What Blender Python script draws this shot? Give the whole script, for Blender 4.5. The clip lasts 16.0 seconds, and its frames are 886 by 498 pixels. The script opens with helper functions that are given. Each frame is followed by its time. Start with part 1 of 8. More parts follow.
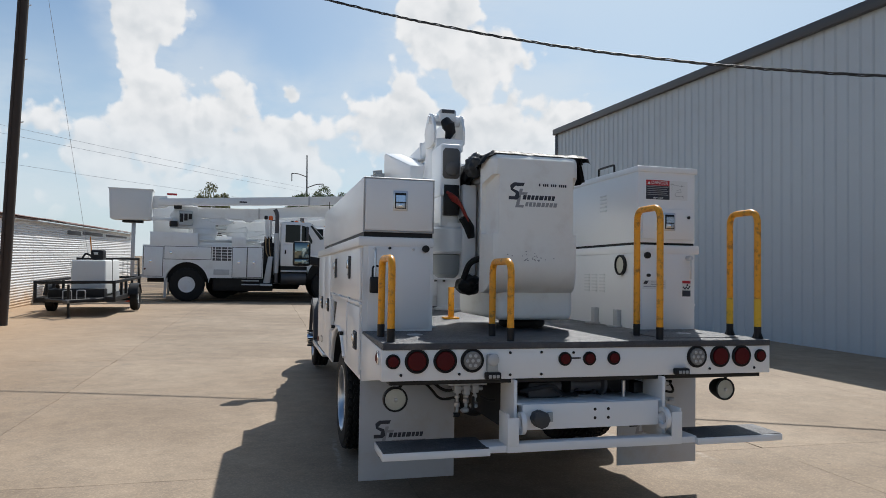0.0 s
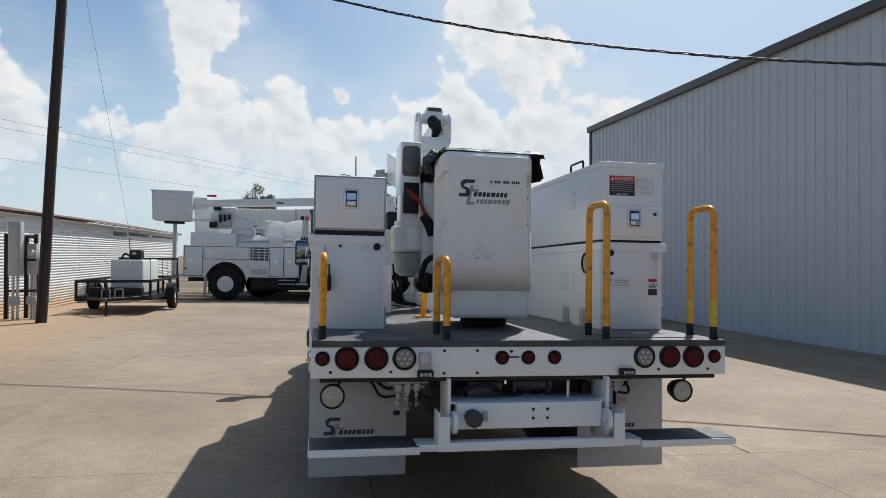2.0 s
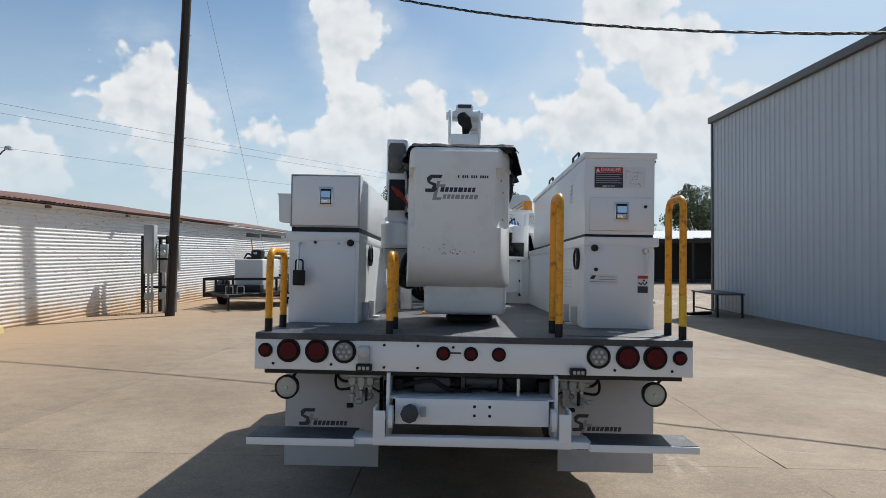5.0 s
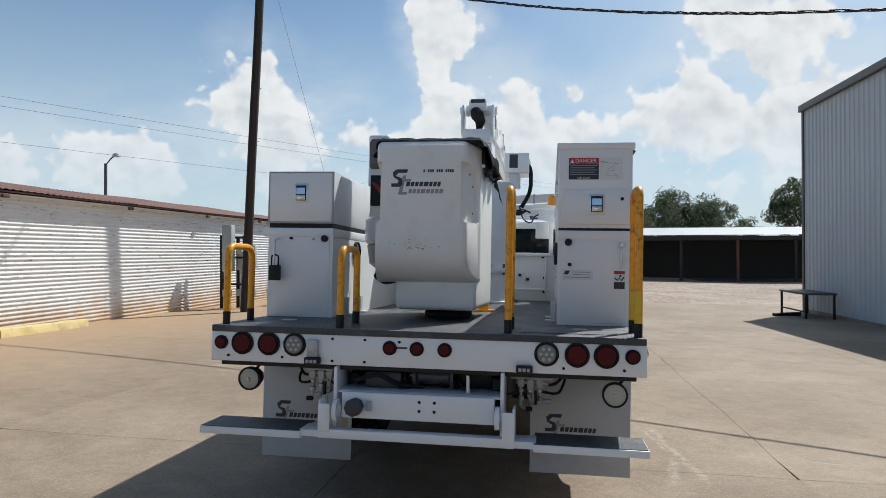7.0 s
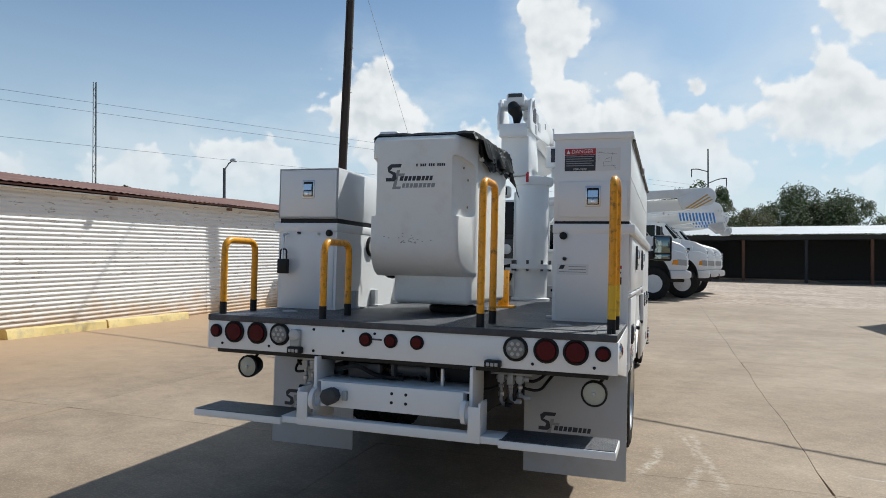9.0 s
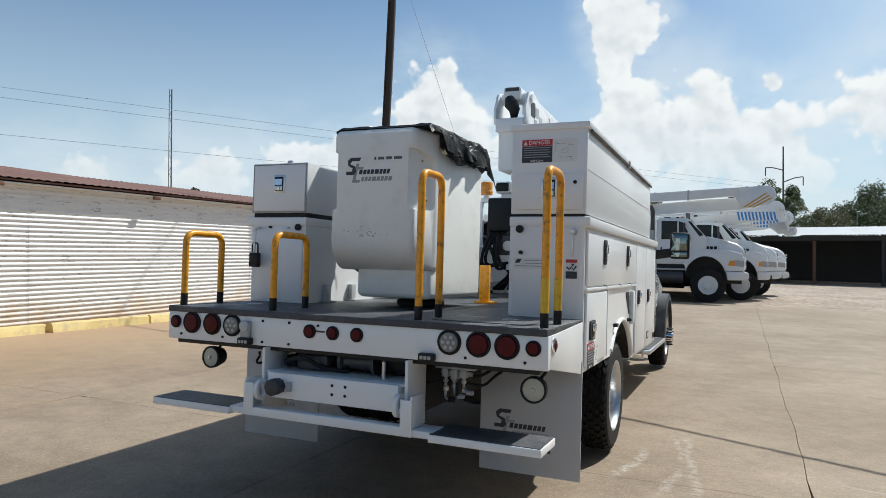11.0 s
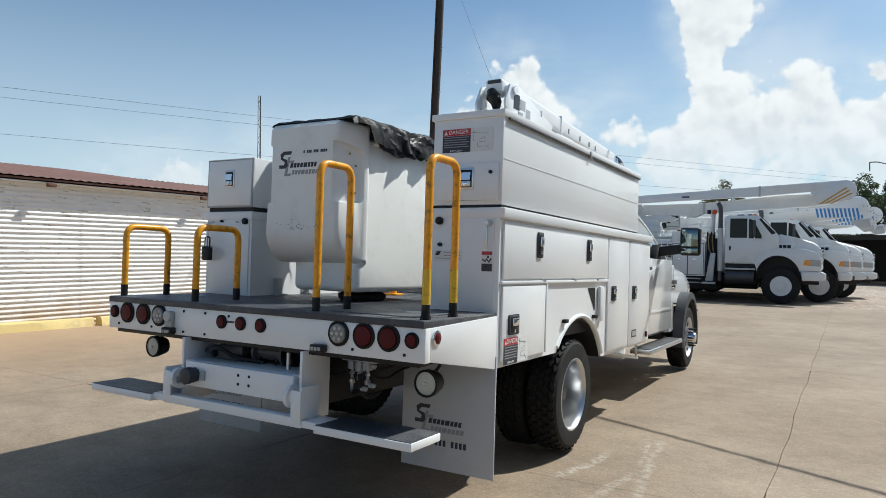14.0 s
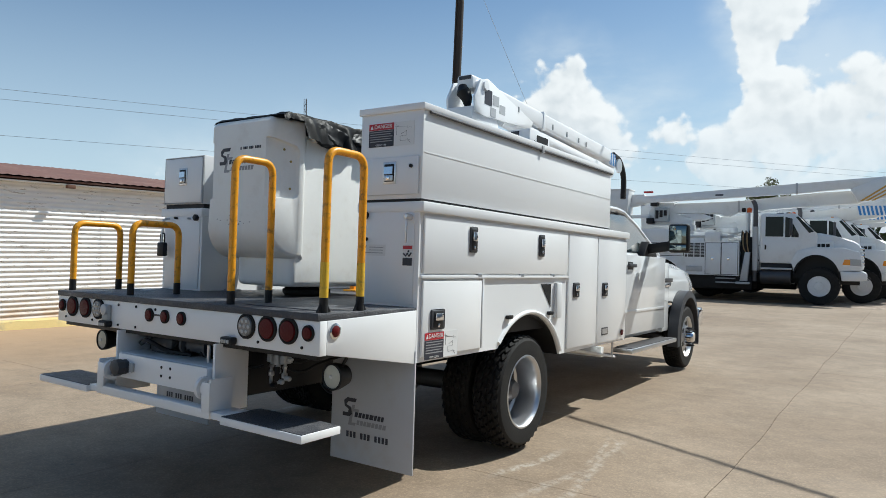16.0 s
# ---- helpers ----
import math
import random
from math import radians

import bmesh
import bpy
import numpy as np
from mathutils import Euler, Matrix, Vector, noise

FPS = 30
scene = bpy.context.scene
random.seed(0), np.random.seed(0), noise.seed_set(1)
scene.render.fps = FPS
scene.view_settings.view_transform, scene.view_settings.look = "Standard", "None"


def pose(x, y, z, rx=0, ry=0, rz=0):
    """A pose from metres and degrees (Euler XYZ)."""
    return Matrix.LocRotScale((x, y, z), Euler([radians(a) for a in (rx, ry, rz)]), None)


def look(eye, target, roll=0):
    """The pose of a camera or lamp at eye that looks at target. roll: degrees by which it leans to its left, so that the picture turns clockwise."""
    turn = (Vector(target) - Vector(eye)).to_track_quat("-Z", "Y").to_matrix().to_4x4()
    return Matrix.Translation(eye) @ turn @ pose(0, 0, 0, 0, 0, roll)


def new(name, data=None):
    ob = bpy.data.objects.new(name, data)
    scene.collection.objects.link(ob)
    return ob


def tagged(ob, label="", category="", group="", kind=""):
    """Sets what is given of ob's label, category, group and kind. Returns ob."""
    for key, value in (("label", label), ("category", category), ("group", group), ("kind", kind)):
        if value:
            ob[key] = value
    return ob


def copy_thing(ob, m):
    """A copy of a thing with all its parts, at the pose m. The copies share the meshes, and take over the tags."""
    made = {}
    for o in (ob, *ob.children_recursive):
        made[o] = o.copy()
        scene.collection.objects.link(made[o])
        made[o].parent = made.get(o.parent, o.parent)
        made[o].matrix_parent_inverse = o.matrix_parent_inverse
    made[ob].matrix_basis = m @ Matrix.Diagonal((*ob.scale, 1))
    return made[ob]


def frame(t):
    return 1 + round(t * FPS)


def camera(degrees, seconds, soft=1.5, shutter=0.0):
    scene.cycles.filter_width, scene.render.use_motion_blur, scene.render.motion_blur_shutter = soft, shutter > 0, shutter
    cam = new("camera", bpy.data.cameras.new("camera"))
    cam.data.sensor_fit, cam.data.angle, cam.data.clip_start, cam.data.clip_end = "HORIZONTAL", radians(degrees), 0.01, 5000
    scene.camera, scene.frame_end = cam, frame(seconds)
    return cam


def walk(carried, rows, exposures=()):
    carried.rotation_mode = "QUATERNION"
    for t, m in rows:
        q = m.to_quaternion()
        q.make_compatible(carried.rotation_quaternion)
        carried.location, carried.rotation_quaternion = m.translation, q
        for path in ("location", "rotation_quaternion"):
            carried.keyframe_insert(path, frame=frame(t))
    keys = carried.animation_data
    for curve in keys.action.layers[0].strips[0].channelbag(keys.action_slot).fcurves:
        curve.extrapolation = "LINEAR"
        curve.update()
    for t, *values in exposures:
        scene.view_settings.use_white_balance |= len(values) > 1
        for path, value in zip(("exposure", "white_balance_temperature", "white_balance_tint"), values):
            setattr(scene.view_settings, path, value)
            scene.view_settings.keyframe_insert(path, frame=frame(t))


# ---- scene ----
cam = camera(65.8, 16.0, soft=0.55)
ROWS = [
    (0, -1.833, -3.645, 1.643, 90.61, -0.25, -14.59),
    (0.5, -1.681, -3.671, 1.641, 90.60, -0.22, -13.32),
    (1, -1.523, -3.701, 1.638, 90.60, -0.21, -12.27),
    (1.5, -1.360, -3.732, 1.634, 90.60, -0.19, -11.38),
    (2, -1.193, -3.764, 1.630, 90.60, -0.18, -10.50),
    (2.5, -1.021, -3.796, 1.626, 90.60, -0.17, -9.45),
    (3, -0.847, -3.828, 1.622, 90.59, -0.16, -8.06),
    (3.5, -0.670, -3.856, 1.618, 90.59, -0.14, -6.17),
    (4, -0.484, -3.872, 1.614, 90.58, -0.12, -3.66),
    (6.5, 0.551, -3.774, 1.586, 90.47, 0.11, 7.00),
    (7, 0.749, -3.744, 1.578, 90.47, 0.12, 8.92),
    (7.5, 0.946, -3.709, 1.569, 90.47, 0.12, 11.23),
    (8, 1.148, -3.663, 1.559, 90.47, 0.10, 13.99),
    (10.5, 1.979, -3.363, 1.500, 90.55, -0.17, 22.48),
    (11, 2.136, -3.280, 1.489, 90.57, -0.19, 23.68),
    (11.5, 2.284, -3.204, 1.480, 90.59, -0.21, 24.99),
    (12, 2.425, -3.125, 1.471, 90.61, -0.21, 26.33),
    (12.5, 2.565, -3.038, 1.463, 90.62, -0.22, 27.58),
    (13, 2.709, -2.949, 1.456, 90.61, -0.22, 28.69),
    (13.5, 2.854, -2.863, 1.450, 90.59, -0.22, 29.65),
    (14, 3.004, -2.778, 1.443, 90.57, -0.23, 30.52),
    (14.5, 3.156, -2.685, 1.436, 90.56, -0.23, 31.37),
    (15, 3.308, -2.582, 1.428, 90.55, -0.23, 32.27),
    (15.5, 3.461, -2.477, 1.419, 90.57, -0.21, 33.23),
    (16, 3.612, -2.378, 1.408, 90.61, -0.17, 34.29),
]
walk(cam, [(t, pose(x, y, z, rx, ry, rz)) for t, x, y, z, rx, ry, rz in ROWS],
     exposures=[(0.0, -0.10, 6350, 9.5), (4.0, -0.12, 6250, 8.5), (8.0, -0.09, 6250, 7.5), (11.0, 0.0, 6250, 6.0), (16.0, 0.03, 6150, 5.0)])

# world, sun, exposure
SUN = Vector((0.455, 0.72, 1.0)).normalized()
ELEV = math.asin(SUN.z)
AZIM = math.atan2(SUN.x, SUN.y)


def node(tree, kind, links=(), **values):
    n = tree.nodes.new(kind)
    for key, value in values.items():
        if key in ("operation", "blend_type", "data_type", "noise_dimensions", "sky_type", "sun_disc", "sun_elevation", "sun_rotation",
                   "wave_type", "bands_direction", "feature", "air_density", "dust_density", "ozone_density", "interpolation_type", "use_clamp"):
            if key == "operation": n.operation = value
            elif key == "blend_type": n.blend_type = value
            elif key == "data_type": n.data_type = value
            elif key == "noise_dimensions": n.noise_dimensions = value
            elif key == "sky_type": n.sky_type = value
            elif key == "sun_disc": n.sun_disc = value
            elif key == "sun_elevation": n.sun_elevation = value
            elif key == "sun_rotation": n.sun_rotation = value
            elif key == "wave_type": n.wave_type = value
            elif key == "bands_direction": n.bands_direction = value
            elif key == "feature": n.feature = value
            elif key == "air_density": n.air_density = value
            elif key == "dust_density": n.dust_density = value
            elif key == "ozone_density": n.ozone_density = value
            elif key == "interpolation_type": n.interpolation_type = value
            elif key == "use_clamp": n.use_clamp = value
        else:
            n.inputs[key].default_value = value
    for name, socket in links:
        tree.links.new(socket, n.inputs[name])
    return n


def calc(tree, op, a, b=None, c=None):
    n = tree.nodes.new("ShaderNodeMath")
    n.operation = op
    for i, v in enumerate((a, b, c)):
        if v is None:
            continue
        if isinstance(v, (int, float)):
            n.inputs[i].default_value = v
        else:
            tree.links.new(v, n.inputs[i])
    return n.outputs[0]


def smooth_step(tree, value, low, high):
    n = tree.nodes.new("ShaderNodeMapRange")
    n.interpolation_type = "SMOOTHSTEP"
    n.inputs["From Min"].default_value, n.inputs["From Max"].default_value = low, high
    tree.links.new(value, n.inputs["Value"])
    return n.outputs["Result"]


world = bpy.data.worlds.new("sky")
scene.world = world
world.use_nodes = True
wt = world.node_tree
wt.nodes.clear()
sky = node(wt, "ShaderNodeTexSky", sky_type="NISHITA", sun_disc=False, sun_elevation=ELEV, sun_rotation=AZIM, air_density=1.0, dust_density=0.7, ozone_density=1.0)
coord = wt.nodes.new("ShaderNodeTexCoord").outputs["Generated"]
sep = node(wt, "ShaderNodeSeparateXYZ", [(0, coord)])
sx, sy, sz = sep.outputs
az = calc(wt, "MULTIPLY", calc(wt, "ARCTAN2", sx, sy), 57.2958)
el = calc(wt, "MULTIPLY", calc(wt, "ARCSINE", sz), 57.2958)
# cumulus towers: azimuth, elevation, half width, half height, weight
CLOUDS = [(-9.3, 17.5, 2.1, 7.0, 1.0), (-5.6, 9.6, 4.6, 4.2, 1.0), (0.5, 7.6, 5.5, 3.8, 1.0), (-9.0, 5.0, 8.0, 4.0, 0.7),
          (14.6, 19.0, 3.0, 5.5, 1.0), (18.6, 15.5, 2.6, 3.4, 1.0), (12.5, 10.8, 5.4, 3.6, 1.0), (20.0, 9.0, 7.0, 4.5, 0.9),
          (2.4, 13.4, 1.5, 1.0, 0.62), (24.5, 13.0, 1.4, 0.8, 0.55), (-24.8, 12.5, 3.0, 3.0, 1.0), (-21.5, 8.5, 5.0, 3.8, 0.95),
          (-33.5, 6.5, 4.5, 3.2, 0.9), (-42.0, 5.5, 4.5, 3.2, 0.85), (-53.0, 4.6, 4.0, 2.6, 0.8), (29.0, 7.0, 6.0, 3.5, 0.7),
          (62.0, 9.0, 9.0, 4.0, 0.8)]
warp = node(wt, "ShaderNodeTexNoise", [("Vector", coord)], noise_dimensions="3D", Scale=9.0, Detail=4.0)
wsep = node(wt, "ShaderNodeSeparateXYZ", [(0, warp.outputs["Color"])])
azw = calc(wt, "ADD", az, calc(wt, "MULTIPLY", calc(wt, "SUBTRACT", wsep.outputs[0], 0.5), 9.0))
elw = calc(wt, "ADD", el, calc(wt, "MULTIPLY", calc(wt, "SUBTRACT", wsep.outputs[1], 0.5), 6.0))
mass = None
for a0, e0, wa, we, k in CLOUDS:
    u = calc(wt, "DIVIDE", calc(wt, "SUBTRACT", azw, a0), wa)
    v = calc(wt, "DIVIDE", calc(wt, "SUBTRACT", elw, e0), we)
    d = calc(wt, "SQRT", calc(wt, "ADD", calc(wt, "MULTIPLY", u, u), calc(wt, "MULTIPLY", v, v)))
    m = calc(wt, "MULTIPLY", calc(wt, "SUBTRACT", 1.45, d), k)
    mass = m if mass is None else calc(wt, "SMOOTH_MAX", mass, m, 0.25)


def billows(vector):
    """Puffy relief of the cumulus: rounded cells over a coarse noise, with fine fraying."""
    big = node(wt, "ShaderNodeTexNoise", [("Vector", vector)], noise_dimensions="3D", Scale=14.0, Detail=3.0, Roughness=0.5)
    bent = node(wt, "ShaderNodeVectorMath", [(0, big.outputs["Color"]), (2, vector)], operation="MULTIPLY_ADD")
    bent.inputs[1].default_value = (0.05, 0.05, 0.05)
    cell = node(wt, "ShaderNodeTexVoronoi", [("Vector", bent.outputs[0])], feature="SMOOTH_F1", Scale=24.0)
    cell2 = node(wt, "ShaderNodeTexVoronoi", [("Vector", bent.outputs[0])], feature="SMOOTH_F1", Scale=62.0)
    fray = node(wt, "ShaderNodeTexNoise", [("Vector", vector)], noise_dimensions="3D", Scale=90.0, Detail=6.0, Roughness=0.62)
    h = calc(wt, "MULTIPLY", calc(wt, "SUBTRACT", big.outputs[0], 0.5), 1.5)
    h = calc(wt, "ADD", h, calc(wt, "MULTIPLY", calc(wt, "SUBTRACT", 0.42, cell.outputs["Distance"]), 0.95))
    h = calc(wt, "ADD", h, calc(wt, "MULTIPLY", calc(wt, "SUBTRACT", 0.42, cell2.outputs["Distance"]), 0.42))
    return calc(wt, "ADD", h, calc(wt, "MULTIPLY", calc(wt, "SUBTRACT", fray.outputs[0], 0.5), 0.30))


here = billows(coord)
sunward = node(wt, "ShaderNodeVectorMath", [(0, coord)], operation="ADD")
sunward.inputs[1].default_value = (0.007, 0.0, 0.013)
there = billows(sunward.outputs[0])
dens = calc(wt, "ADD", mass, here)
cover = smooth_step(wt, dens, 0.34, 0.60)
thick = smooth_step(wt, dens, 0.45, 1.7)
side = smooth_step(wt, calc(wt, "SUBTRACT", there, here), -0.28, 0.40)
inner = node(wt, "ShaderNodeTexNoise", [("Vector", coord)], noise_dimensions="3D", Scale=11.0, Detail=4.0, Roughness=0.5)
soft = smooth_step(wt, inner.outputs[0], 0.34, 0.66)
shade = calc(wt, "ADD", calc(wt, "MULTIPLY", side, 0.55), calc(wt, "MULTIPLY", calc(wt, "MULTIPLY", thick, soft), 0.55))
cloud = node(wt, "ShaderNodeMix", [("Factor", shade)], data_type="RGBA")
cloud.inputs["A"].default_value = (13.0, 12.9, 12.8, 1)
cloud.inputs["B"].default_value = (8.7, 9.2, 9.6, 1)
# clear sky, whiter towards the horizon and brighter round the sun
clear = node(wt, "ShaderNodeVectorMath", [(0, sky.outputs[0])], operation="MULTIPLY")
clear.inputs[1].default_value = (1.08, 1.30, 1.43)
haze = node(wt, "ShaderNodeMix", [("Factor", calc(wt, "MULTIPLY", smooth_step(wt, calc(wt, "MULTIPLY", el, -1.0), -27.0, 2.0), 0.78)), ("A", clear.outputs[0])], data_type="RGBA")
haze.inputs["B"].default_value = (9.2, 10.7, 11.6, 1)
toward = node(wt, "ShaderNodeVectorMath", [(0, coord)], operation="DOT_PRODUCT")
toward.inputs[1].default_value = SUN
aureole = node(wt, "ShaderNodeMix", [("Factor", calc(wt, "MULTIPLY", smooth_step(wt, toward.outputs["Value"], 0.70, 0.98), 0.85)), ("A", haze.outputs["Result"])], data_type="RGBA")
aureole.inputs["B"].default_value = (10.6, 12.0, 12.8, 1)
# thin high veil between the towers
vmap = node(wt, "ShaderNodeMapping", [("Vector", coord)])
vmap.inputs["Scale"].default_value = (1.0, 1.0, 2.6)
thin = node(wt, "ShaderNodeTexNoise", [("Vector", vmap.outputs[0])], noise_dimensions="3D", Scale=5.0, Detail=7.0, Roughness=0.6)
veil = node(wt, "ShaderNodeMix", [("Factor", calc(wt, "MULTIPLY", calc(wt, "MULTIPLY", smooth_step(wt, mass, -1.1, 0.7), smooth_step(wt, thin.outputs[0], 0.30, 0.62)), 0.55)), ("A", aureole.outputs["Result"])], data_type="RGBA")
veil.inputs["B"].default_value = (10.6, 11.3, 11.8, 1)
mixed = node(wt, "ShaderNodeMix", [("Factor", calc(wt, "MULTIPLY", cover, smooth_step(wt, el, 0.0, 12.0))), ("A", veil.outputs["Result"]), ("B", cloud.outputs["Result"])], data_type="RGBA")
bg = node(wt, "ShaderNodeBackground", [("Color", mixed.outputs["Result"])], Strength=0.072)
wout = node(wt, "ShaderNodeOutputWorld", [("Surface", bg.outputs[0])])

sun = new("sun", bpy.data.lights.new("sun", "SUN"))
sun.data.energy, sun.data.angle, sun.data.color = 5.0, radians(0.53), (1.0, 0.965, 0.905)
sun.matrix_world = look(SUN * 60, (0, 0, 0))


# materials
def mat(name, col, rough=0.5, metal=0.0, var=0.06, scale=3.0, fine=40.0, bump=0.0, bscale=80.0, dirt=None, dirt_amt=0.0, dirt_scale=2.0, coat=0.0, spec=0.5, random_tint=0.0):
    m = bpy.data.materials.new(name)
    m.use_nodes = True
    t = m.node_tree
    p = t.nodes["Principled BSDF"]
    co = t.nodes.new("ShaderNodeTexCoord").outputs["Object"]
    big = node(t, "ShaderNodeTexNoise", [("Vector", co)], Scale=scale, Detail=4.0, Roughness=0.6)
    small = node(t, "ShaderNodeTexNoise", [("Vector", co)], Scale=fine, Detail=3.0)
    f = calc(t, "ADD", calc(t, "MULTIPLY", calc(t, "SUBTRACT", big.outputs[0], 0.5), 2.0 * var), calc(t, "MULTIPLY", calc(t, "SUBTRACT", small.outputs[0], 0.5), var))
    if random_tint:
        info = t.nodes.new("ShaderNodeObjectInfo")
        f = calc(t, "ADD", f, calc(t, "MULTIPLY", calc(t, "SUBTRACT", info.outputs["Random"], 0.5), 2 * random_tint))
    val = calc(t, "ADD", f, 1.0)
    mul = node(t, "ShaderNodeVectorMath", [(1, val)], operation="MULTIPLY")
    mul.inputs[0].default_value = col
    out = mul.outputs[0]
    if dirt:
        dn = node(t, "ShaderNodeTexNoise", [("Vector", co)], Scale=dirt_scale, Detail=7.0, Roughness=0.68)
        fac = calc(t, "MULTIPLY", smooth_step(t, dn.outputs[0], 0.48, 0.72), dirt_amt)
        mx = node(t, "ShaderNodeMix", [("Factor", fac), ("A", out)], data_type="RGBA")
        mx.inputs["B"].default_value = (*dirt, 1)
        out = mx.outputs["Result"]
    t.links.new(out, p.inputs["Base Color"])
    r = calc(t, "ADD", rough, calc(t, "MULTIPLY", calc(t, "SUBTRACT", big.outputs[0], 0.5), 0.10))
    t.links.new(r, p.inputs["Roughness"])
    p.inputs["Metallic"].default_value = metal
    p.inputs["Coat Weight"].default_value = coat
    p.inputs["Specular IOR Level"].default_value = spec
    if bump:
        bn = node(t, "ShaderNodeTexNoise", [("Vector", co)], Scale=bscale, Detail=4.0)
        b = node(t, "ShaderNodeBump", [("Height", bn.outputs[0])], Strength=bump, Distance=0.01)
        t.links.new(b.outputs[0], p.inputs["Normal"])
    return m


WHITE = mat("white_paint", (0.845, 0.85, 0.85), 0.32, var=0.008, coat=0.2, dirt=(0.55, 0.52, 0.48), dirt_amt=0.015, dirt_scale=7.0)
WHITE_FLAT = mat("white_flat_paint", (0.72, 0.73, 0.73), 0.5, var=0.04, dirt=(0.4, 0.36, 0.3), dirt_amt=0.25, dirt_scale=5.0)
FIBRE = mat("white_fibreglass", (0.84, 0.835, 0.80), 0.42, var=0.03, bump=0.05, bscale=30, dirt=(0.52, 0.45, 0.37), dirt_amt=0.24, dirt_scale=5.0)
CAB_WHITE = mat("cab_paint", (0.8, 0.81, 0.81), 0.18, var=0.01, coat=0.7)
FAR_WHITE = mat("parked_truck_paint", (0.80, 0.81, 0.81), 0.35, var=0.03, coat=0.2, dirt=(0.45, 0.42, 0.36), dirt_amt=0.2)
DECK = mat("deck_coating", (0.058, 0.06, 0.068), 0.46, var=0.35, fine=120, bump=0.8, bscale=110, dirt=(0.3, 0.29, 0.28), dirt_amt=0.3, dirt_scale=4)
YELLOW = mat("safety_yellow_paint", (0.85, 0.36, 0.012), 0.35, var=0.08, dirt=(0.05, 0.035, 0.02), dirt_amt=0.7, dirt_scale=24)
YELLOW_WORN = mat("worn_yellow_tape", (0.76, 0.47, 0.03), 0.5, var=0.1, dirt=(0.06, 0.055, 0.04), dirt_amt=0.75, dirt_scale=14)
RUBBER = mat("rubber", (0.015, 0.0148, 0.0145), 0.75, var=0.25, bump=0.1, spec=0.3, dirt=(0.07, 0.06, 0.05), dirt_amt=0.2, dirt_scale=6)
BLACK = mat("black_paint", (0.014, 0.014, 0.015), 0.5, var=0.15, spec=0.3)
TARP = mat("black_vinyl", (0.009, 0.009, 0.0095), 0.48, var=0.2, bump=0.25, bscale=9, spec=0.35)
FLARE = mat("black_plastic", (0.05, 0.052, 0.058), 0.55, var=0.1, bump=0.05)
STEEL = mat("brushed_steel", (0.62, 0.63, 0.65), 0.3, metal=0.9, var=0.08)
CHROME = mat("chrome", (0.75, 0.76, 0.78), 0.12, metal=1.0, var=0.03)
DARK_STEEL = mat("dark_steel", (0.09, 0.09, 0.095), 0.5, metal=0.5, var=0.2, dirt=(0.16, 0.1, 0.06), dirt_amt=0.3)
RED_LENS = mat("red_lens", (0.085, 0.003, 0.005), 0.42, var=0.25, fine=60, bump=0.3, bscale=120, spec=0.2)
CLEAR_LENS = mat("clear_lens", (0.42, 0.42, 0.41), 0.25, var=0.15, bump=0.3, bscale=70, coat=0.6)
AMBER = mat("amber_lens", (0.85, 0.3, 0.01), 0.25, var=0.05, coat=0.5)
WORKLENS = mat("work_lamp_lens", (0.55, 0.54, 0.46), 0.3, var=0.1, bump=0.4, bscale=90, coat=0.5)
LOGO_DARK = mat("logo_dark", (0.03, 0.032, 0.045), 0.5, var=0.05)
LOGO_GREY = mat("logo_grey", (0.3, 0.3, 0.31), 0.5, var=0.05)
DECAL_RED = mat("decal_red", (0.45, 0.02, 0.03), 0.4, var=0.03)
DECAL_WHITE = mat("decal_white", (0.75, 0.75, 0.74), 0.4, var=0.03)
DECAL_BLUE = mat("decal_blue", (0.04, 0.22, 0.55), 0.4, var=0.05)
DECAL_GOLD = mat("decal_gold", (0.6, 0.34, 0.06), 0.4, var=0.05)
HOSE = mat("hose_red", (0.3, 0.03, 0.02), 0.5, var=0.15)
GLASS = mat("dark_glass", (0.006, 0.009, 0.009), 0.05, var=0.3, scale=2.5, spec=0.25)
CAB_GLASS = mat("cab_glass", (0.03, 0.045, 0.05), 0.04, var=0.02, spec=0.8, coat=1.0)
MIRROR = mat("mirror_face", (0.2, 0.24, 0.235), 0.03, metal=1.0, var=0.0)
FLAP = mat("mud_flap_plastic", (0.5, 0.51, 0.53), 0.45, var=0.03, dirt=(0.4, 0.33, 0.26), dirt_amt=0.35, dirt_scale=5)
WOOD_POLE = mat("creosoted_pole", (0.045, 0.034, 0.028), 0.85, var=0.3, scale=4, fine=60, bump=0.5, bscale=50)
WALL_SIDING = mat("grey_siding", (0.50, 0.54, 0.57), 0.42, var=0.05, scale=0.8, dirt=(0.4, 0.4, 0.38), dirt_amt=0.25, dirt_scale=0.6)
BRONZE = mat("bronze_trim", (0.05, 0.045, 0.045), 0.45, var=0.1)
KERB = mat("kerb_yellow", (0.68, 0.52, 0.22), 0.8, var=0.15, fine=50, bump=0.4, bscale=60, dirt=(0.3, 0.27, 0.22), dirt_amt=0.6, dirt_scale=4)
CABLE = mat("cable_sheath", (0.03, 0.03, 0.032), 0.6)
WIRE = mat("far_wire", (0.34, 0.37, 0.40), 0.6)
GALV = mat("galvanised", (0.5, 0.51, 0.52), 0.5, metal=0.3, var=0.12, scale=6)
GREY_BOX = mat("meter_grey", (0.4, 0.42, 0.42), 0.55, var=0.08)
CONE_ORANGE = mat("cone_orange", (0.8, 0.1, 0.02), 0.5, var=0.06)
# dark old shed, taken near-black to carry the shade inside it
SHED_DARK = mat("shed_shade_dark", (0.035, 0.034, 0.034), 0.8, var=0.25)
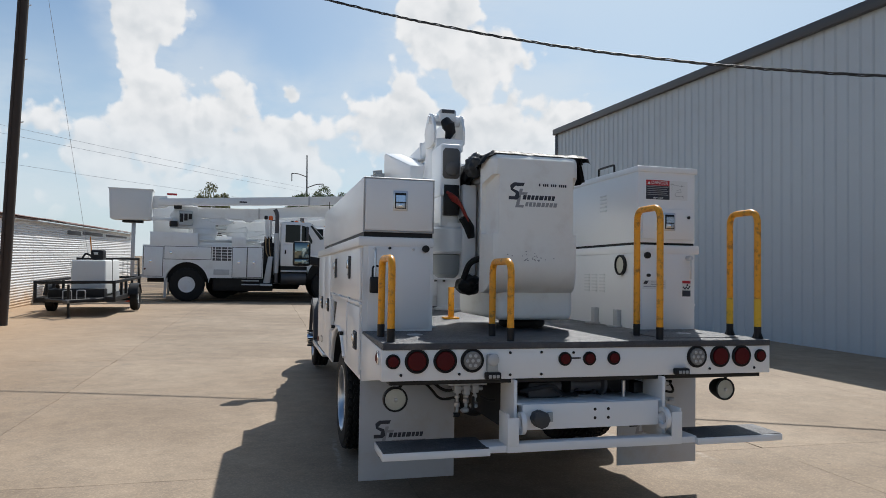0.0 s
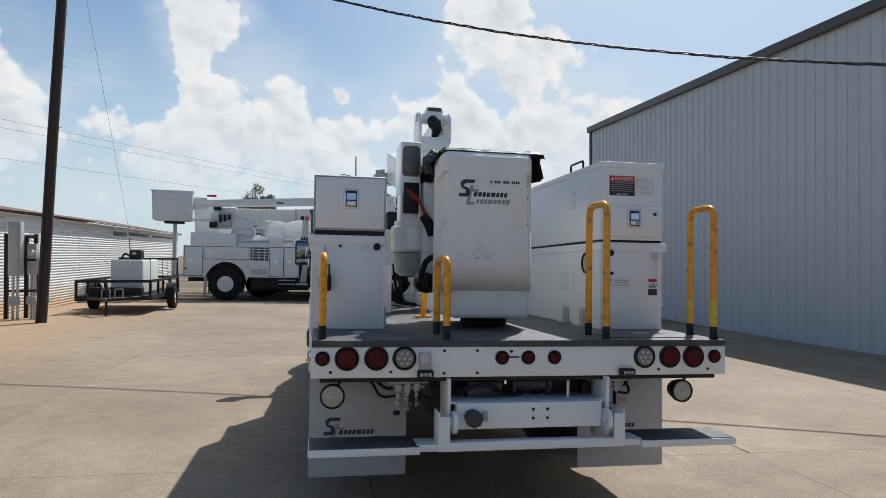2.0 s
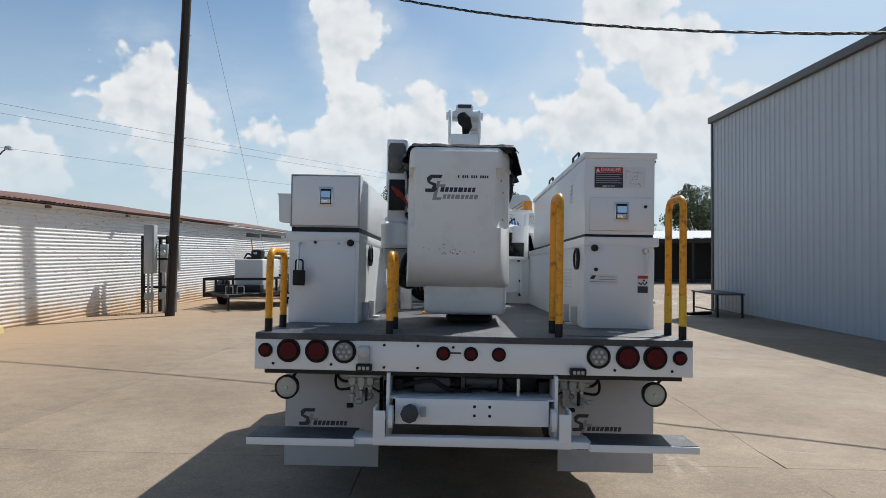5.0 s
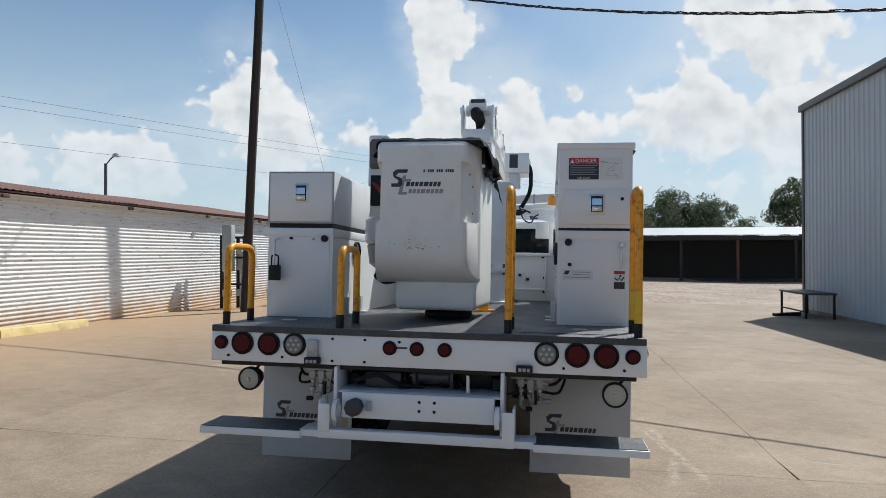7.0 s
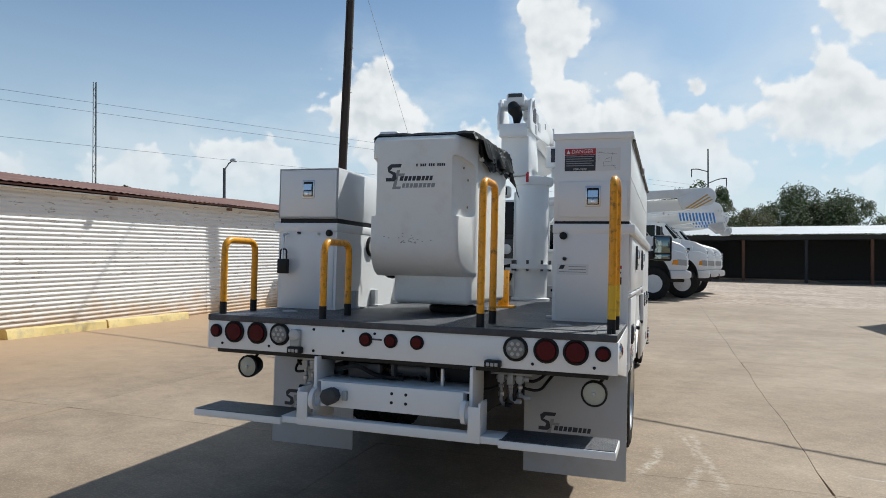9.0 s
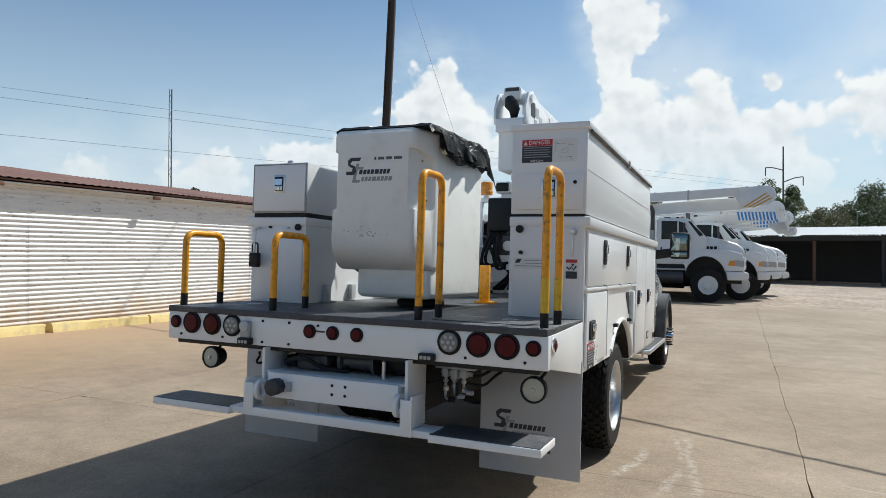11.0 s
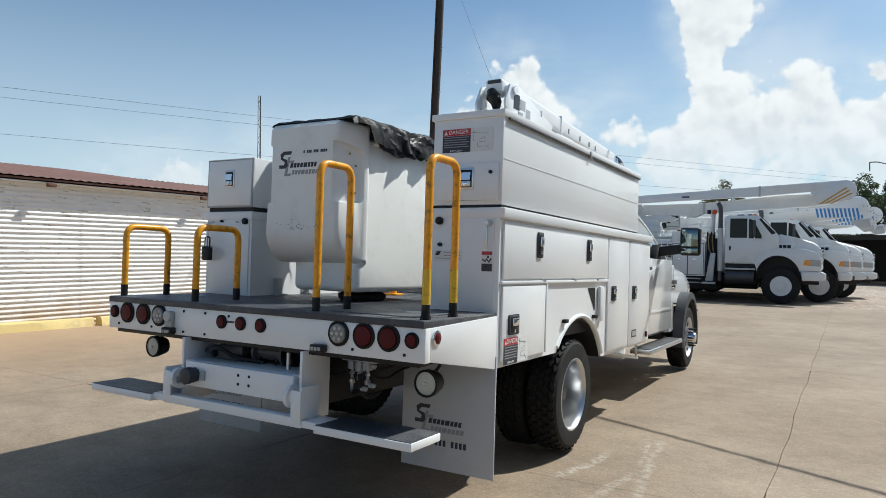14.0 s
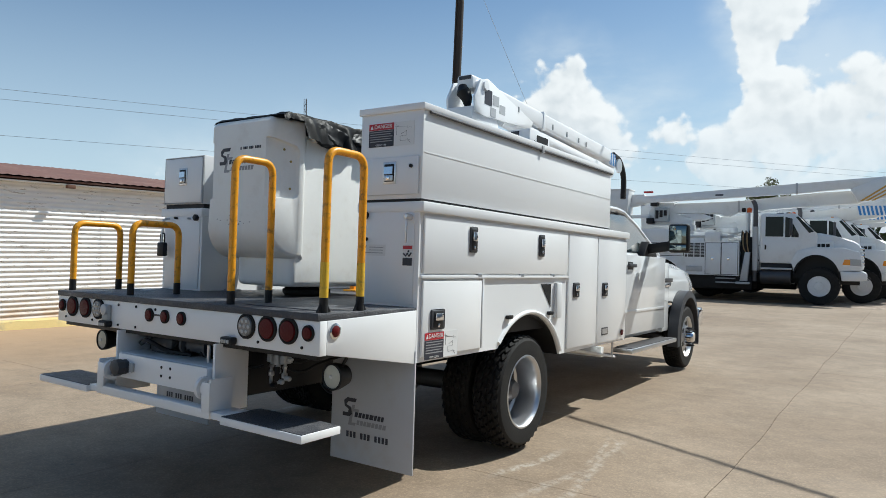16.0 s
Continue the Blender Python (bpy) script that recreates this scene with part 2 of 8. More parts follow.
SHED_ROOF = mat("shed_roof", (0.5, 0.51, 0.52), 0.45, var=0.1, scale=1.0, dirt=(0.3, 0.2, 0.14), dirt_amt=0.3, dirt_scale=0.7)
RUST = mat("rust_steel", (0.13, 0.06, 0.035), 0.8, var=0.3)
TANK = mat("white_tank", (0.7, 0.71, 0.7), 0.45, var=0.04)
BARK = mat("bark", (0.1, 0.08, 0.06), 0.9, var=0.3, bump=0.4, bscale=20)


def roof_mat():
    m = mat("rusty_roof", (0.17, 0.085, 0.065), 0.75, var=0.3, scale=1.2, fine=14, dirt=(0.3, 0.2, 0.16), dirt_amt=0.5, dirt_scale=1.5)
    return m


ROOF_RUST = roof_mat()


def corrugated_mat():
    # white paint on old iron: peeled streaks, rust near the ground
    m = mat("painted_corrugated_iron", (0.74, 0.74, 0.73), 0.5, var=0.04, scale=1.0, dirt=(0.55, 0.52, 0.5), dirt_amt=0.2, dirt_scale=1.3, random_tint=0.03)
    t = m.node_tree
    p = t.nodes["Principled BSDF"]
    src = p.inputs["Base Color"].links[0].from_socket
    pos = t.nodes.new("ShaderNodeNewGeometry").outputs["Position"]
    s = node(t, "ShaderNodeSeparateXYZ", [(0, pos)])
    stretch = node(t, "ShaderNodeMapping", [("Vector", pos)])
    stretch.inputs["Scale"].default_value = (1, 0.9, 7.0)
    n = node(t, "ShaderNodeTexNoise", [("Vector", stretch.outputs[0])], Scale=3.2, Detail=7.0, Roughness=0.7)
    peel = smooth_step(t, n.outputs[0], 0.60, 0.615)
    mx = node(t, "ShaderNodeMix", [("Factor", calc(t, "MULTIPLY", peel, 0.7)), ("A", src)], data_type="RGBA")
    mx.inputs["B"].default_value = (0.25, 0.21, 0.18, 1)
    n2 = node(t, "ShaderNodeTexNoise", [("Vector", pos)], Scale=2.2, Detail=5.0)
    soil = calc(t, "MULTIPLY", smooth_step(t, calc(t, "SUBTRACT", calc(t, "MULTIPLY", n2.outputs[0], 0.9), s.outputs[2]), -0.35, 0.5), 0.85)
    mx2 = node(t, "ShaderNodeMix", [("Factor", soil), ("A", mx.outputs["Result"])], data_type="RGBA")
    mx2.inputs["B"].default_value = (0.55, 0.36, 0.19, 1)
    t.links.new(mx2.outputs["Result"], p.inputs["Base Color"])
    return m


IRON = corrugated_mat()


SCUFFS = [((1.3, 1.63), (1.43, 2.48), 0.05, 0.8), ((1.7, 2.28), (1.59, 3.04), 0.03, 0.55), ((1.59, 3.04), (1.83, 2.68), 0.025, 0.4), ((1.58, 1.37), (1.75, 2.12), 0.06, 0.5), ((-1.21, 2.6), (-1.26, 1.73), 0.03, 0.5), ((1.68, 3.0), (1.88, 1.38), 0.05, 0.5), ((1.54, 1.18), (1.72, 1.17), 0.03, 0.4)]


def concrete_mat():
    m = bpy.data.materials.new("yard_concrete")
    m.use_nodes = True
    t = m.node_tree
    p = t.nodes["Principled BSDF"]
    pos = t.nodes.new("ShaderNodeNewGeometry").outputs["Position"]
    s = node(t, "ShaderNodeSeparateXYZ", [(0, pos)])
    a = node(t, "ShaderNodeTexNoise", [("Vector", pos)], Scale=0.35, Detail=6.0, Roughness=0.65)
    b = node(t, "ShaderNodeTexNoise", [("Vector", pos)], Scale=3.0, Detail=7.0, Roughness=0.7)
    c = node(t, "ShaderNodeTexNoise", [("Vector", pos)], Scale=60.0, Detail=4.0, Roughness=0.7)
    ramp = node(t, "ShaderNodeMix", [("Factor", smooth_step(t, a.outputs[0], 0.35, 0.65))], data_type="RGBA")
    ramp.inputs["A"].default_value, ramp.inputs["B"].default_value = (0.230, 0.168, 0.112, 1), (0.302, 0.231, 0.162, 1)
    d = node(t, "ShaderNodeTexNoise", [("Vector", pos)], Scale=14.0, Detail=6.0, Roughness=0.75)
    v = calc(t, "ADD", 0.19, calc(t, "ADD", calc(t, "MULTIPLY", b.outputs[0], 0.85), calc(t, "ADD", calc(t, "MULTIPLY", c.outputs[0], 0.36), calc(t, "MULTIPLY", d.outputs[0], 0.35))))
    info = t.nodes.new("ShaderNodeObjectInfo")
    v = calc(t, "ADD", v, calc(t, "MULTIPLY", calc(t, "SUBTRACT", info.outputs["Random"], 0.5), 0.10))
    # exposed aggregate: small pale and dark stones
    stone = node(t, "ShaderNodeTexVoronoi", [("Vector", pos)], feature="F1", Scale=85.0)
    grit = node(t, "ShaderNodeSeparateXYZ", [(0, stone.outputs["Color"])])
    v = calc(t, "ADD", v, calc(t, "MULTIPLY", calc(t, "SUBTRACT", calc(t, "POWER", grit.outputs[0], 3.0), 0.22), 0.30))
    mul = node(t, "ShaderNodeVectorMath", [(0, ramp.outputs["Result"]), (1, v)], operation="MULTIPLY")
    # dark oil spots and pale scuffs
    o = node(t, "ShaderNodeTexNoise", [("Vector", pos)], Scale=1.1, Detail=3.0, Roughness=0.5)
    oil = calc(t, "MULTIPLY", smooth_step(t, o.outputs[0], 0.66, 0.78), 0.45)
    mx = node(t, "ShaderNodeMix", [("Factor", oil), ("A", mul.outputs[0])], data_type="RGBA")
    mx.inputs["B"].default_value = (0.17, 0.14, 0.115, 1)
    sp = node(t, "ShaderNodeTexVoronoi", [("Vector", pos)], feature="F1", Scale=1.7)
    spot = calc(t, "MULTIPLY", smooth_step(t, calc(t, "MULTIPLY", sp.outputs["Distance"], -1.0), -0.05, -0.02), 0.6)
    mx1 = node(t, "ShaderNodeMix", [("Factor", spot), ("A", mx.outputs["Result"])], data_type="RGBA")
    mx1.inputs["B"].default_value = (0.1, 0.085, 0.07, 1)
    # pale scuffs drawn out across the slabs
    warp_ = node(t, "ShaderNodeTexNoise", [("Vector", pos)], Scale=0.6, Detail=2.0)
    mv = node(t, "ShaderNodeVectorMath", [(0, pos), (1, warp_.outputs["Color"])], operation="ADD")
    mp = node(t, "ShaderNodeMapping", [("Vector", mv.outputs[0])])
    mp.inputs["Rotation"].default_value, mp.inputs["Scale"].default_value = (0, 0, 0.75), (0.5, 7.0, 1.0)
    sc = node(t, "ShaderNodeTexNoise", [("Vector", mp.outputs[0])], Scale=1.3, Detail=4.0, Roughness=0.6)
    scf = calc(t, "MULTIPLY", smooth_step(t, sc.outputs[0], 0.66, 0.72), calc(t, "MULTIPLY", smooth_step(t, a.outputs[0], 0.5, 0.6), 0.5))
    mxs = node(t, "ShaderNodeMix", [("Factor", scf), ("A", mx1.outputs["Result"])], data_type="RGBA")
    mxs.inputs["B"].default_value = (0.46, 0.42, 0.36, 1)
    mx1 = mxs
    # chalky tyre scuffs beside the parked truck: start, end, half width, strength
    wob = node(t, "ShaderNodeTexNoise", [("Vector", pos)], Scale=2.2, Detail=2.0)
    for (ax, ay), (bx, by), half, k in SCUFFS:
        dx, dy = bx - ax, by - ay
        ln = math.hypot(dx, dy)
        px = calc(t, "SUBTRACT", s.outputs[0], ax)
        py = calc(t, "SUBTRACT", s.outputs[1], ay)
        along = calc(t, "ADD", calc(t, "MULTIPLY", px, dx / ln), calc(t, "MULTIPLY", py, dy / ln))
        off = calc(t, "ADD", calc(t, "MULTIPLY", px, -dy / ln), calc(t, "MULTIPLY", py, dx / ln))
        off = calc(t, "ADD", off, calc(t, "MULTIPLY", calc(t, "SUBTRACT", wob.outputs[0], 0.5), 0.14))
        near = smooth_step(t, calc(t, "MULTIPLY", calc(t, "ABSOLUTE", off), -1.0), -half, -half * 0.3)
        ends = calc(t, "MULTIPLY", smooth_step(t, along, -0.15, 0.15), smooth_step(t, calc(t, "SUBTRACT", ln, along), -0.15, 0.25))
        fac = calc(t, "MULTIPLY", calc(t, "MULTIPLY", near, ends), calc(t, "MULTIPLY", smooth_step(t, d.outputs[0], 0.40, 0.62), 0.75 * k))
        mk = node(t, "ShaderNodeMix", [("Factor", fac), ("A", mx1.outputs["Result"])], data_type="RGBA")
        mk.inputs["B"].default_value = (0.52, 0.48, 0.42, 1)
        mx1 = mk
    # reddish soil washed along the old building
    soil = calc(t, "MULTIPLY", smooth_step(t, calc(t, "ADD", calc(t, "MULTIPLY", s.outputs[0], -1.0), calc(t, "MULTIPLY", b.outputs[0], 2.6)), 4.2, 10.6), 0.85)
    mx2 = node(t, "ShaderNodeMix", [("Factor", soil), ("A", mx1.outputs["Result"])], data_type="RGBA")
    mx2.inputs["B"].default_value = (0.40, 0.262, 0.15, 1)
    t.links.new(mx2.outputs["Result"], p.inputs["Base Color"])
    p.inputs["Roughness"].default_value = 0.78
    bp = node(t, "ShaderNodeBump", [("Height", c.outputs[0])], Strength=0.25, Distance=0.004)
    t.links.new(bp.outputs[0], p.inputs["Normal"])
    return m


CONCRETE = concrete_mat()


def gravel_mat():
    m = bpy.data.materials.new("gravel")
    m.use_nodes = True
    t = m.node_tree
    p = t.nodes["Principled BSDF"]
    pos = t.nodes.new("ShaderNodeNewGeometry").outputs["Position"]
    a = node(t, "ShaderNodeTexNoise", [("Vector", pos)], Scale=0.25, Detail=6.0, Roughness=0.7)
    b = node(t, "ShaderNodeTexVoronoi", [("Vector", pos)], Scale=22.0)
    c = node(t, "ShaderNodeTexNoise", [("Vector", pos)], Scale=5.0, Detail=8.0, Roughness=0.75)
    ramp = node(t, "ShaderNodeMix", [("Factor", smooth_step(t, a.outputs[0], 0.35, 0.65))], data_type="RGBA")
    ramp.inputs["A"].default_value, ramp.inputs["B"].default_value = (0.33, 0.25, 0.19, 1), (0.45, 0.36, 0.285, 1)
    stones = node(t, "ShaderNodeTexVoronoi", [("Vector", pos)], Scale=7.0)
    tone = node(t, "ShaderNodeSeparateXYZ", [(0, stones.outputs["Color"])])
    v = calc(t, "ADD", 0.10, calc(t, "ADD", calc(t, "MULTIPLY", smooth_step(t, c.outputs[0], 0.35, 0.65), 0.70), calc(t, "ADD", calc(t, "MULTIPLY", b.outputs["Distance"], 0.4), calc(t, "MULTIPLY", tone.outputs[0], 0.4))))
    mul = node(t, "ShaderNodeVectorMath", [(0, ramp.outputs["Result"]), (1, v)], operation="MULTIPLY")
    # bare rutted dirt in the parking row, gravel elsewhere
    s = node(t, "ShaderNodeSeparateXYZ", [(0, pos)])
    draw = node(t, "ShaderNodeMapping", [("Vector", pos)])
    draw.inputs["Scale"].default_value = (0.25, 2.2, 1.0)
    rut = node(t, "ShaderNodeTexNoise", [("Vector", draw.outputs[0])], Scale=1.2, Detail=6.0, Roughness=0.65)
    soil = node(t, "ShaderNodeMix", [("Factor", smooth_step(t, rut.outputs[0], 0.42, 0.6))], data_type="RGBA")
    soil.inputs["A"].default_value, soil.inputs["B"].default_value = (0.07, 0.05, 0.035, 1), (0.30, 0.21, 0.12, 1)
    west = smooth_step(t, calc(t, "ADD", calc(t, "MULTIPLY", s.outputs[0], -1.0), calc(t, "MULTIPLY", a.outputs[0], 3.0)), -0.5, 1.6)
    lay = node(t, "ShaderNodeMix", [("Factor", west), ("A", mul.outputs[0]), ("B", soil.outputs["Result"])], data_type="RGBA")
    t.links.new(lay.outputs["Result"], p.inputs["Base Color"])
    p.inputs["Roughness"].default_value = 0.9
    bp = node(t, "ShaderNodeBump", [("Height", b.outputs["Distance"])], Strength=0.5, Distance=0.02)
    t.links.new(bp.outputs[0], p.inputs["Normal"])
    return m


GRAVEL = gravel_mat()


def leaf_mat(name, col):
    m = mat(name, col, 0.6, var=0.35, scale=0.8, fine=5)
    t = m.node_tree
    p = t.nodes["Principled BSDF"]
    geo = t.nodes.new("ShaderNodeNewGeometry")
    src = p.inputs["Base Color"].links[0].from_socket
    v = calc(t, "ADD", 0.6, calc(t, "MULTIPLY", geo.outputs["Random Per Island"], 0.8))
    mul = node(t, "ShaderNodeVectorMath", [(0, src), (1, v)], operation="MULTIPLY")
    t.links.new(mul.outputs[0], p.inputs["Base Color"])
    tr = t.nodes.new("ShaderNodeBsdfTranslucent")
    t.links.new(mul.outputs[0], tr.inputs["Color"])
    mix = node(t, "ShaderNodeMixShader", [(1, p.outputs[0]), (2, tr.outputs[0])], Fac=0.25)
    t.links.new(mix.outputs[0], t.nodes["Material Output"].inputs["Surface"])
    return m


LEAF = leaf_mat("leaf_green", (0.06, 0.092, 0.024))
LEAF_OLIVE = leaf_mat("leaf_olive", (0.10, 0.105, 0.032))


# mesh helpers
def box(bm, x0, x1, y0, y1, z0, z1, bev=0.0, seg=2):
    v = [bm.verts.new(p) for p in ((x0, y0, z0), (x1, y0, z0), (x1, y1, z0), (x0, y1, z0), (x0, y0, z1), (x1, y0, z1), (x1, y1, z1), (x0, y1, z1))]
    faces = [bm.faces.new([v[i] for i in f]) for f in ((3, 2, 1, 0), (4, 5, 6, 7), (0, 1, 5, 4), (1, 2, 6, 5), (2, 3, 7, 6), (3, 0, 4, 7))]
    if bev:
        edges = list({e for f in faces for e in f.edges})
        bmesh.ops.bevel(bm, geom=edges, offset=bev, segments=seg, profile=0.5, affect="EDGES")
    return bm


def prism(bm, poly, axis, a, b, bev=0.0, seg=2):
    """Polygon in the two axes other than axis (in xyz order), drawn out from a to b."""
    def put(u, v, w):
        return {"x": (w, u, v), "y": (u, w, v), "z": (u, v, w)}[axis]
    lo = [bm.verts.new(put(u, v, a)) for u, v in poly]
    hi = [bm.verts.new(put(u, v, b)) for u, v in poly]
    faces = [bm.faces.new(lo[::-1]), bm.faces.new(hi)]
    n = len(poly)
    for i in range(n):
        faces.append(bm.faces.new((lo[i], lo[(i + 1) % n], hi[(i + 1) % n], hi[i])))
    if bev:
        edges = list({e for f in faces for e in f.edges})
        bmesh.ops.bevel(bm, geom=edges, offset=bev, segments=seg, profile=0.5, affect="EDGES")
    return bm


def sweep(bm, pts, r, seg=10, caps=True):
    """A round bar along points; r one radius or one for each point."""
    pts = [Vector(p) for p in pts]
    rings = []
    up = None
    for i, p in enumerate(pts):
        d = (pts[min(i + 1, len(pts) - 1)] - pts[max(i - 1, 0)]).normalized()
        if up is None:
            up = d.orthogonal().normalized()
        up = (up - d * up.dot(d)).normalized()
        side = d.cross(up)
        rad = r[i] if isinstance(r, (list, tuple)) else r
        rings.append([bm.verts.new(p + (up * math.cos(2 * math.pi * k / seg) + side * math.sin(2 * math.pi * k / seg)) * rad) for k in range(seg)])
    for a, b in zip(rings, rings[1:]):
        for k in range(seg):
            bm.faces.new((a[k], a[(k + 1) % seg], b[(k + 1) % seg], b[k]))
    if caps:
        bm.faces.new(rings[0][::-1])
        bm.faces.new(rings[-1])
    return bm


def cyl(bm, p, q, r, seg=16, r2=None):
    return sweep(bm, [p, q], [r, r if r2 is None else r2], seg)


def lathe(bm, profile, centre, axis="x", seg=32, closed=False):
    """profile: (radius, along) turned round the axis through centre."""
    c = Vector(centre)
    ways = {"x": (Vector((1, 0, 0)), Vector((0, 1, 0)), Vector((0, 0, 1))), "y": (Vector((0, 1, 0)), Vector((0, 0, 1)), Vector((1, 0, 0))), "z": (Vector((0, 0, 1)), Vector((1, 0, 0)), Vector((0, 1, 0)))}
    w, u, v = ways[axis]
    rings = []
    for rad, h in profile:
        rings.append([bm.verts.new(c + w * h + (u * math.cos(2 * math.pi * k / seg) + v * math.sin(2 * math.pi * k / seg)) * rad) for k in range(seg)])
    pairs = list(zip(rings, rings[1:]))
    if closed:
        pairs.append((rings[-1], rings[0]))
    for a, b in pairs:
        for k in range(seg):
            bm.faces.new((a[k], a[(k + 1) % seg], b[(k + 1) % seg], b[k]))
    if not closed:
        bm.faces.new(rings[0][::-1])
        bm.faces.new(rings[-1])
    return bm


def bend(pts, radius, steps=5):
    """Rounds the inner corners of a polyline."""
    pts = [Vector(p) for p in pts]
    out = [pts[0]]
    for a, b, c in zip(pts, pts[1:], pts[2:]):
        p = b + (a - b).normalized() * min(radius, (a - b).length * 0.49)
        q = b + (c - b).normalized() * min(radius, (c - b).length * 0.49)
        for i in range(steps + 1):
            s = i / steps
            out.append(p * (1 - s) ** 2 + b * 2 * s * (1 - s) + q * s ** 2)
    out.append(pts[-1])
    return out


def mesh_of(name, bm, material, smooth=35):
    bmesh.ops.recalc_face_normals(bm, faces=bm.faces)
    me = bpy.data.meshes.new(name)
    bm.to_mesh(me)
    bm.free()
    me.materials.append(material)
    if smooth:
        me.polygons.foreach_set("use_smooth", [True] * len(me.polygons))
        me.set_sharp_from_angle(angle=radians(smooth))
    return me


def part(name, bm, material, parent, label="", smooth=35):
    ob = new(name, mesh_of(name, bm, material, smooth))
    ob.parent = parent
    return tagged(ob, label) if label else ob


def share(name, me, parent, m=None):
    ob = new(name, me)
    ob.parent = parent
    if m is not None:
        ob.matrix_basis = m
    return ob


def thing(name, m, label, category, group="", kind=""):
    ob = new(name)
    ob.empty_display_size = 0.2
    ob.matrix_world = m
    return tagged(ob, label, category, group, kind)


def solo(name, bm, material, label, category, group="", kind="", smooth=35):
    return tagged(new(name, mesh_of(name, bm, material, smooth)), label, category, group, kind)


def structure(name, bm, material, label="", smooth=35):
    return tagged(new(name, mesh_of(name, bm, material, smooth)), label, "", "", "structure")


def lettering(text, size, m, material, parent, label=""):
    cu = bpy.data.curves.new("lettering", "FONT")
    cu.body, cu.size, cu.extrude, cu.align_x, cu.align_y = text, size, 0.0006, "CENTER", "CENTER"
    tmp = bpy.data.objects.new("lettering", cu)
    scene.collection.objects.link(tmp)
    me = bpy.data.meshes.new_from_object(tmp.evaluated_get(bpy.context.evaluated_depsgraph_get()))
    bpy.data.objects.remove(tmp)
    me.materials.clear()
    me.materials.append(material)
    ob = new("lettering", me)
    ob.parent = parent
    ob.matrix_basis = m
    return tagged(ob, label) if label else ob


def clamp(v, a, b):
    return max(a, min(b, v))


def ground_z(x, y):
    return -0.0185 - 0.0193 * clamp(x, -14, 16) - 0.0114 * clamp(y, -25, 40)


# ground: one sheet to the horizon
def ground_sheet():
    xs = [-900, -300, -120, -60, -30, -20, -14, -10, -6, -2, 2, 6, 10, 13, 16, 24, 40, 80, 200, 900]
    ys = [-900, -200, -60, -25, -15, -8, -2, 4, 10, 16, 22, 28, 34, 40, 50, 70, 110, 250, 1500]
    bm = bmesh.new()
    g = [[bm.verts.new((x, y, ground_z(x, y) - 0.03)) for x in xs] for y in ys]
    for j in range(len(ys) - 1):
        for i in range(len(xs) - 1):
            bm.faces.new((g[j][i], g[j][i + 1], g[j + 1][i + 1], g[j + 1][i]))
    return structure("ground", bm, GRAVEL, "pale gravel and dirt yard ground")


ground_sheet()

# concrete pavement in slabs with open joints
pavement = tagged(new("pavement"), "sun-bleached stained concrete yard slabs", "pavement", "", "structure")
SLAB_X = [-10.6, -7.4, -4.1, -0.8, 2.56, 5.9, 9.3, 12.6]
SLAB_Y = [-18.2, -11.6, -5.0, 1.66, 8.2, 14.8, 20.4, 25.3]


def wobble(u, k):
    return 0.012 * math.sin(u * 1.7 + k) + 0.008 * math.sin(u * 4.3 + 2 * k)


def slab(i, j):
    """One slab; its edges wander a little and stay clear of the next by an open joint."""
    x0, x1, y0, y1 = SLAB_X[i], SLAB_X[i + 1], SLAB_Y[j], SLAB_Y[j + 1]
    gap = 0.0025
    n = 12
    ring = []
    for s in range(n):
        u = x0 + gap + (x1 - x0 - 2 * gap) * s / n
        ring.append((u, y0 + gap + wobble(u, j)))
    for s in range(n):
        v = y0 + gap + (y1 - y0 - 2 * gap) * s / n
        ring.append((x1 - gap + wobble(v, i + 11), v))
    for s in range(n):
        u = x1 - gap - (x1 - x0 - 2 * gap) * s / n
        ring.append((u, y1 - gap + wobble(u, j + 1)))
    for s in range(n):
        v = y1 - gap - (y1 - y0 - 2 * gap) * s / n
        ring.append((x0 + gap + wobble(v, i + 10), v))
    bm = bmesh.new()
    top = [bm.verts.new((x, y, ground_z(x, y))) for x, y in ring]
    low = [bm.verts.new((x, y, ground_z(x, y) - 0.08)) for x, y in ring]
    bm.faces.new(top)
    for k in range(len(ring)):
        bm.faces.new((top[k], low[k], low[(k + 1) % len(ring)], top[(k + 1) % len(ring)]))
    part("slab", bm, CONCRETE, pavement, smooth=0)


for i in range(len(SLAB_X) - 1):
    for j in range(len(SLAB_Y) - 1):
        slab(i, j)

# metal building with ribbed siding
RX, RY0, RY1, RZ = 9.5, -22.0, 21.8, 6.72
metal_building = thing("metal_building", pose(RX, RY1, 0, 0, 0, 1.2) @ pose(-RX, -RY1, 0), "large pale grey metal building with ribbed siding and dark bronze trim", "building")


def rib_panel(width, z0, z1):
    """Ribbed sheet along y, facing -x."""
    prof = []
    pitch = width / 3
    for k in range(3):
        y = k * pitch
        prof += [(y, 0), (y + pitch * 0.36, 0), (y + pitch * 0.46, -0.032), (y + pitch * 0.58, -0.032), (y + pitch * 0.68, 0)]
    prof.append((width, 0))
    bm = bmesh.new()
    lo = [bm.verts.new((x, y, z0)) for y, x in prof]
    hi = [bm.verts.new((x, y, z1)) for y, x in prof]
    for k in range(len(prof) - 1):
        bm.faces.new((lo[k + 1], lo[k], hi[k], hi[k + 1]))
    return mesh_of("siding_panel", bm, WALL_SIDING, 20)


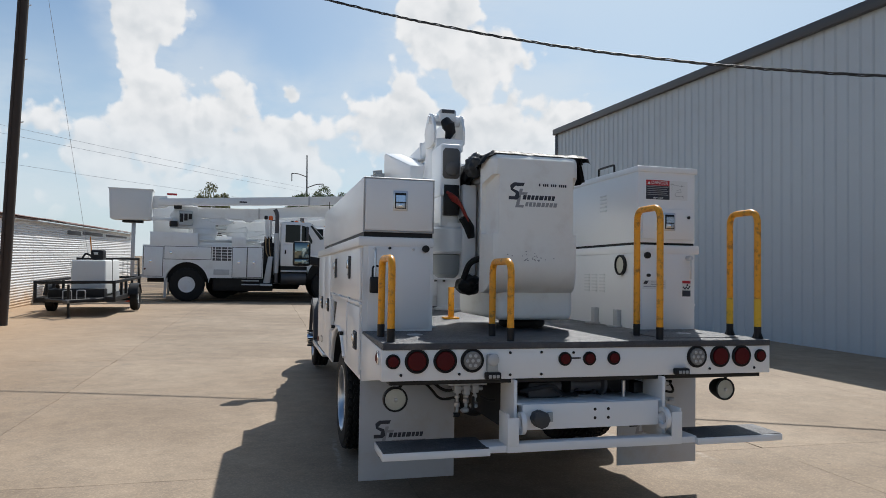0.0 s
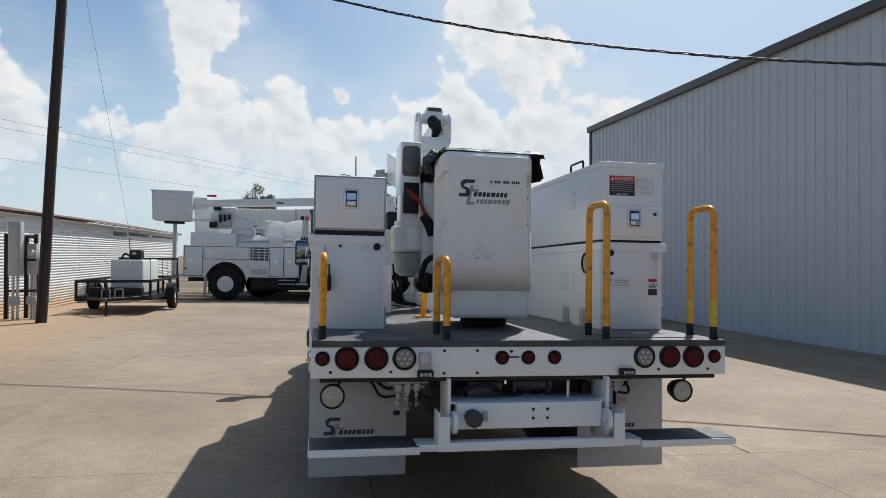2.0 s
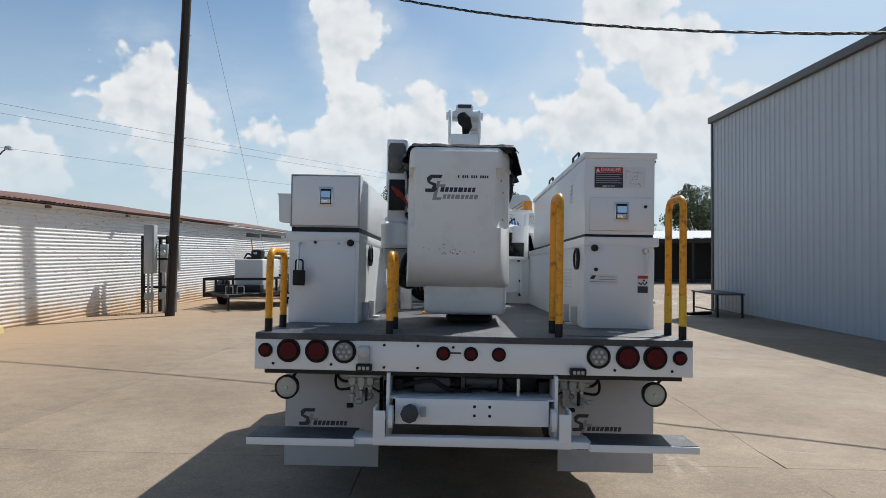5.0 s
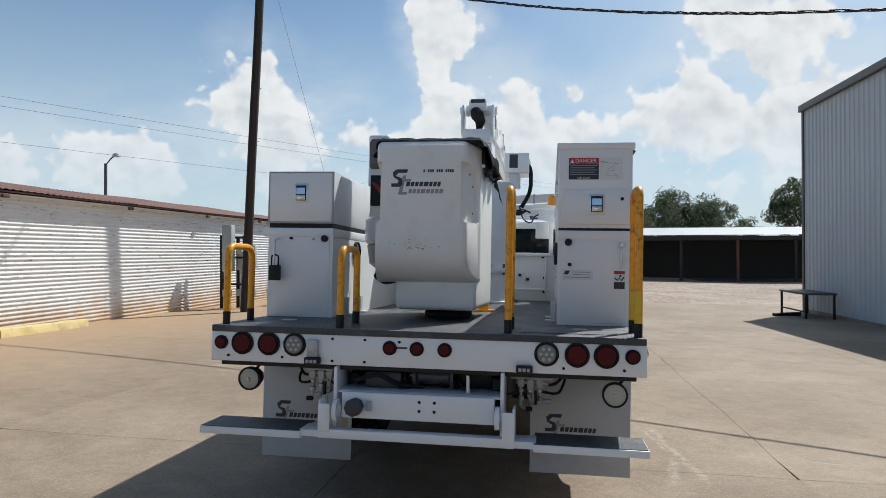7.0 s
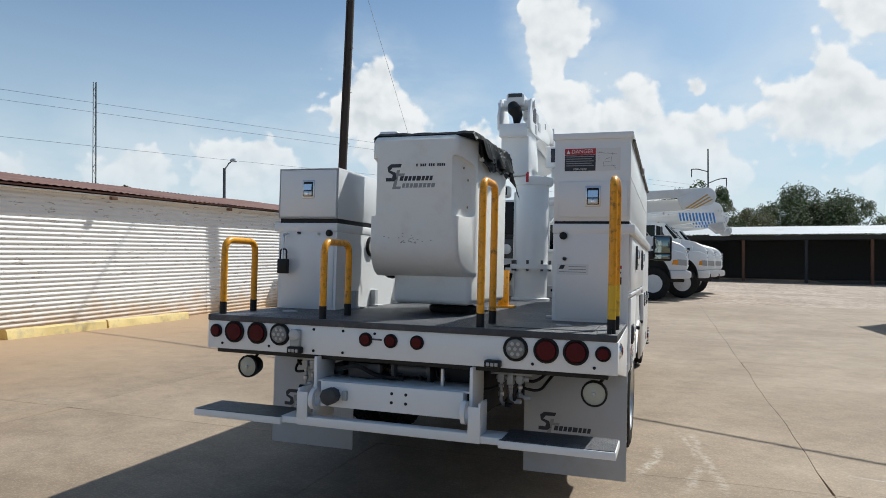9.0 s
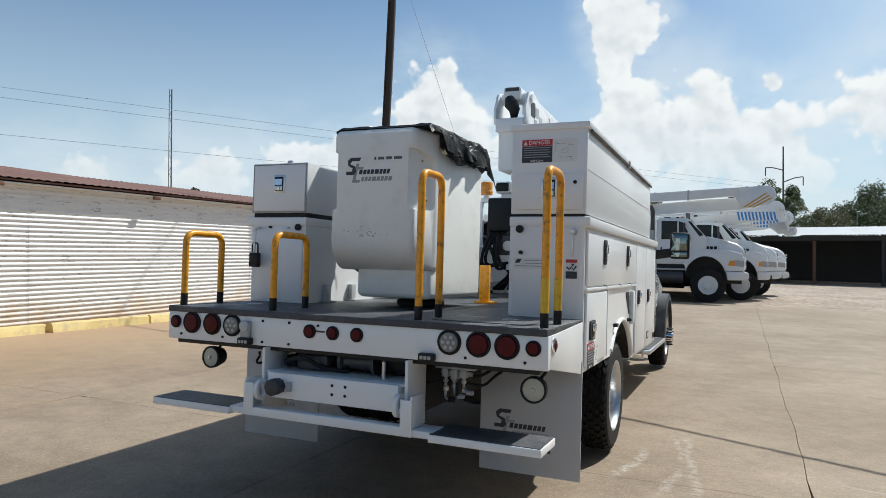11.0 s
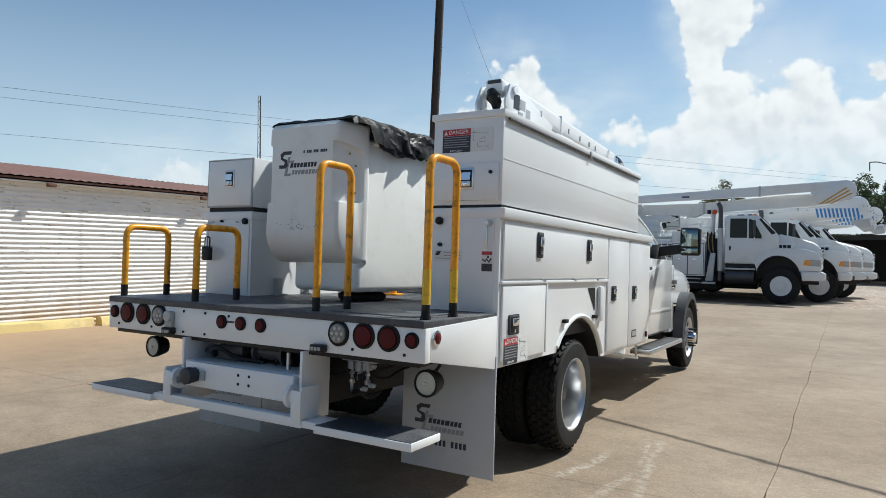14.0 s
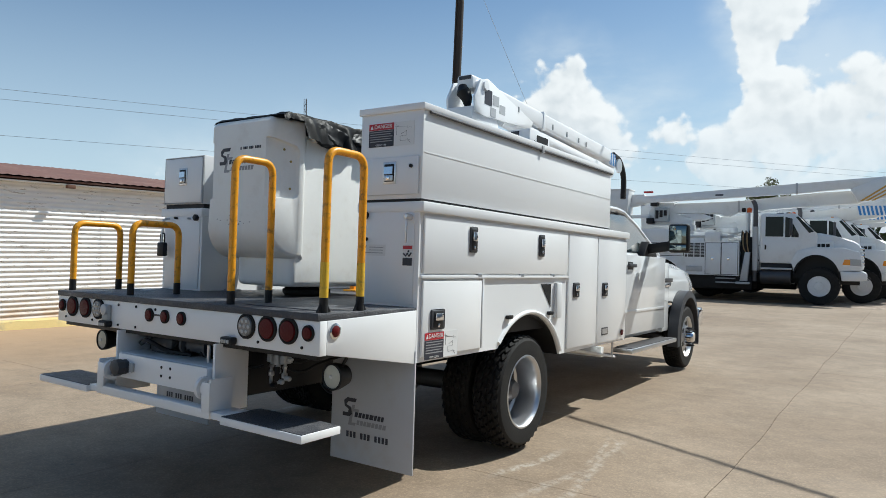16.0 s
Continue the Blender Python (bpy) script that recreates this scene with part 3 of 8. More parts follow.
panel_mesh = rib_panel(0.9145, -0.8, RZ - 0.1)
count = int((RY1 - RY0) / 0.9145)
for k in range(count):
    share("siding_panel", panel_mesh, metal_building, pose(RX, RY1 - 0.02 - (k + 1) * 0.9145, 0))
part("wall", box(bmesh.new(), RX + 0.02, RX + 25, RY0, RY1, -1.0, RZ - 0.12), WALL_SIDING, metal_building)
part("roof", prism(bmesh.new(), [(RX - 0.05, RZ - 0.02), (RX + 12.5, RZ + 1.1), (RX + 25.1, RZ - 0.02), (RX + 25.1, RZ - 0.12), (RX + 12.5, RZ + 1.0), (RX - 0.05, RZ - 0.12)], "y", RY0 - 0.05, RY1 + 0.05), SHED_ROOF, metal_building)
part("gutter", box(bmesh.new(), RX - 0.17, RX - 0.03, RY0, RY1 + 0.06, RZ - 0.2, RZ + 0.03, 0.02), BRONZE, metal_building, "dark bronze gutter trim")
part("corner_trim", box(bmesh.new(), RX - 0.06, RX + 0.12, RY1 - 0.12, RY1 + 0.06, -0.8, RZ - 0.2, 0.008), BRONZE, metal_building, "dark bronze corner trim")
part("footing", box(bmesh.new(), RX - 0.05, RX + 0.06, RY0, RY1, -0.8, -0.33, 0.01), CONCRETE, metal_building)

# old iron-clad building
LX, LY0, LY1, LZ = -9.62, -22.0, 41.0, 2.78
iron_building = thing("iron_clad_building", pose(0, 0, -0.05, 0.2), "long low white-painted corrugated iron building with rusty roof", "building")


def iron_sheet(length, z0, z1, seed):
    pitch, amp, k = 0.088, 0.0098, 8
    rows = int((z1 - z0) / pitch * k)
    bm = bmesh.new()
    cols = 6
    rng = random.Random(seed)
    dent = [(rng.uniform(0, length), rng.uniform(z0 + 0.3, z1 - 0.3), rng.uniform(0.15, 0.4), rng.uniform(-0.02, 0.012)) for _ in range(4)]
    g = []
    for r in range(rows + 1):
        z = z0 + (z1 - z0) * r / rows
        row = []
        for c in range(cols + 1):
            y = length * c / cols
            x = amp * math.sin(2 * math.pi * (z - z0) / pitch)
            for dy, dz, dr, da in dent:
                q = ((y - dy) ** 2 + (z - dz) ** 2) / dr ** 2
                x += da * math.exp(-q)
            row.append(bm.verts.new((x, y, z)))
        g.append(row)
    for r in range(rows):
        for c in range(cols):
            bm.faces.new((g[r][c], g[r][c + 1], g[r + 1][c + 1], g[r + 1][c]))
    return mesh_of("iron_sheet", bm, IRON, 60)


sheet_meshes = [iron_sheet(3.05, -0.35, LZ, k) for k in range(6)]
for k in range(int((LY1 - LY0) / 3.0)):
    share("iron_sheet", sheet_meshes[(k * 5 + 2) % 6], iron_building, pose(LX + (0.006 if k % 2 else 0.0), LY0 + 3.0 * k, 0))
part("wall", box(bmesh.new(), LX - 14, LX - 0.03, LY0, LY1, -0.5, LZ - 0.02), WHITE_FLAT, iron_building)


def wavy_roof(y0, y1, x_eave, z_eave, x_ridge, z_ridge):
    bm = bmesh.new()
    n = int((y1 - y0) / 0.09)
    a, b = [], []
    for k in range(n + 1):
        y = y0 + (y1 - y0) * k / n
        w = 0.010 * math.cos(math.pi * k)
        sag = 0.025 * math.sin(y * 0.35) + 0.015 * math.sin(y * 1.1)
        a.append(bm.verts.new((x_eave, y, z_eave + w + sag * 0.4)))
        b.append(bm.verts.new((x_ridge, y, z_ridge + w + sag)))
    for k in range(n):
        bm.faces.new((a[k], a[k + 1], b[k + 1], b[k]))
    return bm


part("roof", wavy_roof(LY0, LY1, LX + 0.27, LZ + 0.07, LX - 4.5, LZ + 0.82), ROOF_RUST, iron_building, "rusty corrugated iron roof")
part("roof", wavy_roof(LY0, LY1, LX - 4.5, LZ + 0.82, LX - 9.3, LZ + 0.1), ROOF_RUST, iron_building, "rusty corrugated iron roof")
part("fascia", box(bmesh.new(), LX + 0.19, LX + 0.225, LY0, LY1, LZ + 0.025, LZ + 0.055, 0.004), ROOF_RUST, iron_building)
part("soffit", box(bmesh.new(), LX + 0.01, LX + 0.19, LY0, LY1, LZ - 0.02, LZ + 0.0), WHITE_FLAT, iron_building)
for y0, y1, z0, z1 in ((27.2, 29.3, 2.42, 2.60), (29.6, 33.4, 2.47, 2.62), (34.2, 39.5, 2.50, 2.60)):
    part("rotten_gap", box(bmesh.new(), LX - 0.02, LX + 0.016, y0, y1, z0, z1, 0.006), DARK_STEEL, iron_building, "dark gap where the sheet has rotted")
for k, y in enumerate((4.2, 7.6, 11.5, 15.3, 19.0)):
    part("gutter_bracket", box(bmesh.new(), LX + 0.225, LX + 0.30, y, y + 0.16, LZ - 0.09, LZ - 0.02, 0.01), RUST, iron_building)
part("roof_vent", lathe(bmesh.new(), [(0.14, 0), (0.14, 1.25), (0.26, 1.28), (0.26, 1.5), (0.08, 1.7)], (-19.6, 18.6, 2.55), "z", 16), GALV, iron_building)
part("roof_vent", lathe(bmesh.new(), [(0.12, 0), (0.12, 1.2), (0.2, 1.22), (0.2, 1.5)], (-19.0, 18.9, 2.55), "z", 14), GALV, iron_building)

# open-fronted shed at the end of the yard
SY, SX0, SX1 = 58.0, 2.2, 48.0
sg = ground_z(20, 60)
shed = thing("open_shed", pose(0, 0, sg), "long open-fronted shed with pale ribbed roof and dark inside", "shed")
# floor sheet added near-black so the shed's inside stays in deep shade
part("floor", box(bmesh.new(), SX0, SX1, SY + 0.6, SY + 9.0, -0.1, 0.015), SHED_DARK, shed, "near-black floor sheet keeping the shed in shade")
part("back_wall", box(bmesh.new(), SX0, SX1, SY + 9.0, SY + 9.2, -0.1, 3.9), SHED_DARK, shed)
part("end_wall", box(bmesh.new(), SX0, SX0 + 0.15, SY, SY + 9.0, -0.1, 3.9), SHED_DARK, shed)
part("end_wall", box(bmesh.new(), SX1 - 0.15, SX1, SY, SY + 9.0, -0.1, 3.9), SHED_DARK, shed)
bm = bmesh.new()
n = int((SX1 - SX0 + 1) / 0.15)
ra, rb = [], []
for k in range(n + 1):
    x = SX0 - 0.5 + k * 0.15
    w = 0.02 if k % 2 else -0.02
    ra.append(bm.verts.new((x, SY - 0.7, 4.0 + w)))
    rb.append(bm.verts.new((x, SY + 9.6, 5.0 + w)))
for k in range(n):
    bm.faces.new((ra[k], ra[k + 1], rb[k + 1], rb[k]))
part("roof", bm, SHED_ROOF, shed, "pale ribbed metal roof")
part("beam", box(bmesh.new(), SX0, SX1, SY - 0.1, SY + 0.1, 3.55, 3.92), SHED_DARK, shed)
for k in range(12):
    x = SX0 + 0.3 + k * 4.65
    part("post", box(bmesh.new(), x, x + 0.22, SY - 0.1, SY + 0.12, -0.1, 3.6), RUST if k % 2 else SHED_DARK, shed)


# ---- the bucket truck ----
TRUCK = pose(0, 0, 0, -1.3, 1.0, 0)
truck = thing("bucket_truck", TRUCK, "white utility bucket truck with service body and dual rear wheels", "truck")
W2 = 1.2375
RF = 0.785          # rear face of the compartments
GT = lambda y: 0.012 + 0.0102 * y   # ground height under the truck, in the truck's own frame

LED_LENS = mat("led_lamp_lens", (0.20, 0.20, 0.195), 0.25, var=0.25, fine=90, bump=0.4, bscale=110, coat=0.4)

# tail shelf and deck
deck = part("deck", box(bmesh.new(), -W2 + 0.004, W2 - 0.004, -0.012, 4.25, 1.112, 1.15, 0.006), DECK, truck, "dark grey non-slip deck")
bumper = part("rear_bumper", box(bmesh.new(), -W2, W2, 0.0, 0.05, 0.942, 1.112, 0.004), WHITE, truck, "white tail shelf skirt")
for s in (-1, 1):
    x0, x1 = sorted((s * W2, s * (W2 - 0.03)))
    part("side_skirt", prism(bmesh.new(), [(0.05, 0.945), (RF, 0.825), (RF, 1.135), (0.05, 1.112)], "x", x0, x1, 0.003), WHITE, truck)
part("lower_rail", box(bmesh.new(), -W2 + 0.05, W2 - 0.05, 0.03, 0.12, 0.915, 0.945, 0.004), BLACK, truck)


def round_lamp(x, r, lens, z=1.05, y=0.0, ring=0.014):
    rim = part("lamp", lathe(bmesh.new(), [(r + ring, 0.0), (r + ring, -0.010), (r + ring * 0.4, -0.014), (r, -0.010), (r, 0.0)], (x, y, z), "y", 28), RUBBER, bumper)
    lb = bmesh.new()
    lathe(lb, [(r, -0.002), (r, -0.012), (r * 0.93, -0.018), (r * 0.5, -0.0195), (0.002, -0.02)], (x, y, z), "y", 28)
    part("lens", lb, lens, rim)
    return rim


for x in (-1.043, -0.882, 0.871, 1.025):
    round_lamp(x, 0.053, RED_LENS).name = "tail_lamp"
for x in (-1.175, 1.163, -0.165, -0.01, 0.148):
    round_lamp(x, 0.03, RED_LENS, ring=0.01).name = "marker_lamp"
for x in (-0.726, 0.708):
    rim = round_lamp(x, 0.053, LED_LENS)
    rim.name = "reversing_lamp"
    for k in range(7):
        a = 2 * math.pi * k / 6
        q = 0.0 if k == 6 else 0.031
        part("led", lathe(bmesh.new(), [(0.010, -0.018), (0.010, -0.021), (0.006, -0.023), (0.001, -0.0235)], (x + q * math.cos(a), 0, 1.05 + q * math.sin(a)), "y", 12), CLEAR_LENS, rim)
for s in (-1, 1):
    lp = part("side_marker", lathe(bmesh.new(), [(0.04, 0.0), (0.04, s * 0.008), (0.03, s * 0.012), (0.028, 0.0)], (s * W2, 0.1, 1.06), "x", 24), CHROME, truck)
    part("lens", lathe(bmesh.new(), [(0.029, 0.0), (0.029, s * 0.012), (0.015, s * 0.018), (0.002, s * 0.019)], (s * W2, 0.1, 1.06), "x", 24), RED_LENS, lp)
for x in (-0.61, 0.59):
    lp = part("plate_lamp", box(bmesh.new(), x - 0.045, x + 0.045, -0.045, 0.0, 0.945, 0.985, 0.008), BLACK, bumper)
    for k in range(3):
        part("lens", box(bmesh.new(), x - 0.032 + k * 0.023, x - 0.014 + k * 0.023, -0.05, -0.044, 0.953, 0.973, 0.003), CLEAR_LENS, lp)
br = part("lamp_bracket", box(bmesh.new(), -0.645, -0.58, -0.03, 0.0, 0.985, 1.085, 0.008), GREY_BOX, bumper)
part("knob", lathe(bmesh.new(), [(0.034, 0.0), (0.034, -0.008), (0.028, -0.012), (0.004, -0.012)], (-0.612, -0.03, 1.055), "y", 20), GALV, br)
BOLT = mesh_of("bolt", lathe(bmesh.new(), [(0.008, 0.0), (0.008, -0.005), (0.003, -0.008)], (0, 0, 0), "y", 10), BLACK)
for x, z in ((-0.50, 1.09), (-0.31, 1.09), (-0.50, 0.965), (-0.31, 0.965), (-1.13, 0.975), (-0.80, 0.975), (0.80, 0.975), (1.12, 0.975), (-0.11, 1.085)):
    share("bolt", BOLT, bumper, pose(x, 0, z))
part("lettering_bar", box(bmesh.new(), -0.125, -0.065, -0.003, 0.001, 1.048, 1.058), DARK_STEEL, bumper)


# grab rails
def grab_rail(x, y0, y1, top, tape):
    z0 = 1.15
    pts = bend([(x, y0, z0 + 0.06), (x, y0, top), (x, y1, top), (x, y1, z0 + 0.06)], 0.075, 6)
    rail = part("grab_rail", sweep(bmesh.new(), pts, 0.021, 14), YELLOW, truck, "safety yellow tubular grab rail")
    for y in (y0, y1):
        part("socket", cyl(bmesh.new(), (x, y, z0 - 0.01), (x, y, z0 + 0.075), 0.0222, 14), BLACK, rail)
        if tape:
            part("gusset", prism(bmesh.new(), [(y - 0.05, z0), (y + 0.05, z0), (y + 0.024, z0 + 0.045), (y - 0.024, z0 + 0.045)], "x", x - 0.004, x + 0.004), BLACK, rail)
        if tape:
            part("tape", cyl(bmesh.new(), (x, y, z0 + 0.075), (x, y, z0 + 0.25), 0.0222, 14), YELLOW_WORN, rail)
    return rail


grab_rail(-1.178, 0.06, 0.39, 1.615, False)
grab_rail(-0.478, 0.06, 0.39, 1.61, False)
grab_rail(0.493, 0.06, 0.33, 1.965, False)
grab_rail(1.197, 0.06, 0.33, 1.962, True)


# compartments
def latch(parent, y, z, x, s, tall=0.165, wide=0.085):
    l = part("latch", box(bmesh.new(), min(x, x + s * 0.012), max(x, x + s * 0.012), y - wide / 2, y + wide / 2, z - tall / 2, z + tall / 2, 0.011, 3), FLARE, parent)
    part("recess", box(bmesh.new(), *sorted((x + s * 0.010, x + s * 0.0135)), y - wide * 0.36, y + wide * 0.36, z - tall * 0.40, z + tall * 0.40, 0.001), BLACK, l)
    part("paddle", box(bmesh.new(), *sorted((x + s * 0.011, x + s * 0.026)), y - wide * 0.27, y + wide * 0.27, z - tall * 0.06, z + tall * 0.32, 0.005), CHROME, l)
    part("lock", lathe(bmesh.new(), [(0.012, 0.0), (0.012, s * 0.018), (0.002, s * 0.02)], (x, y, z - tall * 0.3), "x", 12), CHROME, l)
    return l


def rear_latch(parent, x, y, z, w=0.075, h=0.105):
    l = part("latch", box(bmesh.new(), x - w / 2 - 0.012, x + w / 2 + 0.012, y - 0.006, y + 0.004, z - h / 2 - 0.014, z + h / 2 + 0.014, 0.004), STEEL, parent)
    part("recess", box(bmesh.new(), x - w / 2, x + w / 2, y - 0.0095, y - 0.004, z - h / 2, z + h / 2, 0.003), BLACK, l)
    part("paddle", prism(bmesh.new(), [(y - 0.014, z + h / 2 - 0.016), (y - 0.019, z - 0.008), (y - 0.006, z - 0.012), (y - 0.006, z + h / 2 - 0.012)], "x", x - w / 2 + 0.006, x + w / 2 - 0.006), CHROME, l)
    part("keeper", box(bmesh.new(), x - w / 2 + 0.006, x + w / 2 - 0.006, y - 0.014, y - 0.008, z - h / 2 + 0.005, z - 0.014, 0.003), STEEL, l)
    part("lock", lathe(bmesh.new(), [(0.012, 0), (0.012, -0.012), (0.002, -0.014)], (x, y - 0.008, z - h * 0.3), "y", 14), CHROME, l)
    return l


def arch_poly(yc, zc, r, y0, y1, z_low_a, z_low_b, z_top):
    """Side outline of the body with the wheel arch cut out of its lower edge."""
    pts = [(y0, z_top), (y0, z_low_a)]
    n = 16
    a0 = math.pi - math.asin((z_low_a - zc) / r) if z_low_a > zc else math.pi
    a1 = math.asin(clamp((z_low_b - zc) / r, -0.9, 0.9))
    for k in range(n + 1):
        a = a0 + (a1 - a0) * k / n
        pts.append((yc + r * 1.04 * math.cos(a), zc + r * math.sin(a)))
    pts += [(y1, z_low_b), (y1, z_top)]
    return pts


def side_body(s):
    """One side's compartments: s = 1 right, -1 left."""
    xi, xo = s * 0.768, s * 1.238
    a, b = sorted((xi, xo))
    top = 1.705
    body = part("service_body", prism(bmesh.new(), arch_poly(2.205, 0.47, 0.578, RF, 4.28, 0.83, 0.70, top), "x", a, b), WHITE, truck, "white steel compartments beside the deck")
    a, b = sorted((xi - s * 0.004, s * 1.272))
    part("top_ledge", box(bmesh.new(), a, b, RF - 0.012, 4.29, top, 1.768, 0.008), WHITE, body)
    # doors stand proud of the body
    def door(y0, y1, z0, z1, name="door"):
        p, q = sorted((xo, xo + s * 0.016))
        return part(name, box(bmesh.new(), p, q, y0, y1, z0, z1, 0.005), WHITE, body)
    d1 = door(0.82, 2.845, 1.348, 1.69)
    latch(d1, 1.349, 1.568, xo + s * 0.016, s)
    latch(d1, 2.341, 1.566, xo + s * 0.016, s)
    d2 = door(0.82, 1.48, 0.86, 1.305)
    latch(d2, 0.966, 1.076, xo + s * 0.016, s, 0.12, 0.14)
    d3 = door(2.872, 3.495, 0.73, 1.69)
    latch(d3, 3.018, 1.217, xo + s * 0.016, s, 0.125, 0.115)
    d4 = door(3.52, 4.262, 0.72, 1.69)
    latch(d4, 3.679, 1.212, xo + s * 0.016, s, 0.125, 0.115)
    p, q = sorted((xo, xo + s * 0.02))
    part("drip_rail", box(bmesh.new(), p, q, 0.80, 2.86, 1.318, 1.338, 0.004), WHITE, body)
    part("trim_strip", box(bmesh.new(), p, q, 1.487, 1.502, 0.86, 1.315, 0.003), WHITE, body)
    for y in (1.42, 2.02, 2.55):
        part("hinge_tab", box(bmesh.new(), p, q, y, y + 0.05, 1.325, 1.35, 0.003), STEEL, body)
    # wheel arch lip
    lip = [(xo + s * 0.0, 2.205 + 0.618 * math.cos(t), 0.47 + 0.594 * math.sin(t)) for t in [math.radians(v) for v in range(26, 146, 8)]]
    part("arch_lip", sweep(bmesh.new(), lip, 0.017, 8), WHITE, body)
    # fuel filler recess: wedge opening ahead of the arch
    p, q = sorted((xo + s * 0.001, xo + s * 0.0045))
    part("filler_recess", prism(bmesh.new(), [(2.385, 1.272), (2.56, 1.272), (2.56, 1.09)], "x", p, q), BLACK, body)
    p, q = sorted((xo, xo + s * 0.03))
    part("filler_strap", box(bmesh.new(), p, q, 2.625, 2.72, 1.0, 1.28, 0.008), WHITE_FLAT, body)
    for y in (1.835, 2.50):
        part("lamp_clip", box(bmesh.new(), p, q, y, y + 0.07, 1.03, 1.057, 0.005), BLACK, body)
    p, q = sorted((xo + s * 0.016, xo + s * 0.019))
    part("maker_plate", box(bmesh.new(), p, q, 3.63, 3.785, 0.79, 0.86, 0.001), DARK_STEEL, d4)
    part("plate_face", box(bmesh.new(), *sorted((xo + s * 0.019, xo + s * 0.0205)), 3.645, 3.77, 0.802, 0.848), STEEL, d4)
    part("reflector", lathe(bmesh.new(), [(0.028, 0), (0.028, s * 0.01), (0.004, s * 0.013)], (xo + s * 0.016, 4.16, 0.785), "x", 16), RED_LENS, d4)
    # dark liner inside the wheel arch
    ring = [(2.205 + 0.578 * 1.035 * math.cos(t), 0.47 + 0.574 * math.sin(t)) for t in [math.radians(v) for v in range(24, 145, 8)]]
    ring += [(2.205 + 0.578 * 1.02 * math.cos(t), 0.47 + 0.562 * math.sin(t)) for t in [math.radians(v) for v in range(144, 23, -8)]]
    part("arch_liner", prism(bmesh.new(), ring, "x", *sorted((s * 0.62, s * 1.222))), BLACK, body)
    return body


def decal_danger(parent, m, w, h):
    """Hazard sign: red band, black field with text bars, white drawing field. m: its plane, x right, z up, facing -y."""
    root = part("hazard_sign", box(bmesh.new(), -w / 2, w / 2, -0.0015, 0.0, -h / 2, h / 2), DECAL_WHITE, parent, "red, black and white hazard sign")
    root.matrix_basis = m
    x0, xm = -w / 2, -w / 2 + w * 0.56
    part("band", box(bmesh.new(), x0, xm, -0.0025, -0.0012, h * 0.22, h / 2), DECAL_RED, root)
    part("field", box(bmesh.new(), x0, xm, -0.0025, -0.0012, -h / 2, h * 0.21), LOGO_DARK, root)
    lettering("DANGER", h * 0.24, pose((x0 + xm) / 2 + w * 0.04, -0.0035, h * 0.36, 90), DECAL_WHITE, root)
    part("warning_mark", prism(bmesh.new(), [(x0 + w * 0.03, h * 0.27), (x0 + w * 0.1, h * 0.27), (x0 + w * 0.065, h * 0.45)], "y", -0.0036, -0.002), DECAL_WHITE, root)
    for k in range(5):
        z = h * (0.12 - 0.1 * k)
        part("text_bar", box(bmesh.new(), x0 + w * 0.03, xm - w * (0.03 + 0.04 * (k % 2)), -0.0033, -0.002, z, z + h * 0.035), LOGO_GREY, root)
    lettering("KEEP CLEAR", h * 0.11, pose((x0 + xm) / 2, -0.0035, -h * 0.43, 90), DECAL_WHITE, root)
    dr = bmesh.new()
    for p, q in (((0.12, 0.4), (0.12, -0.05)), ((0.08, 0.32), (0.17, 0.32)), ((0.12, 0.3), (0.44, 0.22)), ((0.22, -0.1), (0.34, -0.1)), ((0.34, -0.1), (0.34, 0.1)), ((0.34, 0.1), (0.22, -0.02)),
                 ((0.2, -0.3), (0.42, -0.3)), ((0.2, -0.3), (0.2, -0.12)), ((0.42, -0.42), (0.36, -0.25)), ((0.36, 0.18), (0.36, 0.3))):
        sweep(dr, [(p[0] * w, -0.002, p[1] * h), (q[0] * w, -0.002, q[1] * h)], 0.0008, 4)
    part("drawing", dr, LOGO_DARK, root)
    return root


def maker_logo(parent, m, size):
    """Company mark as plain slanted shapes: dark hooked mark, grey block mark and rows of short bars for the words."""
    root = part("company_mark", prism(bmesh.new(), [(0.0, 0.0), (0.2, 0.0), (0.27, 0.06), (0.24, 0.2), (0.1, 0.25), (0.16, 0.32), (0.36, 0.32), (0.39, 0.4), (0.12, 0.4), (0.03, 0.33), (0.05, 0.22), (0.17, 0.15), (0.15, 0.08), (0.0, 0.08)], "y", -0.002, 0.0), LOGO_DARK, parent, "dark and grey company mark")
    root.matrix_basis = m @ Matrix.Scale(size, 4)
    part("grey_mark", prism(bmesh.new(), [(0.16, -0.18), (0.36, -0.18), (0.38, -0.12), (0.26, -0.12), (0.31, 0.12), (0.45, 0.12), (0.47, 0.18), (0.33, 0.18), (0.35, 0.26), (0.27, 0.26)], "y", -0.0015, 0.0), LOGO_GREY, root)
    widths = (0.085, 0.08, 0.075, 0.08, 0.105, 0.07, 0.075, 0.07)
    x = 0.34
    for k, w in enumerate(widths):
        part("word_bar", prism(bmesh.new(), [(x, 0.01), (x + w, 0.01), (x + w + 0.022, 0.115), (x + 0.022, 0.115)], "y", -0.003, -0.0014), LOGO_DARK, root)
        x += w + 0.022
    x = 0.40
    for k, w in enumerate(widths[::-1]):
        part("word_bar", prism(bmesh.new(), [(x, -0.15), (x + w, -0.15), (x + w + 0.022, -0.05), (x + 0.022, -0.05)], "y", -0.003, -0.0014), LOGO_GREY if size < 0.3 else LOGO_DARK, root)
        x += w + 0.022
    return root


right = side_body(1)
left = side_body(-1)

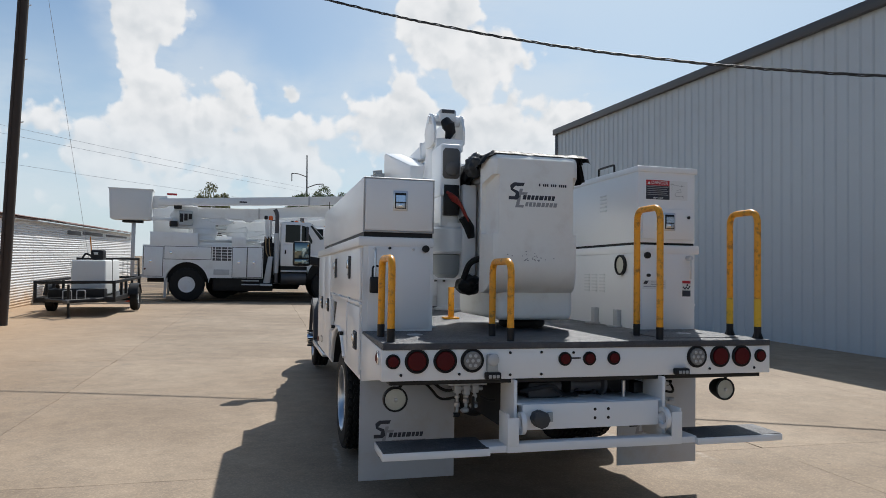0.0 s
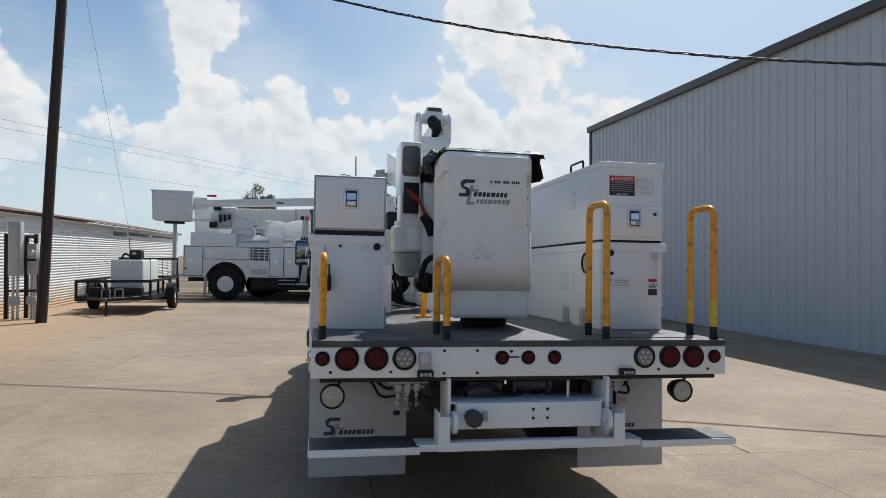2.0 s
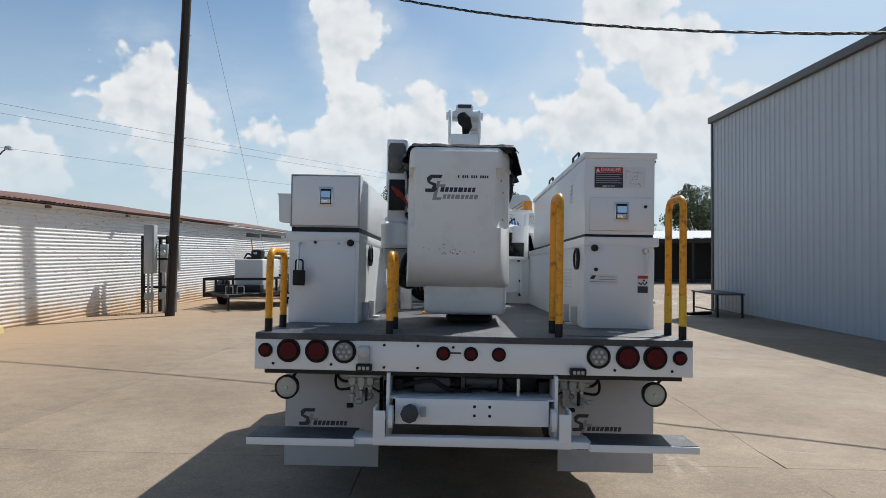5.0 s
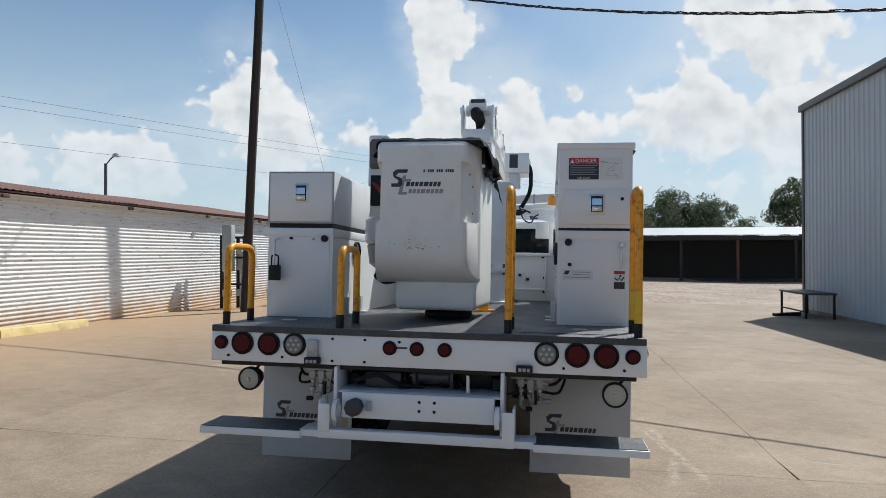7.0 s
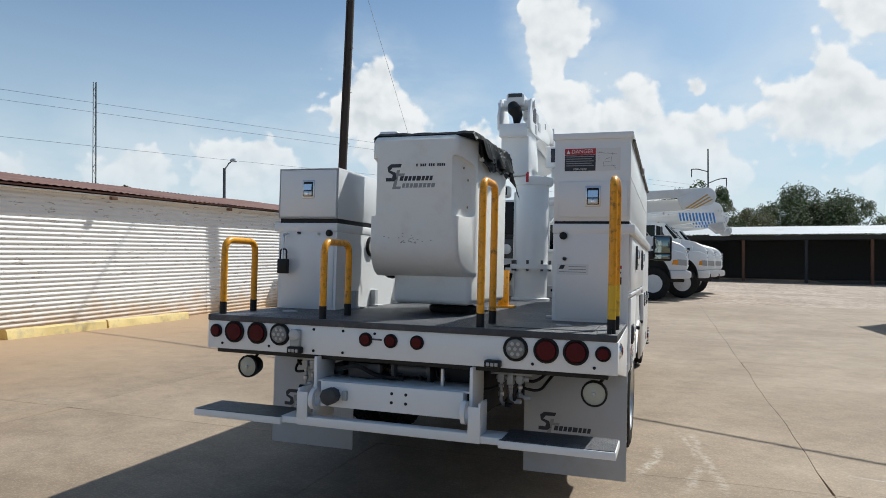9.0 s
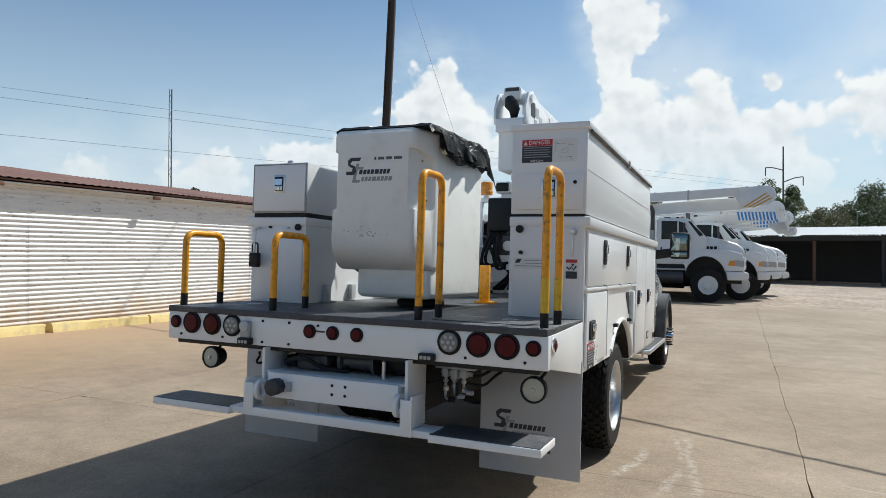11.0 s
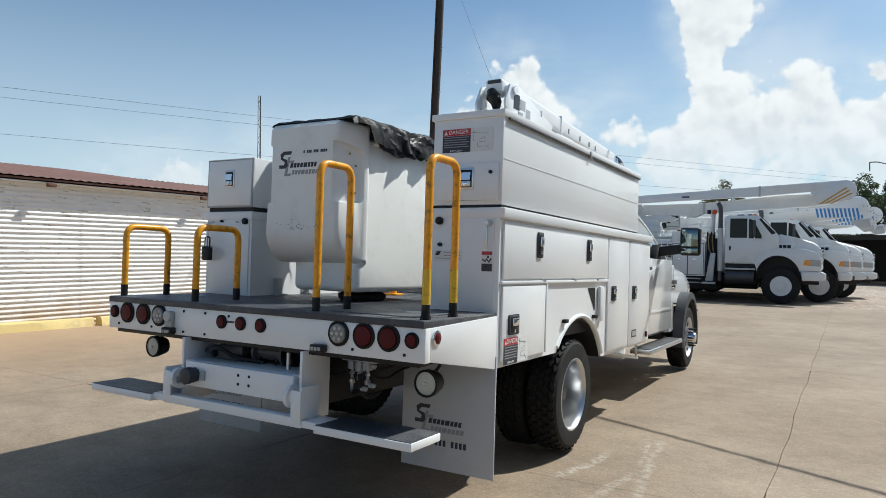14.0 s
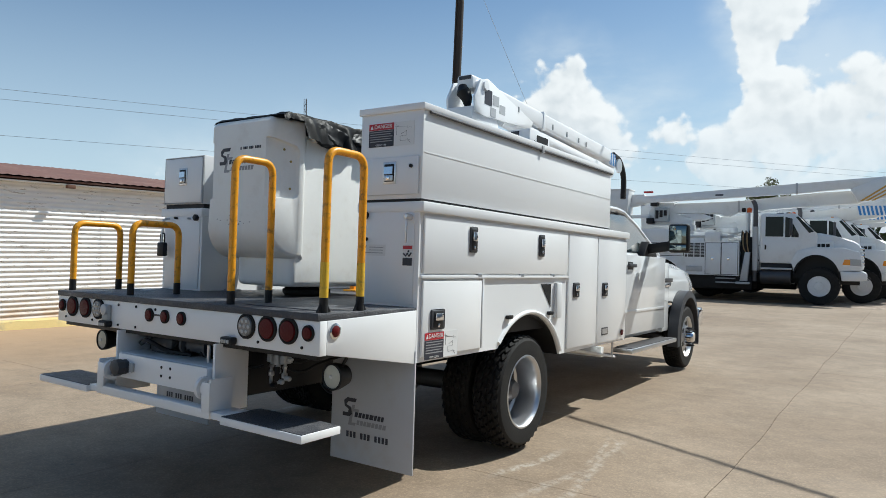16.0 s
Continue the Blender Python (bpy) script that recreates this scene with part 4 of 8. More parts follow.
# upper boxes
def upper_box(s, z0, z1, lid):
    a, b = sorted((s * 0.768, s * 1.242))
    ub = part("upper_box", box(bmesh.new(), a, b, RF + 0.003, 3.81, z0, z1, 0.005), WHITE, truck, "white steel top box")
    if lid:
        part("lid", box(bmesh.new(), a - 0.012, b + 0.014, RF - 0.012, 3.83, z1 - 0.012, z1 + 0.03, 0.006), WHITE, ub)
        p, q = sorted((s * 1.242, s * 1.2445))
        part("seam", box(bmesh.new(), p, q, RF + 0.02, 3.79, 2.055, 2.061), WHITE_FLAT, ub)
        part("hinge", cyl(bmesh.new(), (s * 1.256, RF + 0.05, z1 - 0.02), (s * 1.252, 3.8, z1 - 0.02), 0.009, 8), DARK_STEEL, ub)
        part("lid_joint", box(bmesh.new(), *sorted((s * 1.25, s * 1.268)), 2.30, 2.33, 2.27, 2.33, 0.004), GALV, ub)
        for y in (1.2, 2.55):
            h = sweep(bmesh.new(), bend([(s * 0.80, y, z1 + 0.025), (s * 0.80, y, z1 + 0.1), (s * 0.80, y + 0.26, z1 + 0.1), (s * 0.80, y + 0.26, z1 + 0.025)], 0.02, 3), 0.009, 8)
            part("lid_handle", h, BLACK, ub)
    return ub


ubr = upper_box(1, 1.785, 2.315, True)
ubl = upper_box(-1, 1.80, 2.165, False)
part("gap_seal", box(bmesh.new(), 0.772, 1.236, RF + 0.01, 3.8, 1.766, 1.787), BLACK, ubr)
part("gap_seal", box(bmesh.new(), -1.236, -0.772, RF + 0.01, 3.8, 1.766, 1.802), BLACK, ubl)

# rear faces of the boxes
rd = part("rear_door", box(bmesh.new(), 0.80, 1.225, RF - 0.014, RF, 1.81, 2.035, 0.006), WHITE, ubr)
rear_latch(rd, 1.015, RF - 0.014, 1.94)
part("lock_pin", lathe(bmesh.new(), [(0.011, 0), (0.011, -0.012), (0.003, -0.016)], (1.175, RF - 0.014, 1.975), "y", 12), BLACK, rd)
decal_danger(ubr, pose(1.005, RF + 0.002, 2.175), 0.345, 0.142)
ld = part("rear_door", box(bmesh.new(), -1.232, -0.778, RF - 0.014, RF + 0.002, 1.812, 2.15, 0.006), WHITE, ubl)
rear_latch(ld, -1.0, RF - 0.014, 2.01)
part("door_edge", sweep(bmesh.new(), [(-1.24, RF - 0.004, 1.805), (-1.24, RF - 0.004, 2.158), (-0.77, RF - 0.004, 2.158), (-0.77, RF - 0.004, 1.805), (-1.24, RF - 0.004, 1.805)], 0.006, 6), GALV, ubl)
lp = part("rear_panel", box(bmesh.new(), -1.205, -0.79, RF - 0.008, RF, 1.165, 1.755, 0.004), WHITE, left)
rp = part("rear_panel", box(bmesh.new(), 0.79, 1.205, RF - 0.008, RF, 1.165, 1.755, 0.004), WHITE, right)


def plug(parent, x, z, r=0.016, mat_=None):
    part("plug", lathe(bmesh.new(), [(r, 0), (r, -0.02), (r * 0.7, -0.028), (0.002, -0.03)], (x, RF - 0.008, z), "y", 14), mat_ or BLACK, parent)


plug(lp, -0.823, 1.695, 0.024)
plug(lp, -1.065, 1.695, 0.009)
plug(lp, -0.905, 1.69, 0.008, STEEL)
plug(rp, 0.835, 1.69, 0.024)
plug(rp, 0.845, 1.545, 0.012)
# hasp and padlock on the left panel
hasp = part("hasp", sweep(bmesh.new(), bend([(-1.165, RF - 0.01, 1.69), (-1.165, RF - 0.06, 1.68), (-1.17, RF - 0.065, 1.50)], 0.02, 4), 0.009, 8), STEEL, lp)
part("padlock_body", box(bmesh.new(), -1.2, -1.12, RF - 0.085, RF - 0.045, 1.40, 1.505, 0.008), BLACK, hasp)
part("padlock_shackle", sweep(bmesh.new(), bend([(-1.185, RF - 0.065, 1.50), (-1.185, RF - 0.065, 1.575), (-1.135, RF - 0.065, 1.575), (-1.135, RF - 0.065, 1.50)], 0.02, 4), 0.006, 8), BLACK, hasp)
# turn handle and small sign on the right panel
hd = part("turn_handle", lathe(bmesh.new(), [(0.02, 0), (0.02, -0.035), (0.014, -0.05), (0.002, -0.052)], (1.175, RF - 0.008, 1.675), "y", 16), STEEL, rp)
part("handle_bar", box(bmesh.new(), 1.169, 1.181, RF - 0.05, RF - 0.04, 1.52, 1.665, 0.003), STEEL, hd)
sg2 = part("warning_sign", box(bmesh.new(), 1.127, 1.199, RF - 0.0095, RF - 0.008, 1.39, 1.51), DECAL_WHITE, rp, "small red and black warning sign")
part("band", box(bmesh.new(), 1.129, 1.197, RF - 0.011, RF - 0.0095, 1.488, 1.508), DECAL_RED, sg2)
part("field", box(bmesh.new(), 1.129, 1.197, RF - 0.011, RF - 0.0095, 1.392, 1.436), LOGO_DARK, sg2)
part("drawing", sweep(bmesh.new(), [(1.134, RF - 0.011, 1.462), (1.152, RF - 0.011, 1.448), (1.162, RF - 0.011, 1.464), (1.176, RF - 0.011, 1.446), (1.192, RF - 0.011, 1.468)], 0.005, 6), LOGO_DARK, sg2)
part("drawing_dot", lathe(bmesh.new(), [(0.007, 0), (0.007, -0.0015), (0.001, -0.002)], (1.17, RF - 0.0095, 1.476), "y", 12), LOGO_DARK, sg2)
nt = part("notice", box(bmesh.new(), 0.80, 0.995, RF - 0.0095, RF - 0.008, 1.445, 1.512), DECAL_WHITE, rp)
for k in range(3):
    part("text_bar", box(bmesh.new(), 0.87 - 0.06 * (k == 2), 0.98, RF - 0.0105, RF - 0.0095, 1.494 - k * 0.017, 1.498 - k * 0.017), LOGO_GREY, nt)
part("logo_mark", prism(bmesh.new(), [(0.807, 1.48), (0.835, 1.48), (0.85, 1.505), (0.82, 1.505)], "y", RF - 0.0105, RF - 0.0095), LOGO_DARK, nt)
# round port and louvres on the inner walls
for s, body in ((1, right), (-1, left)):
    x = s * 0.768
    part("port_ring", lathe(bmesh.new(), [(0.078, 0), (0.078, -s * 0.02), (0.066, -s * 0.024), (0.064, 0)], (x, 1.02 if s > 0 else 1.35, 1.62), "x", 26), BLACK, body)
    part("port_glass", lathe(bmesh.new(), [(0.066, 0), (0.066, -s * 0.01), (0.002, -s * 0.014)], (x, 1.02 if s > 0 else 1.35, 1.62), "x", 26), WORKLENS, body)
    lv = bmesh.new()
    for r in range(6):
        for c in range(3):
            y = 1.28 + c * 0.13
            box(lv, min(x, x - s * 0.008), max(x, x - s * 0.008), y, y + 0.09, 1.41 + r * 0.026, 1.42 + r * 0.026)
    if s > 0:
        part("louvre", lv, WHITE_FLAT, body)
    lv = bmesh.new()
    for r in range(5):
        box(lv, min(x, x - s * 0.008), max(x, x - s * 0.008), 1.26, 1.36, 2.05 + r * 0.03, 2.06 + r * 0.03)
    if s > 0:
        part("louvre", lv, WHITE_FLAT, ubr)
    for y in (1.02, 1.38):
        bk = part("angle_bracket", box(bmesh.new(), min(x, x - s * 0.04), max(x, x - s * 0.04), y, y + 0.06, 1.15, 1.28, 0.004), GALV, body)
        part("foot", box(bmesh.new(), min(x, x - s * 0.08), max(x, x - s * 0.08), y - 0.02, y + 0.08, 1.15, 1.162, 0.002), GALV, bk)
# side hazard sign and marks
m_side = pose(1.2545, 1.02, 0.921, 0, 0, 90)
decal_danger(right, m_side, 0.35, 0.157)

# deck furniture
part("deck_hatch", box(bmesh.new(), 0.55, 1.1, 0.12, 0.52, 1.15, 1.154, 0.001), DECK, truck)
for x, y in ((-0.95, 0.48), (0.9, 0.42)):
    part("tie_down", lathe(bmesh.new(), [(0.05, 0.0), (0.05, 0.004), (0.035, 0.006), (0.02, 0.003)], (x, y, 1.15), "z", 20), GALV, deck)
part("post_stub", box(bmesh.new(), -0.335, -0.29, 1.95, 1.99, 1.15, 1.42, 0.004), YELLOW, truck)
part("stub_foot", box(bmesh.new(), -0.38, -0.25, 1.92, 2.03, 1.15, 1.165, 0.003), YELLOW, truck)
part("post_stub", box(bmesh.new(), 0.13, 0.215, 1.95, 1.99, 1.15, 1.46, 0.004), YELLOW, truck)
part("stub_foot", box(bmesh.new(), 0.10, 0.27, 1.92, 2.03, 1.15, 1.165, 0.003), YELLOW, truck)
mast_ = part("bucket_cushion", lathe(bmesh.new(), [(0.15, 0), (0.17, 0.02), (0.17, 0.045), (0.14, 0.06), (0.01, 0.06)], (0.0, 1.12, 1.15), "z", 28), RUBBER, truck)

# under the tail: step frame and draw beam
frame_ = part("step_frame", box(bmesh.new(), -0.545, 0.545, -0.095, -0.025, 0.55, 0.60, 0.004), WHITE, truck, "white steel step frame under the tail shelf")
for s in (-1, 1):
    a, b = sorted((s * 0.462, s * 0.482))
    part("hanger_plate", box(bmesh.new(), a, b, -0.02, 0.21, 0.56, 0.935, 0.003), WHITE, frame_)
    a, b = sorted((s * 0.478, s * 0.545))
    part("angle_post", box(bmesh.new(), a, b, -0.097, -0.085, 0.585, 0.74, 0.002), WHITE, frame_)
    a, b = sorted((s * 0.533, s * 0.545))
    part("angle_post", box(bmesh.new(), a, b, -0.09, 0.05, 0.585, 0.76, 0.002), WHITE, frame_)
    x0, x1 = sorted((s * 0.645, s * 1.242))
    st = part("step", box(bmesh.new(), x0, x1, -0.105, 0.165, 0.542, 0.582, 0.004), WHITE, frame_, "white step with dark grip top")
    part("grip_tread", box(bmesh.new(), x0 + 0.006, x1 - 0.006, -0.098, 0.16, 0.582, 0.586), DECK, st)
    a, b = sorted((s * 0.5, s * 0.66))
    part("step_arm", box(bmesh.new(), a, b, -0.08, 0.08, 0.55, 0.588, 0.004), WHITE, frame_)
beam = part("draw_beam", box(bmesh.new(), -0.43, 0.43, -0.03, 0.06, 0.655, 0.80, 0.004), WHITE, frame_)
part("shelf_plate", box(bmesh.new(), -0.465, 0.465, 0.0, 0.40, 0.79, 0.802, 0.002), WHITE, frame_)
for s in (-1, 1):
    part("tow_eye", lathe(bmesh.new(), [(0.062, -0.012), (0.062, 0.012), (0.04, 0.012), (0.04, -0.012)], (s * 0.45, -0.055, 0.70), "x", 24, closed=True), WHITE, frame_)
for x, z in ((0.015, 0.76), (0.1, 0.76), (0.015, 0.71), (0.1, 0.71)):
    part("hole", lathe(bmesh.new(), [(0.009, 0), (0.009, -0.002), (0.001, -0.002)], (x, -0.03, z), "y", 12), BLACK, beam)
pl = part("trailer_plug", lathe(bmesh.new(), [(0.045, 0), (0.045, -0.03), (0.05, -0.034), (0.05, -0.075), (0.03, -0.085), (0.002, -0.085)], (-0.345, -0.03, 0.725), "y", 8), FLARE, beam)
part("plug_tab", box(bmesh.new(), -0.285, -0.255, -0.05, -0.03, 0.70, 0.755, 0.003), GREY_BOX, pl)
# chassis rails, axle, tank and hoses below the deck
for s in (-1, 1):
    a, b = sorted((s * 0.40, s * 0.47))
    part("chassis_rail", box(bmesh.new(), a, b, 0.2, 7.8, 0.62, 0.87, 0.004), BLACK, truck)
part("cross_member", box(bmesh.new(), -0.46, 0.46, 0.42, 0.48, 0.62, 0.74), BLACK, truck)
# deck frame coloured black to deepen the shade below the deck
part("deck_frame", box(bmesh.new(), -1.18, 1.18, 0.10, 4.2, 0.92, 1.10), BLACK, truck)
part("rear_axle", cyl(bmesh.new(), (-0.85, 2.25, 0.46), (0.85, 2.25, 0.46), 0.075, 16), DARK_STEEL, truck)
part("differential", lathe(bmesh.new(), [(0.05, -0.2), (0.16, -0.12), (0.2, 0), (0.16, 0.12), (0.05, 0.2)], (0.0, 2.25, 0.46), "y", 24), DARK_STEEL, truck)
part("front_axle", cyl(bmesh.new(), (-0.85, 7.15, 0.5), (0.85, 7.15, 0.5), 0.06, 14), DARK_STEEL, truck)
part("winch_block", box(bmesh.new(), -0.34, -0.12, 0.12, 0.3, 0.803, 0.9, 0.02), DARK_STEEL, truck)
part("winch_pipe", sweep(bmesh.new(), bend([(-0.4, 0.1, 0.85), (-0.22, 0.02, 0.9), (-0.15, 0.1, 0.83), (0.0, 0.18, 0.81)], 0.06, 4), 0.014, 8), BLACK, truck)
part("spool", lathe(bmesh.new(), [(0.03, -0.12), (0.07, -0.12), (0.07, -0.1), (0.045, -0.09), (0.045, 0.09), (0.07, 0.1), (0.07, 0.12), (0.03, 0.12)], (0.06, 0.2, 0.87), "x", 20), DARK_STEEL, truck)
# black blocks and cables added as clutter to darken the space under the shelf
part("gear_block", box(bmesh.new(), 0.1, 0.4, 0.24, 0.40, 0.80, 0.915, 0.02), BLACK, truck)
part("gear_block", box(bmesh.new(), -0.42, -0.28, 0.28, 0.42, 0.80, 0.9, 0.02), BLACK, truck)
cr = random.Random(21)
for k in range(7):
    x = -0.38 + 0.1 * k
    part("cable", sweep(bmesh.new(), bend([(x, 0.33, 0.93), (x + cr.uniform(-0.05, 0.05), 0.14 + cr.uniform(0, 0.08), 0.88), (x + cr.uniform(-0.08, 0.12), 0.15, 0.82), (x + cr.uniform(0, 0.15), 0.35, 0.815)], 0.05, 4), cr.uniform(0.005, 0.011), 7), RUBBER, truck)
part("stop_pin", cyl(bmesh.new(), (0.27, 0.1, 0.8), (0.27, 0.1, 0.9), 0.012, 10), STEEL, truck)


def valve_set(x, s):
    """Hydraulic quick couplers under the shelf with their hoses."""
    v = thing("valve_set", pose(0, 0, 0), "", "")
    v.parent = truck
    v.matrix_basis = pose(0, 0.27, 0)
    part("coupler_bracket", box(bmesh.new(), x - 0.12, x + 0.12, 0.02, 0.16, 0.862, 0.874, 0.002), GALV, v)
    for k in range(3):
        u = x - 0.06 + 0.055 * k
        part("valve", box(bmesh.new(), u - 0.02, u + 0.02, 0.02, 0.075, 0.815 - 0.012 * (k % 2), 0.862, 0.006), GALV, v)
        part("pipe", sweep(bmesh.new(), bend([(u, 0.045, 0.82), (u, 0.04, 0.70 + 0.025 * k), (u + s * 0.035, 0.02, 0.69 + 0.025 * k)], 0.018, 3), 0.0095, 10), GALV, v)
        part("collar", lathe(bmesh.new(), [(0.016, 0), (0.018, 0.006), (0.018, 0.022), (0.013, 0.028)], (u, 0.042, 0.735 + 0.02 * (k % 2)), "z", 8), STEEL, v)
        part("collar", lathe(bmesh.new(), [(0.014, 0), (0.016, 0.004), (0.016, 0.014), (0.012, 0.018)], (u, 0.043, 0.785), "z", 6), STEEL, v)
        part("coupler_cap", lathe(bmesh.new(), [(0.014, 0), (0.014, 0.035), (0.009, 0.04)], (u + s * 0.03, 0.02, 0.69 + 0.025 * k), "x", 10), GALV if k else BLACK, v)
    part("cross_pipe", cyl(bmesh.new(), (x - 0.09, 0.05, 0.842), (x + 0.10, 0.05, 0.838), 0.012, 10), GALV, v)
    part("lever", sweep(bmesh.new(), bend([(x - s * 0.07, 0.0, 0.80), (x - s * 0.12, -0.03, 0.78), (x - s * 0.15, -0.05, 0.785)], 0.02, 3), 0.007, 8), BLACK, v)
    part("tap_handle", box(bmesh.new(), x + 0.02, x + 0.035, -0.01, 0.02, 0.72, 0.80, 0.004), BLACK, v)
    for k, (r, z) in enumerate(((0.009, 0.84), (0.008, 0.79))):
        part("hose", sweep(bmesh.new(), bend([(x + s * 0.06, 0.05, z), (x + s * (0.13 + 0.03 * k), 0.07, z - 0.02), (x + s * 0.19, 0.16, z + 0.03), (x + s * 0.22, 0.5, 0.87)], 0.08, 5), r, 10), RUBBER, v)
    part("wire", sweep(bmesh.new(), bend([(x, 0.03, 0.87), (x + 0.05, -0.005, 0.9), (x + 0.10, 0.02, 0.94)], 0.03, 4), 0.003, 6), GALV, v)


valve_set(-0.66, -1)
valve_set(0.62, 1)


def work_lamp(x):
    lm = part("work_lamp", lathe(bmesh.new(), [(0.055, 0.085), (0.072, 0.02), (0.072, -0.012), (0.062, -0.016), (0.06, 0.0)], (x, 0.255, 0.80), "y", 28), BLACK, truck)
    part("lens", lathe(bmesh.new(), [(0.061, 0.0), (0.061, -0.008), (0.03, -0.016), (0.002, -0.018)], (x, 0.255, 0.80), "y", 28), WORKLENS, lm)
    part("bracket", sweep(bmesh.new(), bend([(x + 0.03, 0.29, 0.86), (x + 0.06, 0.29, 0.9), (x + 0.06, 0.29, 0.94)], 0.02, 3), 0.009, 8), BLACK, lm)
    part("bulb", lathe(bmesh.new(), [(0.012, -0.018), (0.008, -0.024), (0.001, -0.026)], (x, 0.255, 0.80), "y", 10), STEEL, lm)


work_lamp(-1.11)
work_lamp(1.096)

# mud flaps
for s in (-1, 1):
    a, b = sorted((s * 0.605, s * 1.243))
    fl = part("mud_flap", prism(bmesh.new(), [(a, 0.185), (b, 0.185), (b, 0.90), (a, 0.90)], "y", 0.775, 0.787, 0.002), FLAP, truck, "pale grey mud flap with printed marks")
    maker_logo(fl, pose(a + 0.095, 0.774, 0.455), 0.285)
    for k in range(12):
        if k in (3, 7):
            continue
        part("text_bar", box(bmesh.new(), a + 0.13 + k * 0.028, a + 0.148 + k * 0.028, 0.7735, 0.7752, 0.33, 0.366), LOGO_DARK, fl)


# wheels
def tyre_mesh(r, w, blocks=44, rows=5):
    """Tyre round the x axis, its tread cut into staggered blocks."""
    bm = bmesh.new()
    h = w / 2
    lathe(bm, [(r * 0.60, -h * 0.82), (r * 0.64, -h * 0.95), (r * 0.78, -h), (r * 0.90, -h * 0.97), (r * 0.945, -h * 0.86), (r * 0.95, -h * 0.7), (r * 0.952, 0), (r * 0.95, h * 0.7), (r * 0.945, h * 0.86), (r * 0.90, h * 0.97), (r * 0.78, h), (r * 0.64, h * 0.95), (r * 0.60, h * 0.82)], (0, 0, 0), "x", 64, closed=True)
    bw = 2 * h * 0.94 / rows
    for row in range(rows):
        x0 = -h * 0.94 + row * bw + 0.004
        x1 = x0 + bw - 0.009
        edge = row in (0, rows - 1)
        for k in range(blocks):
            a0 = 2 * math.pi * (k + (0.5 if row % 2 else 0.0)) / blocks
            a1 = a0 + 2 * math.pi / blocks * 0.76
            am = (a0 + a1) / 2
            lo, hi = r * (0.92 if edge else 0.94), r
            drop = 0.012 if edge else 0.0
            pts = []
            for rr, sh in ((lo, 0.0), (hi, 0.004)):
                xa, xb = x0 + sh, x1 - sh
                ra = rr - (drop if row == 0 else 0)
                rb = rr - (drop if row == rows - 1 else 0)
                pts.append([bm.verts.new((x, q * math.cos(a), q * math.sin(a))) for x, q, a in ((xa, ra, a0), (xa, ra, am - 0.006), ((xa + xb) / 2, (ra + rb) / 2, a1 + 0.012), (xb, rb, am - 0.006), (xb, rb, a0), ((xa + xb) / 2, (ra + rb) / 2, a0 + 0.02))])
            lo_, hi_ = pts
            bm.faces.new(hi_)
            n = len(lo_)
            for i in range(n):
                bm.faces.new((lo_[i], lo_[(i + 1) % n], hi_[(i + 1) % n], hi_[i]))
    return mesh_of("tyre", bm, RUBBER, 30)


TYRE_R = tyre_mesh(0.425, 0.235, 38, 5)
TYRE_F = tyre_mesh(0.425, 0.235, 60, 4)
NUT = mesh_of("wheel_nut", lathe(bmesh.new(), [(0.014, 0), (0.014, 0.025), (0.009, 0.032), (0.001, 0.032)], (0, 0, 0), "x", 6), CHROME)


def wheel(x, y, z, outward, tyre, deep):
    w = thing("wheel", pose(x, y, z), "", "")
    w.parent = truck
    w.matrix_basis = pose(x, y, z, 0, 0, 0 if outward > 0 else 180)
    share("tyre", tyre, w)
    d = -0.10 if deep else 0.075
    bm = bmesh.new()
    prof = [(0.256, -0.105), (0.272, -0.11), (0.272, 0.105), (0.276, 0.112), (0.266, 0.115), (0.254, 0.104), (0.246, 0.07), (0.238, d + 0.02 if deep else 0.075), (0.215, d), (0.13, d - 0.012 if deep else d + 0.03), (0.10, d), (0.002, d)]
    lathe(bm, prof, (0, 0, 0), "x", 48)
    part("rim", bm, STEEL, w)
    if deep:
        part("wheel_centre", lathe(bmesh.new(), [(0.205, d + 0.002), (0.20, d + 0.012), (0.19, d + 0.016), (0.135, d + 0.008), (0.10, d + 0.03), (0.002, d + 0.03)], (0, 0, 0), "x", 40), DARK_STEEL, w)
    hub = part("hub", lathe(bmesh.new(), [(0.085, d), (0.085, d + 0.09), (0.06, d + 0.13), (0.002, d + 0.135)], (0, 0, 0), "x", 24), DARK_STEEL if deep else CHROME, w)
    for k in range(10):
        a = 2 * math.pi * k / 10
        share("wheel_nut", NUT, w, pose(d + (0.0 if deep else 0.025), 0.118 * math.cos(a), 0.118 * math.sin(a)))
    for k in range(6):
        a = 2 * math.pi * (k + 0.5) / 6
        part("hand_hole", lathe(bmesh.new(), [(0.034, 0.0), (0.034, 0.004), (0.001, 0.004)], (d + (0.014 if deep else 0.02), 0.166 * math.cos(a), 0.178 * math.sin(a)), "x", 16), BLACK, w)
    return w


for s in (-1, 1):
    wheel(s * 1.085, 2.25, GT(2.25) + 0.425, s, TYRE_R, True)
    wheel(s * 0.815, 2.25, GT(2.25) + 0.425, -s, TYRE_R, True)
    fw = wheel(s * 0.99, 7.17, GT(7.15) + 0.425, s, TYRE_F, False)
    for k in range(10):
        a = 2 * math.pi * k / 10
        part("nut_cover", lathe(bmesh.new(), [(0.014, 0.1), (0.012, 0.16), (0.003, 0.185)], (0.02, 0.118 * math.cos(a), 0.118 * math.sin(a)), "x", 8), BLACK, fw)


